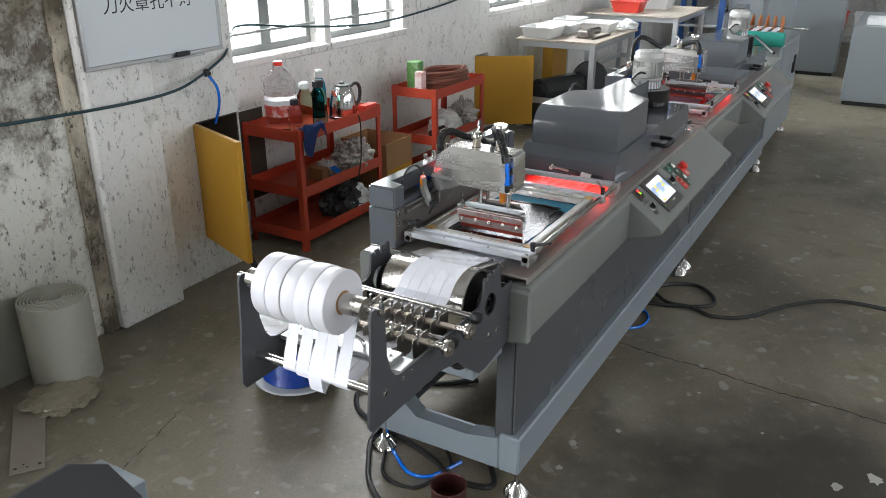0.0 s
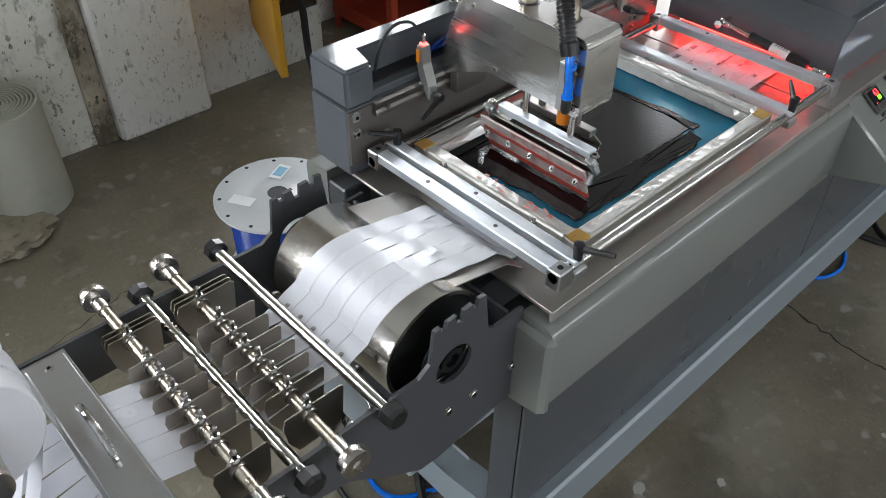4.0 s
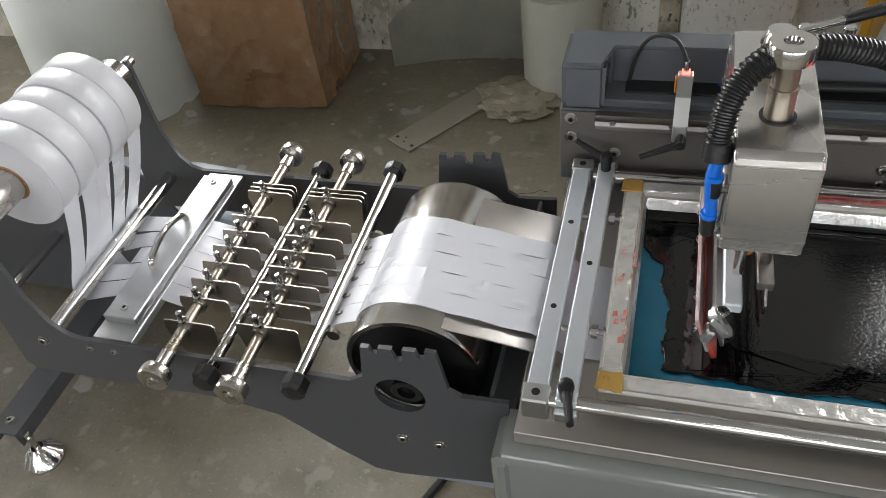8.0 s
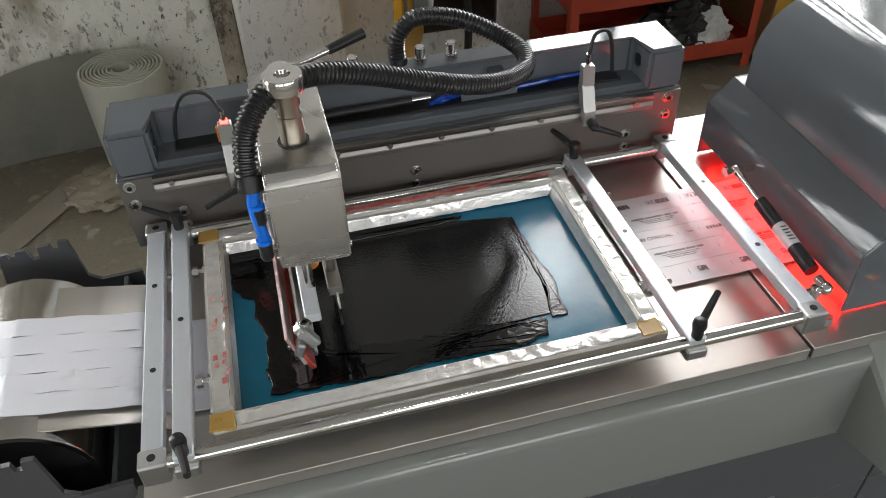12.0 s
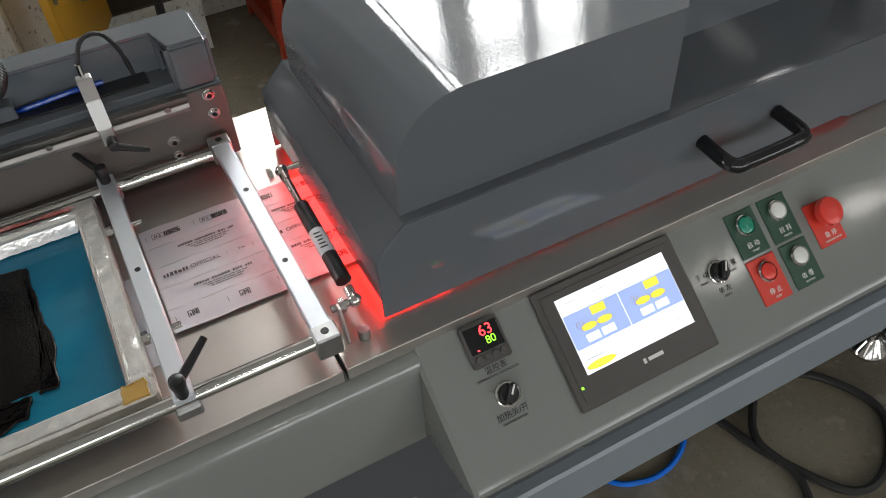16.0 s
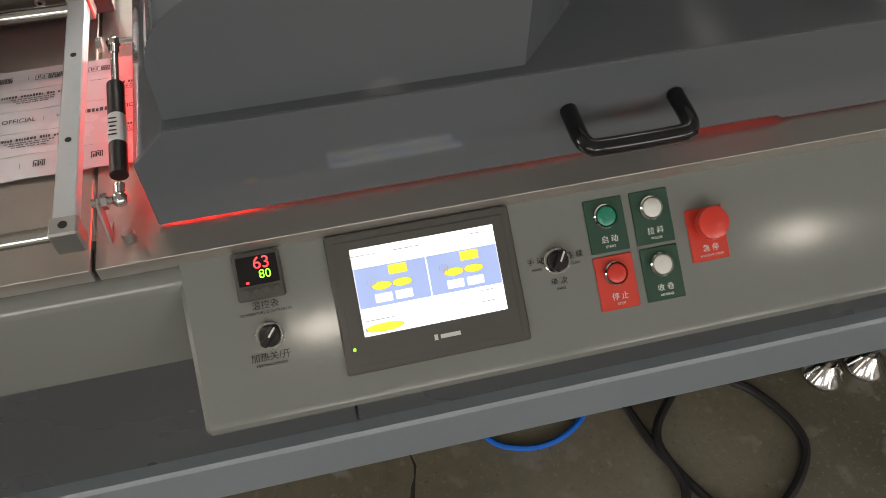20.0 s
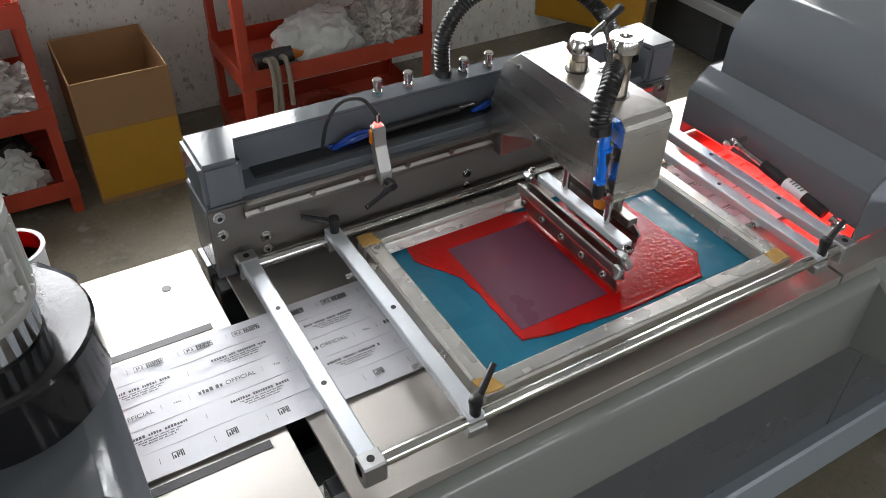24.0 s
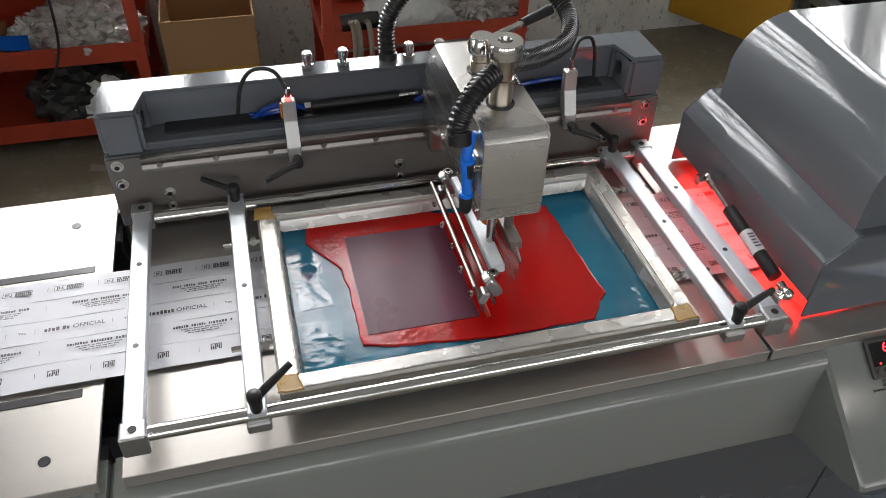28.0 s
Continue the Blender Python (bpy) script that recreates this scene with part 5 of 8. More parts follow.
for k in range(14):
    x, y, r = 0.074 + rnd.uniform(-0.008, 0.009), rnd.choice((0.11, 0.20)) + rnd.uniform(-0.03, 0.03), rnd.uniform(0.0012, 0.0032)
    pool("ink_smear", "dabs of red ink on the tape", [(x - r, y - 1.4 * r), (x + r, y - r), (x + 0.8 * r, y + 1.6 * r), (x - 0.7 * r, y + r)], SMEARRED, S1, 0.0004, 0.0012, 31 + k, 0.7930, 0.0005)
boxpart("stencil_window", TEALDEEP, S1, 0.150, 0.440, 0.115, 0.295, 0.7655, 0.7659, 0, "dark teal stencil window")
pool("ink_pool", "wet red ink spread over the stencil", [(L + 0.252, 0.086), (L + 0.290, 0.078), (L + 0.408, 0.064), (L + 0.541, 0.066), (L + 0.572, 0.106), (L + 0.566, 0.20), (L + 0.560, 0.296), (L + 0.42, 0.310), (L + 0.319, 0.331), (L + 0.240, 0.339), (L + 0.216, 0.328), (L + 0.209, 0.288), (L + 0.249, 0.224), (L + 0.252, 0.157)], REDINK, S2, 0.0022, 0.0022, 11, 0.7658, 0.0016, False)
FILMGLOSS = material("clear_film_on_teal", (0.012, 0.165, 0.270), 0.08, var=0.12, scale=14, fine=60, bump=0.08, rvar=0.04, spec=0.55)
for k, (fx, fy, lx, ly, turn) in enumerate(((0.205, 0.215, 0.040, 0.105, 4), (0.208, 0.098, 0.046, 0.080, -6), (0.245, 0.062, 0.075, 0.022, 3), (0.612, 0.115, 0.042, 0.110, 5), (0.606, 0.235, 0.036, 0.070, -4), (0.560, 0.054, 0.090, 0.018, -2))):
    bm = bmesh.new()
    m = pose(L + fx, fy, 0.7660, 0, 0, turn)
    nx, ny = max(4, int(lx / 0.003)), max(4, int(ly / 0.003))
    grid = [[bm.verts.new(m @ Vector((lx * (i / nx - 0.5), ly * (j / ny - 0.5), 0.0002 + 0.0006 * max(0, noise.noise((i * 0.40 + k * 9, j * 0.10, 0.3)) - 0.22) + 0.0006 * max(0, noise.noise((i * 0.12 + k * 5, j * 0.6, 4.3)) - 0.2)))) for j in range(ny + 1)] for i in range(nx + 1)]
    for i in range(nx):
        for j in range(ny):
            bm.faces.new((grid[i][j], grid[i + 1][j], grid[i + 1][j + 1], grid[i][j + 1]))
    part("film_piece", bm, FILMGLOSS, S2, "crinkled clear film over the mesh", sharp=1.2)
boxpart("stencil_window", VIOLET, S2, L + 0.262, L + 0.402, 0.102, 0.286, 0.7660, 0.7682, 0, "violet stencil window wiped of ink")


def loft(bm, rings, cap=True):
    """Joins rings of equally many points into a closed shell."""
    rs = [[bm.verts.new(p) for p in r] for r in rings]
    n = len(rs[0])
    for p, q in zip(rs, rs[1:]):
        for i in range(n):
            j = (i + 1) % n
            bm.faces.new((p[i], p[j], q[j], q[i]))
    if cap:
        bm.faces.new(rs[0][::-1])
        bm.faces.new(rs[-1])


def dryer_hood(x0):
    root = thing("dryer_hood", "glossy dark grey dryer hood with black handle", "dryer hood", (x0 + 1.35, 0.2, 0.742))
    yf, yb = 0.030, 0.400
    # lower shell: folded sheet with chamfered ends, open below
    zl = 0.768
    bm = bmesh.new()
    outer = [(x0 + 0.820, zl), (x0 + 0.820, 0.832), (x0 + 0.856, 0.868), (x0 + 1.815, 0.868), (x0 + 1.850, 0.832), (x0 + 1.850, zl)]
    inner = [(x0 + 1.847, zl), (x0 + 1.847, 0.831), (x0 + 1.814, 0.865), (x0 + 0.857, 0.865), (x0 + 0.823, 0.831), (x0 + 0.823, zl)]
    prism(bm, outer + inner, "y", yf + 0.003, yb - 0.003, 0.0006)
    part("lower_shell", bm, GREY, root, "glossy dark grey lower hood shell")
    for y in (yf, yb - 0.0032):
        bm = bmesh.new()
        prism(bm, [(px, 0.7400 if pz == zl else pz) for px, pz in outer] + [(x0 + 1.540, 0.7400), (x0 + 1.530, 0.7490), (x0 + 1.400, 0.7490), (x0 + 1.390, 0.7400)], "y", y, y + 0.0032, 0.0012)
        part("shell_side", bm, GREY, root, "glossy dark grey hood side")
    # upper body: rounded nose, flat top, narrowing to the rear duct
    zt, zb = 1.000, 0.866
    a = 0.858
    ya, yd = 0.046, 0.372
    rings = [(x0 + a + 0.085 - 0.085 * math.cos(radians(k)), ya, yd, zb + 0.052 + (zt - zb - 0.052) * math.sin(radians(k))) for k in range(4, 91, 6)]
    rings = [(x0 + a, ya, yd, zb + 0.030)] + rings + [(x0 + 1.214, ya, yd, zt), (x0 + 1.318, 0.162, 0.275, zt - 0.002), (x0 + 1.636, 0.168, 0.275, zt - 0.006)]
    bm = bmesh.new()
    loft(bm, [[(x, p, zb), (x, q, zb), (x, q, z), (x, p, z)] for x, p, q, z in rings])
    bm.edges.ensure_lookup_table()
    rim = [e for e in bm.edges if all(v.co.z > zb + 0.02 for v in e.verts) and abs(e.verts[0].co.x - e.verts[1].co.x) > 1e-4]
    bmesh.ops.bevel(bm, geom=rim, offset=0.003, segments=2, affect="EDGES", clamp_overlap=True)
    part("upper_shell", bm, GREY, root, "glossy dark grey upper hood with a rounded nose and a narrow duct to the blower")
    # hinge cover along the back
    bm = bmesh.new()
    box(bm, x0 + 1.00, x0 + 1.215, 0.374, 0.396, 0.868, 0.985, 0.004)
    part("hinge_cover", bm, GREY, root)
    # black handle
    bm = bmesh.new()
    xl, xr, z = x0 + 1.262, x0 + 1.383, 0.812
    tube(bm, spline([(xl, yf, z), (xl, yf - 0.040, z - 0.002), (xl + 0.004, yf - 0.051, z - 0.003), (xl + 0.016, yf - 0.056, z - 0.004), (xr - 0.016, yf - 0.056, z - 0.004), (xr - 0.004, yf - 0.051, z - 0.003), (xr, yf - 0.040, z - 0.002), (xr, yf, z)], 0.006), 0.0095, 14)
    part("handle", bm, GLOSSBLACK, root, "black bow handle")
    # gas spring at the nose
    lo, hi = Vector((x0 + 0.792, 0.040, 0.779)), Vector((x0 + 0.792, 0.258, 0.806))
    d = (hi - lo).normalized()
    bm = bmesh.new()
    cyl(bm, lo + d * 0.030, lo + d * 0.155, 0.0095, 16)
    g = part("gas_spring", bm, BLACKP, root, "black gas spring")
    cylpart("piston", CHROME, g, lo + d * 0.150, hi - d * 0.012, 0.0045, 12)
    bm = bmesh.new()
    cyl(bm, lo + d * 0.070, lo + d * 0.108, 0.0098, 16)
    part("label", bm, PAPER, g, "printed paper label")
    for k in range(5):
        bm = bmesh.new()
        c = lo + d * (0.076 + 0.0055 * k) + Vector((0, 0, 0.0101))
        rbox(bm, pose(c.x - 0.002, c.y, c.z), 0.009 - 0.001 * (k % 3), 0.0016, 0.0006)
        part("print_bar", bm, INKBAR, g)
    for c in (lo, hi):
        bm = bmesh.new()
        bmesh.ops.create_uvsphere(bm, u_segments=12, v_segments=8, radius=0.0085, matrix=Matrix.Translation(c))
        cyl(bm, c, c + Vector((-0.028 if c is lo else 0.026, 0, 0.0)), 0.0045, 10)
        cyl(bm, c - d * (-0.018 if c is lo else 0.018), c, 0.006, 12)
        cyl(bm, c + Vector((-0.012, 0, 0)), c + Vector((-0.018, 0, 0)), 0.0085, 6)
        part("ball_joint", bm, CHROME, g)
    bm = bmesh.new()
    prism(bm, [(0.018, 0.739), (0.046, 0.739), (0.046, 0.7415), (0.030, 0.744), (0.044, 0.772), (0.040, 0.785), (0.030, 0.786), (0.018, 0.748)], "x", x0 + 0.770, x0 + 0.773, 0.0004)
    cyl(bm, (x0 + 0.790, 0.020, 0.739), (x0 + 0.790, 0.020, 0.752), 0.007, 12)
    part("bracket", bm, ALU, root)
    # red infrared tubes inside
    for xx in (0.834, 0.866, 0.905):
        cylpart("heater_tube", HEATER, root, (x0 + xx, 0.05, 0.764), (x0 + xx, 0.37, 0.764), 0.005, 10, None, "glowing red infrared tube")
    for y in (0.20,):
        cylpart("heater_tube", HEATER, root, (x0 + 0.95, y, 0.775), (x0 + 1.72, y, 0.775), 0.005, 10, None, "glowing red infrared tube")
    # rear bracket with its ball screw
    bm = bmesh.new()
    box(bm, x0 + 1.852, x0 + 1.905, 0.018, 0.034, 0.739, 0.742, 0.0005)
    cyl(bm, (x0 + 1.862, 0.028, 0.772), (x0 + 1.905, 0.028, 0.776), 0.0045, 10)
    cyl(bm, (x0 + 1.872, 0.028, 0.772), (x0 + 1.882, 0.028, 0.773), 0.009, 6)
    cyl(bm, (x0 + 1.882, 0.022, 0.739), (x0 + 1.882, 0.022, 0.752), 0.008, 12)
    part("rear_bracket", bm, CHROME, root)
    return root


def blower(x0):
    cx, cy, z0 = x0 + 1.752, 0.210, 0.868
    root = thing("blower_motor", "silver ribbed blower motor on a black fan casing", "motor", (cx, cy, z0))
    bm = bmesh.new()
    lathe(bm, (cx, cy, z0), (0, 0, 1), [(0, 0.104), (0.003, 0.106), (0.068, 0.106), (0.072, 0.103), (0.072, 0.060)], 44)
    cas = part("fan_casing", bm, GLOSSBLACK, root, "gloss black fan casing")
    boxpart("casing_outlet", GLOSSBLACK, cas, x0 + 1.637, cx - 0.05, 0.185, 0.268, z0 + 0.004, z0 + 0.066, 0.002)
    bm = bmesh.new()
    lathe(bm, (cx, cy, z0 + 0.071), (0, 0, 1), [(0, 0.058), (0.004, 0.060), (0.032, 0.056), (0.034, 0.048)], 28)
    part("cage", bm, DARKSTEEL, root, "slotted cage")
    for k in range(26):
        a = 2 * math.pi * k / 26
        bm = bmesh.new()
        rbox(bm, pose(cx, cy, z0 + 0.090, 0, 0, math.degrees(a)) @ pose(0.0575, 0, 0), 0.006, 0.006, 0.030, 0.0006)
        part("cage_bar", bm, ZINC, root)
    bm = bmesh.new()
    lathe(bm, (cx, cy, z0 + 0.105), (0, 0, 1), [(0, 0.062), (0.008, 0.066), (0.016, 0.066), (0.018, 0.058), (0.088, 0.058), (0.090, 0.066), (0.104, 0.067), (0.108, 0.064), (0.122, 0.062), (0.130, 0.052), (0.132, 0)], 36)
    body = part("motor_body", bm, MOTOR, root, "silver painted motor body")
    for k in range(30):
        a = 2 * math.pi * k / 30
        if 6 <= k % 10 <= 6:
            continue
        bm = bmesh.new()
        rbox(bm, pose(cx, cy, z0 + 0.157, 0, 0, math.degrees(a)) @ pose(0.061, 0, 0), 0.012, 0.0028, 0.068, 0.0006)
        part("cooling_fin", bm, MOTOR, body)
    for k in range(6):
        a = 2 * math.pi * k / 6 + 0.4
        for z in (0.135, 0.165):
            bm = bmesh.new()
            rbox(bm, pose(cx, cy, z0 + z, 0, 0, math.degrees(a)) @ pose(0.066, 0, 0), 0.006, 0.013, 0.013, 0.002)
            part("boss", bm, MOTOR, body)
    for k in range(18):
        a, r = 2.4 * k, 0.008 + 0.0024 * k
        cylpart("vent_hole", BLACKP, body, (cx + r * math.cos(a), cy + r * math.sin(a), z0 + 0.2365), (cx + r * math.cos(a), cy + r * math.sin(a), z0 + 0.2378), 0.003, 8)
    bm = bmesh.new()
    box(bm, cx - 0.086, cx - 0.058, cy - 0.026, cy + 0.030, z0 + 0.125, z0 + 0.175, 0.006, 2)
    tb = part("terminal_box", bm, MOTOR, root, "silver terminal box")
    for yy in (-0.02, 0.01):
        bm = bmesh.new()
        lathe(bm, (cx - 0.086, cy + yy, z0 + 0.150), (-1, 0, 0), [(0, 0.009), (0.010, 0.009), (0.012, 0.006), (0.018, 0.006)], 12)
        part("gland", bm, MOTOR, tb)
    bm = bmesh.new()
    tube(bm, spline([(cx - 0.10, cy - 0.02, z0 + 0.150), (cx - 0.13, cy, z0 + 0.155), (cx - 0.16, cy + 0.03, z0 + 0.12), (cx - 0.155, cy + 0.09, z0 + 0.04), (cx - 0.13, cy + 0.15, z0 - 0.03)], 0.008), 0.004, 8)
    part("motor_cable", bm, RUBBER, root)
    return root


for x in (0.0, L):
    dryer_hood(x)
    blower(x)


def infeed():
    """The unwinder: two side plates, the shaft with ribbon rolls, guide combs and the drum."""
    root = thing("ribbon_unwinder", "grey side plates with ribbon shaft, guide combs and steel drum", "unwinder", (-0.36, 0.2, 0))
    outline = [(-0.714, 0.664), (-0.704, 0.648), (-0.42, 0.648), (-0.34, 0.630), (-0.275, 0.575), (-0.225, 0.538), (-0.19, 0.535), (-0.036, 0.556), (-0.036, 0.730), (-0.090, 0.728), (-0.104, 0.738), (-0.112, 0.802), (-0.124, 0.803), (-0.126, 0.790), (-0.133, 0.790), (-0.135, 0.801), (-0.150, 0.800), (-0.152, 0.782), (-0.160, 0.782), (-0.162, 0.799), (-0.178, 0.798), (-0.180, 0.788), (-0.187, 0.788), (-0.189, 0.797), (-0.199, 0.796), (-0.206, 0.742), (-0.225, 0.729), (-0.595, 0.731), (-0.612, 0.737), (-0.628, 0.756), (-0.642, 0.800), (-0.647, 0.915), (-0.650, 0.924), (-0.656, 0.924), (-0.659, 0.908), (-0.671, 0.906), (-0.675, 0.922), (-0.690, 0.922), (-0.694, 0.905), (-0.700, 0.800), (-0.710, 0.720)]
    for y in (0.027, 0.374):
        bm = bmesh.new()
        half = [(0.031 * math.sin(radians(a)), 0.031 * math.cos(radians(a))) for a in range(0, 181, 12)]
        top, low = (-0.165, 0.7988), (-0.165, 0.5384)
        prism(bm, [low] + outline[7:19] + [top] + [(-0.165 + u, 0.714 + v) for u, v in half], "y", y, y + 0.006)
        prism(bm, [top] + outline[19:] + outline[:7] + [low] + [(-0.165 - u, 0.714 + v) for u, v in reversed(half)], "y", y, y + 0.006)
        part("side_plate", bm, PLATE, root, "dark grey side plate")
    yo = 0.030
    # bearings of the drum, set back behind the round openings of the side plates
    # The bearings are coloured black to draw the shade inside the openings.
    for y, q in ((0.045, -1), (0.362, 1)):
        bm = bmesh.new()
        lathe(bm, (-0.160, y, 0.710), (0, q, 0), [(0, 0.0), (0, 0.019), (0.004, 0.019), (0.004, 0.016), (0.007, 0.016), (0.007, 0.019), (0.010, 0.019), (0.010, 0.011), (0.003, 0.010), (0.003, 0)], 24)
        part("bearing", bm, GLOSSBLACK, root, "bearing coloured black for the shade inside the opening")
        # Added black disc that hides the bright drum and darkens the opening.
        cylpart("hole_shade_disc", RUBBER, root, (-0.163, y - q * 0.004, 0.712), (-0.163, y - q * 0.001, 0.712), 0.040, 28)
    for x, z in ((-0.050, 0.622), (-0.127, 0.623), (-0.174, 0.625), (-0.655, 0.718)):
        screwhead("bolt", CHROME, root, (x, 0.027, z), (0, -1, 0), 0.0065)
    for x in (-0.585, -0.55):
        screwhead("screw", BOLT, root, (x, 0.027, 0.716), (0, -1, 0), 0.004)
    # drum
    bm = bmesh.new()
    lathe(bm, (-0.160, 0.068, 0.712), (0, 1, 0), [(0.012, 0.074), (0.0, 0.078), (0.0, 0.084), (0.003, 0.0855), (0.247, 0.0855), (0.250, 0.084), (0.250, 0.060)], 56)
    d = part("drum", bm, DRUM, root, "polished steel drum")
    bm = bmesh.new()
    lathe(bm, (-0.160, 0.079, 0.712), (0, 1, 0), [(0, 0.078), (0.002, 0.078), (0.002, 0)], 40)
    part("drum_face", bm, RUBBER, d)
    bm = bmesh.new()
    prism(bm, [(-0.160, 0.7955), (-0.02, 0.7670), (0.012, 0.7415), (0.012, 0.7395), (-0.021, 0.765), (-0.160, 0.7935)], "y", 0.076, 0.300)
    part("slide_plate", bm, STEEL, root, "bent steel slide plate")
    boxpart("inner_panel", PLATE, root, -0.060, -0.054, 0.036, 0.372, 0.570, 0.728, 0.001, "dark inner panel behind the drum")
    # rods and knobs
    for x, z in ((-0.458, 0.738), (-0.357, 0.733)):
        rod("comb_rod", root, (x, -0.010, z), (x, 0.405, z), 0.0075, BRONZE, 16)
        for y, q in ((0.022, -1), (0.388, 1)):
            bm = bmesh.new()
            lathe(bm, (x, y, z), (0, q, 0), [(0, 0.0095), (0.022, 0.0095), (0.024, 0.010), (0.026, 0.0185), (0.028, 0.0195), (0.040, 0.0195), (0.042, 0.0185), (0.042, 0.008), (0.038, 0.007), (0.038, 0)], 28)
            part("knurled_knob", bm, KNOBSTEEL, root, "knurled steel knob")
    for x, z, r in ((-0.404, 0.722, 0.0085), (-0.284, 0.733, 0.0090)):
        rod("guide_rod", root, (x, 0.020, z), (x, 0.392, z), r, CHROME, 18)
        for y, q in ((0.026, -1), (0.386, 1)):
            bm = bmesh.new()
            lathe(bm, (x, y, z), (0, q, 0), [(0, 0.009), (0.006, 0.009), (0.009, 0.014), (0.012, 0.0165), (0.026, 0.0165), (0.031, 0.013), (0.032, 0)], 8)
            part("star_knob", bm, BLACKP, root, "black star knob")
    rod("deflector_rod", root, (-0.659, 0.034, 0.713), (-0.659, 0.376, 0.713), 0.0105, CHROME, 18)
    # comb plates
    for rx, x0, x1, ys in ((-0.458, -0.488, -0.415, (0.064, 0.105, 0.137, 0.170, 0.201, 0.233, 0.264, 0.318, 0.327, 0.336)), (-0.357, -0.392, -0.305, (0.073, 0.112, 0.144, 0.174, 0.205, 0.234, 0.267, 0.318, 0.327, 0.336))):
        for k, y in enumerate(ys):
            bm = bmesh.new()
            prism(bm, [(x0, 0.735), (x0 + 0.004, 0.748), (x1 - 0.004, 0.748), (x1, 0.744), (x1 - 0.006, 0.690), (x1 - 0.014, 0.682), (x0 + 0.016, 0.682), (x0 + 0.004, 0.705)], "y", y, y + 0.0018)
            c = part("comb_plate", bm, COMB, root, "steel ribbon separator")
            if k < 8:
                bm = bmesh.new()
                lathe(bm, (rx, y + 0.001, 0.744), (0, 0, 1), [(0, 0.0055), (0.008, 0.006), (0.009, 0.0035), (0.015, 0.003), (0.016, 0.0042), (0.021, 0.0042), (0.022, 0)], 10)
                part("set_screw", bm, CHROME, c)
                cylpart("collar", DARKSTEEL, c, (rx, y - 0.006, 0.736), (rx, y + 0.008, 0.736), 0.0105, 14)
    # collars below the guide rod
    for y in (0.092, 0.122, 0.152, 0.182, 0.211, 0.241, 0.272):
        cylpart("spacer_disc", DARKSTEEL, root, (-0.270, y, 0.724), (-0.270, y + 0.005, 0.724), 0.0085, 14)
    # holding bar with its bow handle
    bm = bmesh.new()
    box(bm, -0.577, -0.529, 0.062, 0.352, 0.729, 0.742, 0.0015)
    bar = part("holding_bar", bm, ALU, root, "aluminium ribbon holding bar")
    bm = bmesh.new()
    tube(bm, spline([(-0.552, 0.150, 0.742), (-0.552, 0.158, 0.757), (-0.552, 0.200, 0.767), (-0.552, 0.242, 0.757), (-0.552, 0.250, 0.742)], 0.005), 0.0045, 10)
    part("bow_handle", bm, CHROME, bar, "chrome bow handle")
    for y in (0.078, 0.336):
        screwhead("screw", BOLT, bar, (-0.553, y, 0.742), (0, 0, 1), 0.0045)
    boxpart("support_plate", ALU, root, -0.582, -0.524, 0.036, 0.374, 0.716, 0.7285, 0.001)
    # drive box below the drum with its fan guard
    boxpart("drive_box", LOWBEAM, root, -0.235, -0.062, 0.038, 0.360, 0.515, 0.630, 0.003, "blue-grey drive box")
    bm = bmesh.new()
    for r in (0.009, 0.016, 0.023, 0.030, 0.037):
        tube(bm, [(-0.243 + 0.10 * r, 0.088 + r * math.cos(2 * math.pi * q / 28), 0.577 + r * math.sin(2 * math.pi * q / 28)) for q in range(29)], 0.0013, 6)
    for q in range(4):
        a = math.pi * (0.25 + 0.5 * q)
        cyl(bm, (-0.2425, 0.088 + 0.006 * math.cos(a), 0.577 + 0.006 * math.sin(a)), (-0.237, 0.088 + 0.048 * math.cos(a), 0.577 + 0.048 * math.sin(a)), 0.0014, 6)
    part("fan_guard", bm, CHROME, root, "round chrome fan guard")
    cylpart("fan_opening", BLACKP, root, (-0.235, 0.088, 0.577), (-0.2362, 0.088, 0.577), 0.038, 28)
    # shaft
    xs, zs = -0.664, 0.910
    rod("shaft", root, (xs, 0.020, zs), (xs, 0.400, zs), 0.0075, CHROME, 16)
    cylpart("shaft_core", KNOBSTEEL, root, (xs, 0.060, zs), (xs, 0.365, zs), 0.0225, 24)
    return root


infeed()
# ribbon rolls on the shaft
XS, ZS = -0.664, 0.910
for k, (y0, y1, r) in enumerate(((0.116, 0.1515, 0.0690), (0.1520, 0.1900, 0.0705), (0.1905, 0.2272, 0.0680), (0.2277, 0.2655, 0.0708), (0.2662, 0.3040, 0.0700))):
    bm = bmesh.new()
    lathe(bm, (XS, y0, ZS), (0, 1, 0), [(0, 0.0263), (0, r - 0.0015), (0.0008, r - 0.0004), (0.0015, r), (y1 - y0 - 0.0015, r), (y1 - y0 - 0.0008, r - 0.0004), (y1 - y0, r - 0.0015), (y1 - y0, 0.0263)], 56)
    rr = thing("ribbon_roll", "roll of white satin ribbon on the shaft", "ribbon roll", (XS, (y0 + y1) / 2, ZS), "rolls of white ribbon on the shaft")
    part("wound_ribbon", bm, ROLL, rr)
    bm = bmesh.new()
    lathe(bm, (XS, y0 - 0.0002, ZS), (0, 1, 0), [(0, 0.0226), (0, 0.0258), (0.001, 0.0262), (y1 - y0 - 0.0006, 0.0262), (y1 - y0 + 0.0004, 0.0258), (y1 - y0 + 0.0004, 0.0226)], 32)
    part("core", bm, CARD, rr, "brown cardboard core")


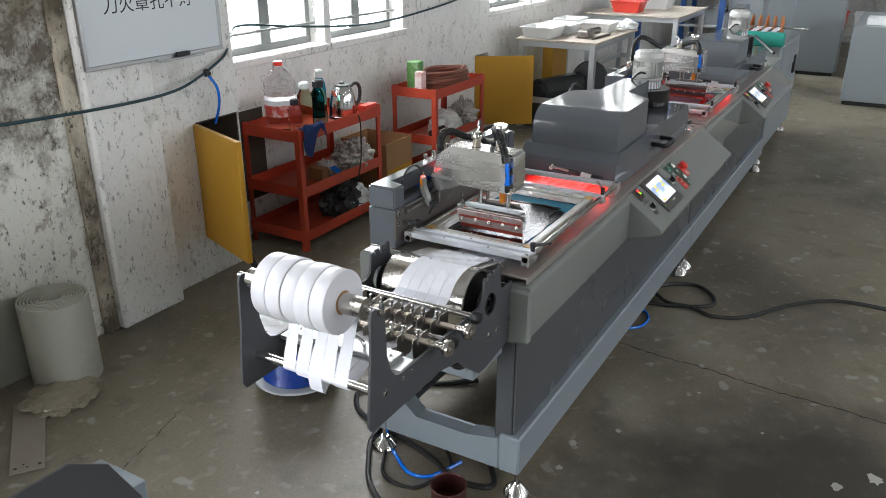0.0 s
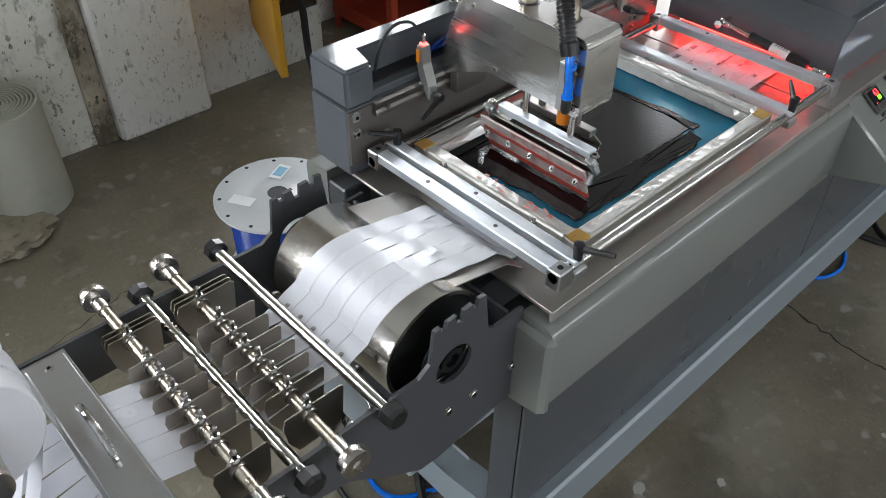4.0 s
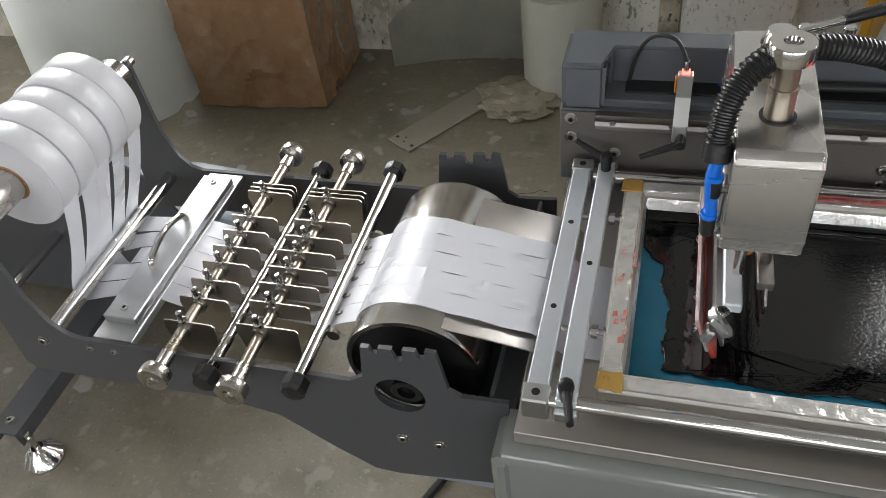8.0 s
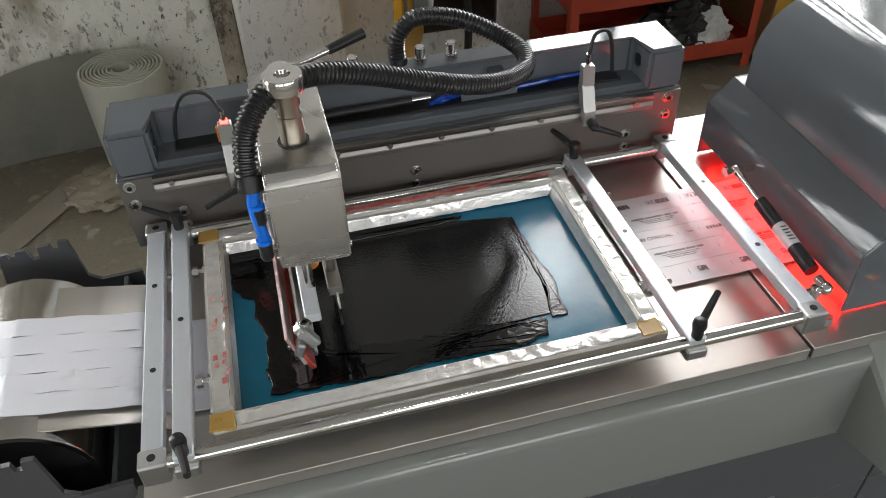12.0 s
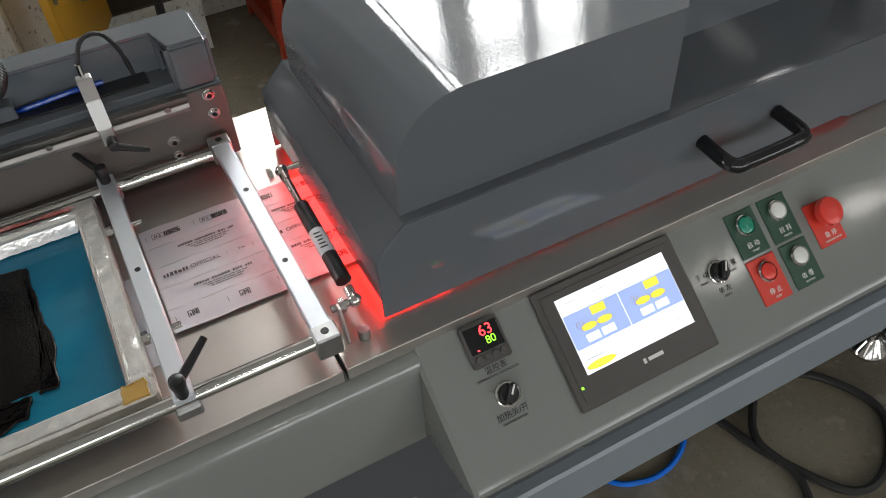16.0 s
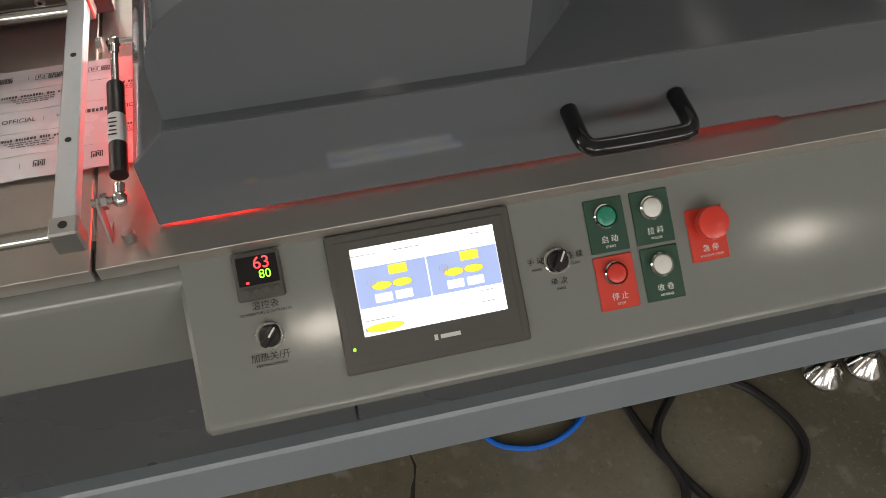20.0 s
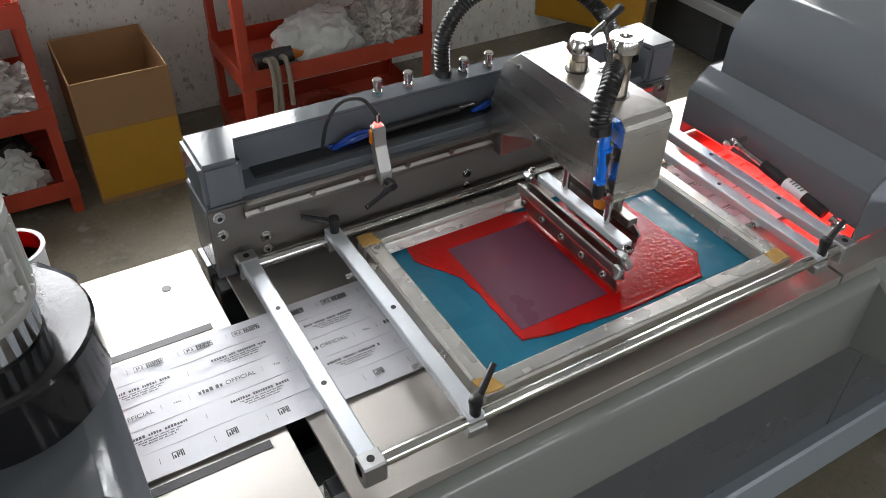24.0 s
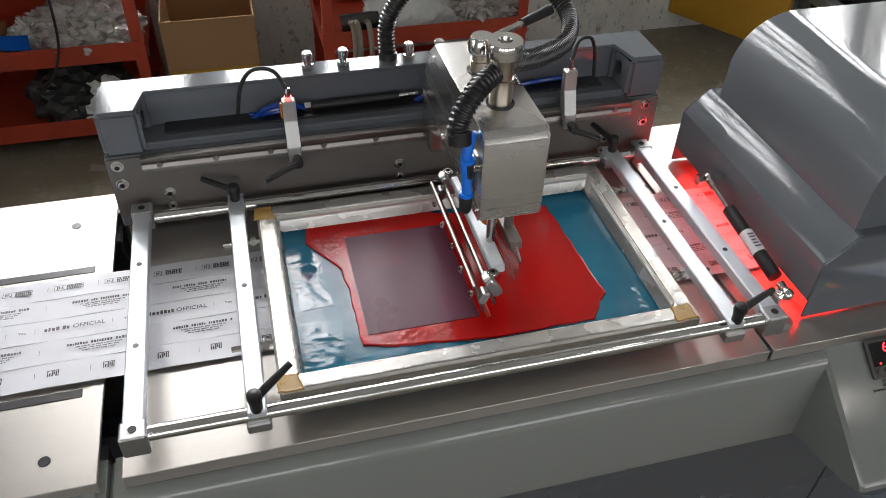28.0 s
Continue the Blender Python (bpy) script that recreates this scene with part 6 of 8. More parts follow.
def ribbon_path(k):
    """One of five ribbons, from its roll round the deflector, through the combs and over the drum."""
    yr = (0.134, 0.171, 0.209, 0.2465, 0.285)[k]
    yb, yc, yd = 0.128 + 0.0315 * k, 0.121 + 0.0318 * k, 0.110 + 0.0295 * k
    w, wb, wd = 0.0187, 0.0155, 0.0146
    rows = []

    def put(x, z, y, tilt=0.0, ww=w):
        c, s = math.cos(tilt), math.sin(tilt)
        rows.append((Vector((x, y - ww * c, z - ww * s)), Vector((x, y + ww * c, z + ww * s))))

    put(XS + 0.0640, ZS + 0.012, yr)
    sway, turn = 0.004 * math.sin(k * 2.0), radians((14, -20, 8, 24, -12)[k])
    for i in range(1, 8):
        f = i / 8
        bow = math.sin(math.pi * f)
        put(XS + 0.0705 - 0.0775 * f + 0.006 * bow, ZS + 0.005 - 0.197 * f, yr + (yb - yr) * 0.4 * f + sway * bow, turn * bow * 0.3, w * (1 - 0.22 * bow))
    slack = (0.002, 0.0, 0.034, 0.006, 0.0)[k]
    for a in (-180, -150, -120, -90):
        put(-0.659 + 0.0118 * math.cos(radians(a)), 0.713 + 0.0118 * math.sin(radians(a)) - slack * math.sin(radians(min(180 + a, 90))), yr + (yb - yr) * 0.4, 0, w * 0.94)
    put(-0.62, 0.712, yr + (yb - yr) * 0.6, 0, wb)
    put(-0.575, 0.7285, yb, 0, wb)
    put(-0.53, 0.7285, yb, 0, wb)
    put(-0.49, 0.726, yc, 0, wb)
    tw = radians(-34)
    put(-0.46, 0.722, yc, tw * 0.4, wd)
    put(-0.415, 0.716, yc, tw, wd)
    put(-0.395, 0.713, yc, tw * 0.8, wd)
    put(-0.36, 0.714, yc + 0.002, tw * 0.9, wd)
    put(-0.315, 0.718, yc, tw * 0.5, wd)
    put(-0.284, 0.7225, yc, 0, wd + 0.0009)
    put(-0.262, 0.735, yc, 0, wd + 0.0009)
    for a in range(160, 89, -5):
        put(-0.160 + 0.0870 * math.cos(radians(a)), 0.712 + 0.0870 * math.sin(radians(a)), yd + (0.0115 + 0.0024 * k) * (a - 90) / 70, 0, wd + 0.0009 * (a - 90) / 70)
    for i in range(1, 36):
        put(-0.16 + 0.004 * i, 0.8004 - 0.0008 * i + 0.0008 * math.sin(i * 0.42 + k * 1.7), yd, 0.015 * math.sin(i * 0.26 + k), wd)
    put(0.014, 0.7435, yd, 0, wd)
    for i in range(12):
        put(0.05 + 0.05 * i, 0.7412 + 0.0006 * math.sin(i * 1.9 + k), yd, 0, wd)
    return rows


# small folds where the ribbon rides up on the slide: place, half lengths, height
FOLDS = ((-0.094, 0.140, 0.008, 0.004, 0.0035), (-0.088, 0.150, 0.003, 0.007, 0.0025), (-0.051, 0.200, 0.012, 0.006, 0.0022), (-0.039, 0.133, 0.008, 0.003, 0.0035), (-0.026, 0.113, 0.004, 0.006, 0.0045), (-0.022, 0.146, 0.003, 0.007, 0.0030), (-0.105, 0.128, 0.003, 0.004, 0.0020))


def folds(x, y):
    z = 0.0
    for fx, fy, a, b, h in FOLDS:
        q = ((x - fx) / a) ** 2 + ((y - fy) / b) ** 2
        if q < 6:
            z += h * math.exp(-q) * (1 + 0.5 * math.sin((x + y) * 900))
    return z


for k in range(5):
    bm = bmesh.new()
    strip(bm, ribbon_path(k), 0.0005, 9, folds)
    rb = solid("ribbon", "white satin ribbon running from its roll over the drum", "ribbon", bm, RIBBON, "white ribbons through the machine")


FAINTPRINT = material("grey_black_print", (0.07, 0.07, 0.075), 0.5, var=0.15, scale=30, fine=200, bump=0.0)


def words(bm, x, y, length, h, z, rnd, gap=0.35):
    """A line of unreadable print: short bars with word gaps."""
    end, left = x + length, rnd.randint(3, 8)
    while x < end:
        w = min(rnd.uniform(0.35, 0.7) * h, end - x)
        top = h * (1.0 if rnd.random() < 0.7 else 0.8)
        vs = [bm.verts.new(p) for p in ((x, y, z), (x + w, y, z), (x + w, y + top, z), (x, y + top, z))]
        bm.faces.new(vs)
        left -= 1
        x += w + (0.22 * h if left else 0.6 * h + gap * h)
        left = left or rnd.randint(3, 8)


def slab(bm, x, y, w, h, z):
    bm.faces.new([bm.verts.new(p) for p in ((x, y, z), (x + w, y, z), (x + w, y + h, z), (x, y + h, z))])


def print_rows(bm, k, xa, xb, yc, z, seed):
    """The printed pattern of one ribbon: boxed marks on the outer ones, text on the inner ones. Returns where the large words stand."""
    rnd = random.Random(seed)
    at = []
    step = 0.062 if k in (0, 4) else 0.1235
    x = xa
    while x < xb - 0.4 * step:
        room = min(1.0, (xb - x) / step)
        if k == 0:
            if room > 0.5:
                for a, b, w, h in ((0, 0, 0.0012, 0.010), (0, 0.0088, 0.013, 0.0012), (0.0118, 0, 0.0012, 0.010), (0.0022, 0.0006, 0.0018, 0.005), (0.0050, 0.0006, 0.0018, 0.0078), (0.0072, 0.003, 0.0016, 0.0048), (0.0094, 0.0006, 0.0018, 0.0078)):
                    slab(bm, x + 0.016 + a, yc - 0.004 + b, w, h, z)
            slab(bm, x + 0.002, yc - 0.004, 0.0005, 0.009, z)
        elif k == 4:
            for a, b, w, h in ((0, 0, 0.014, 0.0006), (0, 0.0084, 0.014, 0.0006), (0, 0, 0.0005, 0.009), (0.003, 0.002, 0.0016, 0.005), (0.0055, 0.0032, 0.0014, 0.0038), (0.008, 0.002, 0.0030, 0.0012), (0.0095, 0.0036, 0.0014, 0.0034), (0.0150, 0, 0.021, 0.0010), (0.0150, 0.0042, 0.021, 0.0010), (0.0150, 0.0080, 0.021, 0.0010)):
                slab(bm, x + 0.010 + a, yc - 0.005 + b, w, h, z)
            for j in range(2):
                words(bm, x + 0.0252, yc - 0.0040 + 0.0041 * j, 0.0205, 0.0032, z, rnd, 0.0)
            slab(bm, x + 0.002, yc - 0.004, 0.0004, 0.008, z)
        elif k == 2:
            words(bm, x + 0.006, yc - 0.003, 0.030, 0.0062, z, rnd, 0.0)
            slab(bm, x + 0.0855, yc - 0.004, 0.0004, 0.008, z)
            slab(bm, x + 0.1185, yc - 0.004, 0.0004, 0.008, z)
            at.append(x)
        else:
            words(bm, x + 0.010, yc + 0.0035, 0.072 * room, 0.0042, z, rnd)
            for j in range(3):
                words(bm, x + 0.020 + 0.004 * j, yc - 0.0005 - 0.0034 * j, (0.054 - 0.008 * j) * room, 0.0019, z, rnd)
            slab(bm, x + 0.1025, yc - 0.004, 0.0004, 0.008, z)
        x += step
    return at


# the printed stretches before and after the drying tunnels
for base, xa, xb in ((0.60, 0.605, 0.860), (1.80, 1.80, 2.27), (2.62, 2.60, 2.95), (L + 1.80, L + 1.80, L + 2.3)):
    for k in range(5):
        yd = 0.1465 + 0.0370 * k
        bm = bmesh.new()
        w = 0.0184
        strip(bm, [(Vector((xa + (xb - xa) * i / 10, yd - w, 0.7428 + 0.0008 * math.sin(i * 2.3 + k * 1.3) + 0.0004 * k)), Vector((xa + (xb - xa) * i / 10, yd + w, 0.7428 + 0.0008 * math.sin(i * 2.3 + k * 1.3 + 0.4) + 0.0004 * k))) for i in range(11)], 0.0004)
        rb = solid("printed_ribbon", "white satin ribbon printed with rows of small black text", "ribbon", bm, RIBBON, "printed ribbons on the table")
        bm = bmesh.new()
        zt = 0.7444 + 0.0004 * k
        big = print_rows(bm, k, xa + 0.004 + (0.025 if k % 2 else 0.0), xb, yd, zt, int(base * 100) + k)
        tagged(part("print", bm, FAINTPRINT, rb, "black printing too small to read"), kind="stuff")
        for x in big:
            if x + 0.078 < xb:
                lettering("printed_word", "OFFICIAL", FAINTPRINT, rb, pose(x + 0.058, yd, zt), 0.0092, 0.0001)
            if x + 0.112 < xb:
                lettering("printed_word", "You", FAINTPRINT, rb, pose(x + 0.104, yd, zt), 0.0055, 0.0001)


def tool_cart(x0, x1, y0, y1, h):
    root = thing("tool_cart", "scuffed red steel tool cart with three shelves", "cart", ((x0 + x1) / 2, (y0 + y1) / 2, 0), "red tool carts along the wall")
    t = 0.032
    for x in (x0, x1 - t):
        for y in (y0, y1 - t):
            bm = bmesh.new()
            lft, frt = x == x0, y == y0
            xs, ys = (x, x + t) if lft else (x + t, x), (y, y + t) if frt else (y + t, y)
            sx, sy = (0.004 if lft else -0.004), (0.004 if frt else -0.004)
            prism(bm, [(xs[0], ys[0]), (xs[1], ys[0]), (xs[1], ys[0] + sy), (xs[0] + sx, ys[0] + sy), (xs[0] + sx, ys[1]), (xs[0], ys[1])], "z", 0, h)
            part("leg", bm, REDPAINT, root)
    for z in (0.062, 0.305, h - 0.062):
        boxpart("shelf", REDPAINT, root, x0 + 0.004, x1 - 0.004, y0 + 0.004, y1 - 0.004, z, z + 0.004)
        for a, b, c, d in ((x0 - 0.002, x1 + 0.002, y0 - 0.003, y0 - 0.0005), (x0 - 0.002, x1 + 0.002, y1 + 0.0005, y1 + 0.003), (x0 - 0.003, x0 - 0.0005, y0, y1), (x1 + 0.0005, x1 + 0.003, y0, y1)):
            boxpart("shelf_rim", REDPAINT, root, a, b, c, d, z - 0.004, z + 0.056, 0.0006)
    return root


tool_cart(1.20, 1.93, 1.80, 2.18, 0.665)
tool_cart(2.465, 3.13, 1.74, 2.07, 0.665)


def hinged_door(hinge, free, z0, z1, label):
    a, b = Vector((*hinge, 0)), Vector((*free, 0))
    d = (b - a).normalized()
    nn = Vector((-d.y, d.x, 0))
    t = 0.026
    root = thing("cupboard_door", label, "door", (a.x, a.y, z0))
    bm = bmesh.new()
    q = [a, b, b + nn * t, a + nn * t]
    prism(bm, [(p.x, p.y) for p in q], "z", z0, z1, 0.003)
    part("door_leaf", bm, YELLOW, root, "ochre painted leaf")
    for z in (z0 + 0.09, z1 - 0.09):
        cylpart("hinge", DARKSTEEL, root, a + nn * t + Vector((0, 0, z - 0.03)) - Vector((0, 0, a.z)), a + nn * t + Vector((0, 0, z + 0.03)) - Vector((0, 0, a.z)), 0.007, 10)
    knob = b - d * 0.03 + nn * (t + 0.004) + Vector((0, 0, (z0 + z1) / 2))
    bm = bmesh.new()
    rbox(bm, Matrix.Translation(knob), 0.012, 0.012, 0.05, 0.002)
    part("latch", bm, DARKSTEEL, root)
    return root


hinged_door((0.716, 2.016), (0.566, 1.605), 0.212, 0.772, "ochre painted cupboard door standing open")
hinged_door((3.955, 2.245), (4.205, 1.835), 0.075, 0.635, "ochre painted cupboard door standing open")

# whiteboard
wb = thing("whiteboard", "aluminium framed whiteboard with handwriting and a taped paper", "whiteboard", (0.48, 1.90, 1.1))
boxpart("panel", BOARD, wb, 0.135, 0.820, 1.892, 1.902, 1.125, 1.60, 0, "white enamel panel")
for a, b, c, d in ((0.120, 0.835, 1.108, 1.126), (0.120, 0.835, 1.599, 1.617), (0.120, 0.136, 1.1255, 1.5995), (0.819, 0.835, 1.1255, 1.5995)):
    boxpart("frame", ALU, wb, a, b, 1.886, 1.908, c, d, 0.003)
boxpart("pen_tray", ALU, wb, 0.45, 0.70, 1.862, 1.888, 1.102, 1.112, 0.002)
boxpart("eraser", BLACKP, wb, 0.55, 0.62, 1.864, 1.884, 1.1125, 1.130, 0.003)
lettering("handwriting", "刀火罩孔不对", INKBAR, wb, pose(0.46, 1.8915, 1.338, 90, 0, 0), 0.075)
boxpart("taped_paper", PAPER, wb, 0.59, 0.79, 1.889, 1.8905, 1.33, 1.50, 0)


# ---- loose things ----
def crumple(bm, centre, size, seed, sub=3, rough=0.35, flat=True, freq=6.0):
    """A crumpled bag: an uneven, creased lump that sits on its support."""
    tmp = bmesh.new()
    bmesh.ops.create_icosphere(tmp, subdivisions=sub, radius=1.0)
    for v in tmp.verts:
        d = v.co.normalized()
        k = 1 + rough * (abs(noise.noise(d * freq * 0.5 + Vector((seed, 0, 0)))) * 1.6 + noise.noise(d * freq * 1.3 + Vector((0, seed, 0))) * 0.6 - 0.3)
        v.co = Vector((d.x * size[0] * k, d.y * size[1] * k, d.z * size[2] * k))
        if flat and v.co.z < -size[2] * 0.55:
            v.co.z = -size[2] * 0.55
    low = min(v.co.z for v in tmp.verts)
    tmp.transform(Matrix.Translation(Vector(centre) - Vector((0, 0, low))))
    merge(bm, tmp)


def bag(name, label, centre, size, mat, seed, cat="bag", sub=4, rough=0.4, freq=7.0):
    bm = bmesh.new()
    crumple(bm, centre, size, seed, sub, rough, True, freq)
    return tagged(part(name, bm, mat, None, "", 0.35), label, cat)


def open_carton(x0, x1, y0, y1, h, label, flaps=True, band=None):
    root = thing("cardboard_box", label, "box", ((x0 + x1) / 2, (y0 + y1) / 2, 0))
    t = 0.005
    boxpart("bottom", CARD, root, x0, x1, y0, y1, 0, t)
    for a, b, c, d in ((x0, x1, y0, y0 + t), (x0, x1, y1 - t, y1), (x0, x0 + t, y0 + t, y1 - t), (x1 - t, x1, y0 + t, y1 - t)):
        boxpart("side", CARD, root, a, b, c, d, t, h, 0.001)
    if flaps:
        fl = (y1 - y0) * 0.42
        bm = bmesh.new()
        prism(bm, [(y1 - t, h), (y1 - t + 0.05, h + fl * 0.9), (y1 + 0.05, h + fl * 0.9), (y1, h)], "x", x0 + 0.01, x1 - 0.01)
        part("flap", bm, CARDIN, root)
        bm = bmesh.new()
        prism(bm, [(x1 - t, h), (x1 + 0.07, h + 0.06), (x1 + 0.072, h + 0.055), (x1, h - 0.003)], "y", y0 + 0.01, y1 - 0.01)
        part("flap", bm, CARDIN, root)
    if band:
        boxpart("printed_band", band, root, x0 + 0.004, x1 - 0.004, y0 - 0.0022, y0 - 0.0006, 0.02, h * 0.60, 0, "ochre printed band")
    return root


open_carton(1.985, 2.265, 1.800, 2.138, 0.412, "open brown cardboard box with an ochre printed band", False, YELLOW)

# wrapped carton and foam by the stained wall
wc = thing("wrapped_carton", "brown carton wrapped in crinkled clear film", "box", (-1.22, 1.75, 0))
bm = bmesh.new()
prism(bm, [(-1.44, 1.575), (-1.02, 1.60), (-1.03, 1.95), (-1.45, 1.94)], "z", 0.012, 0.55, 0.01)
part("carton", bm, CARD, wc, "brown carton")
FILMWRAP = material("crinkled_film_over_card", (0.30, 0.165, 0.080), 0.20, var=0.2, scale=5, fine=34, bump=1.0, coat=0.9, stain=0.25, stain_scale=9, dark=(0.52, 0.40, 0.28))
def crinkled(bm, corners, z0, z1, seed, step=0.016, amp=0.016):
    """A closed upright shell of loose film round a box: ridged creases over its four sides and top."""
    n = len(corners)
    path = []
    for k in range(n):
        a, b = Vector(corners[k]), Vector(corners[(k + 1) % n])
        m = max(2, int((b - a).length / step))
        path += [(a + (b - a) * (q / m)) for q in range(m)]
    c = sum(path, Vector((0, 0))) / len(path)
    rows = max(4, int((z1 - z0) / step))
    rings = []
    for r in range(rows + 1):
        v = r / rows
        z = z0 + (z1 - z0) * v
        ring = []
        for p in path:
            q = 1 - abs(noise.noise((p.x * 9 + seed, p.y * 9, z * 7))) * 2
            q2 = 1 - abs(noise.noise((p.x * 30 + z * 22, p.y * 30 + seed, z * 34 - p.x * 12))) * 2
            d = (p - c).normalized() * (amp * max(0, q) ** 3 * 2 + amp * 0.6 * q2 + 0.03 * max(0, 0.18 - v))
            ring.append(bm.verts.new((p.x + d.x, p.y + d.y, z)))
        rings.append(ring)
    for lo, hi in zip(rings, rings[1:]):
        for i in range(len(path)):
            k = (i + 1) % len(path)
            bm.faces.new((lo[i], lo[k], hi[k], hi[i]))
    top = bm.verts.new((c.x, c.y, z1 + 0.02))
    for i in range(len(path)):
        bm.faces.new((rings[-1][i], rings[-1][(i + 1) % len(path)], top))


bm = bmesh.new()
crinkled(bm, [(-1.455, 1.565), (-1.005, 1.59), (-1.015, 1.955), (-1.46, 1.95)], 0.006, 0.57, 3, 0.012, 0.0045)
part("film", bm, FILMWRAP, wc, "crinkled clear wrapping film", 0.3)
fm = bmesh.new()
rows = []
for r in range(15):
    v = r / 14
    ring = []
    for k in range(48):
        a = 2 * math.pi * k / 48
        rr = 0.285 - 0.075 * v + 0.006 * noise.noise((3 * math.cos(a), 3 * math.sin(a), v * 3))
        low = 0.004 + 0.05 * max(0.0, noise.noise((5 * math.cos(a), 5 * math.sin(a), 4.0))) * (1 - v) ** 3
        ring.append(fm.verts.new((-1.80 - 0.06 * v + rr * math.cos(a), 1.62 + 0.05 * v + rr * math.sin(a), low + 0.95 * v)))
    rows.append(ring)
for p, q in zip(rows, rows[1:]):
    for k in range(48):
        fm.faces.new((p[k], p[(k + 1) % 48], q[(k + 1) % 48], q[k]))
bmesh.ops.solidify(fm, geom=fm.faces[:], thickness=0.012)
solid("foam_sheet_roll", "tall roll of white foam sheet with a torn lower edge", "foam roll", fm, FOAM)
# standing roll of grey-green foam with its loose end
fr = thing("foam_roll", "standing roll of pale foam sheet with a loose end", "foam roll", (-0.265, 1.815, 0))
bm = bmesh.new()
prof = [(0.0, 0.0), (0.0, 0.127), (0.330, 0.127), (0.336, 0.1245)]
for k in range(8):
    r = 0.122 - 0.011 * k
    prof += [(0.3365, r), (0.337, r - 0.004), (0.330, r - 0.0055), (0.322, r - 0.007), (0.330, r - 0.0085)]
prof += [(0.336, 0.028), (0.20, 0.026), (0.20, 0.0)]
lathe(bm, (-0.240, 1.815, 0.002), (0, 0, 1), prof, 40)
for v in bm.verts:
    v.co.x += 0.006 * noise.noise((v.co.x * 9, v.co.y * 9, v.co.z * 5))
    v.co.y += 0.006 * noise.noise((v.co.x * 9, v.co.y * 9, v.co.z * 5 + 9))
sheet = bmesh.new()
pts = [(-0.30, 1.936), (-0.36, 1.945), (-0.42, 1.948), (-0.50, 1.945), (-0.60, 1.935), (-0.68, 1.92), (-0.74, 1.90), (-0.80, 1.88), (-0.845, 1.86)]
hs = [0.336, 0.34, 0.338, 0.33, 0.31, 0.28, 0.25, 0.21, 0.165]
lo = [sheet.verts.new((x, y, 0.002)) for x, y in pts]
hi = [sheet.verts.new((x, y, h)) for (x, y), h in zip(pts, hs)]
for i in range(len(pts) - 1):
    sheet.faces.new((lo[i], lo[i + 1], hi[i + 1], hi[i]))
bmesh.ops.solidify(sheet, geom=sheet.faces[:], thickness=0.005)
FOAMG = material("pale_grey_foam", (0.44, 0.44, 0.37), 0.65, var=0.1, scale=4, fine=60, bump=0.12, stain=0.3, stain_scale=5, dark=(0.22, 0.22, 0.18))
part("rolled_sheet", bm, FOAMG, fr)
part("loose_end", sheet, FOAMG, fr, "loose end of the foam sheet")
bag("plastic_bag", "crumpled clear plastic bag on the floor", (-0.365, 1.690, 0), (0.125, 0.120, 0.030), FILMBAG, 4, "bag", 4, 0.28, 4.0)
# drilled plate lying on the floor
a, b = Vector((-0.690, 1.410, 0)), Vector((-0.442, 1.762, 0))
d = (b - a).normalized()
m = Matrix.Translation((a + b) / 2 + Vector((0, 0, 0.005))) @ Matrix.Rotation(math.atan2(d.y, d.x), 4, "Z")
fp = thing("drilled_plate", "dusty grey steel plate with drilled holes, lying on the floor", "steel plate", ((a + b) / 2).to_tuple())
DUSTY = material("dusty_plate", (0.30, 0.265, 0.215), 0.6, 0.1, var=0.12, scale=8, fine=120, bump=0.08, stain=0.3)
bm = bmesh.new()
rbox(bm, m, (b - a).length + 0.01, 0.105, 0.005, 0.001)
part("plate", bm, DUSTY, fp)
for e in (-1, 1):
    for x, y, r in ((0.195, 0.036, 0.006), (0.195, -0.036, 0.006), (0.198, 0.0, 0.0035), (0.180, 0.012, 0.0035)):
        bm = bmesh.new()
        p = m @ Vector((e * x, y, 0.0026))
        cyl(bm, p, p + Vector((0, 0, 0.0006)), r, 12)
        part("hole", bm, BLACKP, fp)

# the neighbouring machine at the edge of the view
nm = thing("neighbour_machine", "dark grey machine end with gear motor and chrome rail", "machine", (-1.2, 0.55, 0))
bm = bmesh.new()
prism(bm, [(-2.2, 0.10), (-1.02, 0.10), (-0.94, 0.22), (-0.86, 0.36), (-0.93, 0.50), (-1.02, 0.56), (-2.2, 0.60)], "y", 0.60, 0.607, 0.001)
part("side_plate", bm, PLATE, nm)
bm = bmesh.new()
prism(bm, [(-2.2, 0.05), (-0.93, 0.05), (-0.80, 0.20), (-0.80, 0.345), (-0.96, 0.36), (-2.2, 0.36)], "y", 0.66, 0.83, 0.004)
part("cover", bm, LOWBEAM, nm)
bm = bmesh.new()
lathe(bm, (-1.42, 0.62, 0.62), (0, 0.3, 1), [(0, 0.11), (0.10, 0.11), (0.105, 0.085), (0.20, 0.085), (0.205, 0.10), (0.25, 0.10), (0.27, 0.05), (0.27, 0)], 8)
part("gear_motor", bm, LOWBEAM, nm)
rod("rail", nm, (-1.253, -0.6, 0.30), (-1.250, 0.62, 0.30), 0.013, CHROME, 18)
for x in (-2.1, -1.1):
    foot(nm, x, 0.74, 0.06)
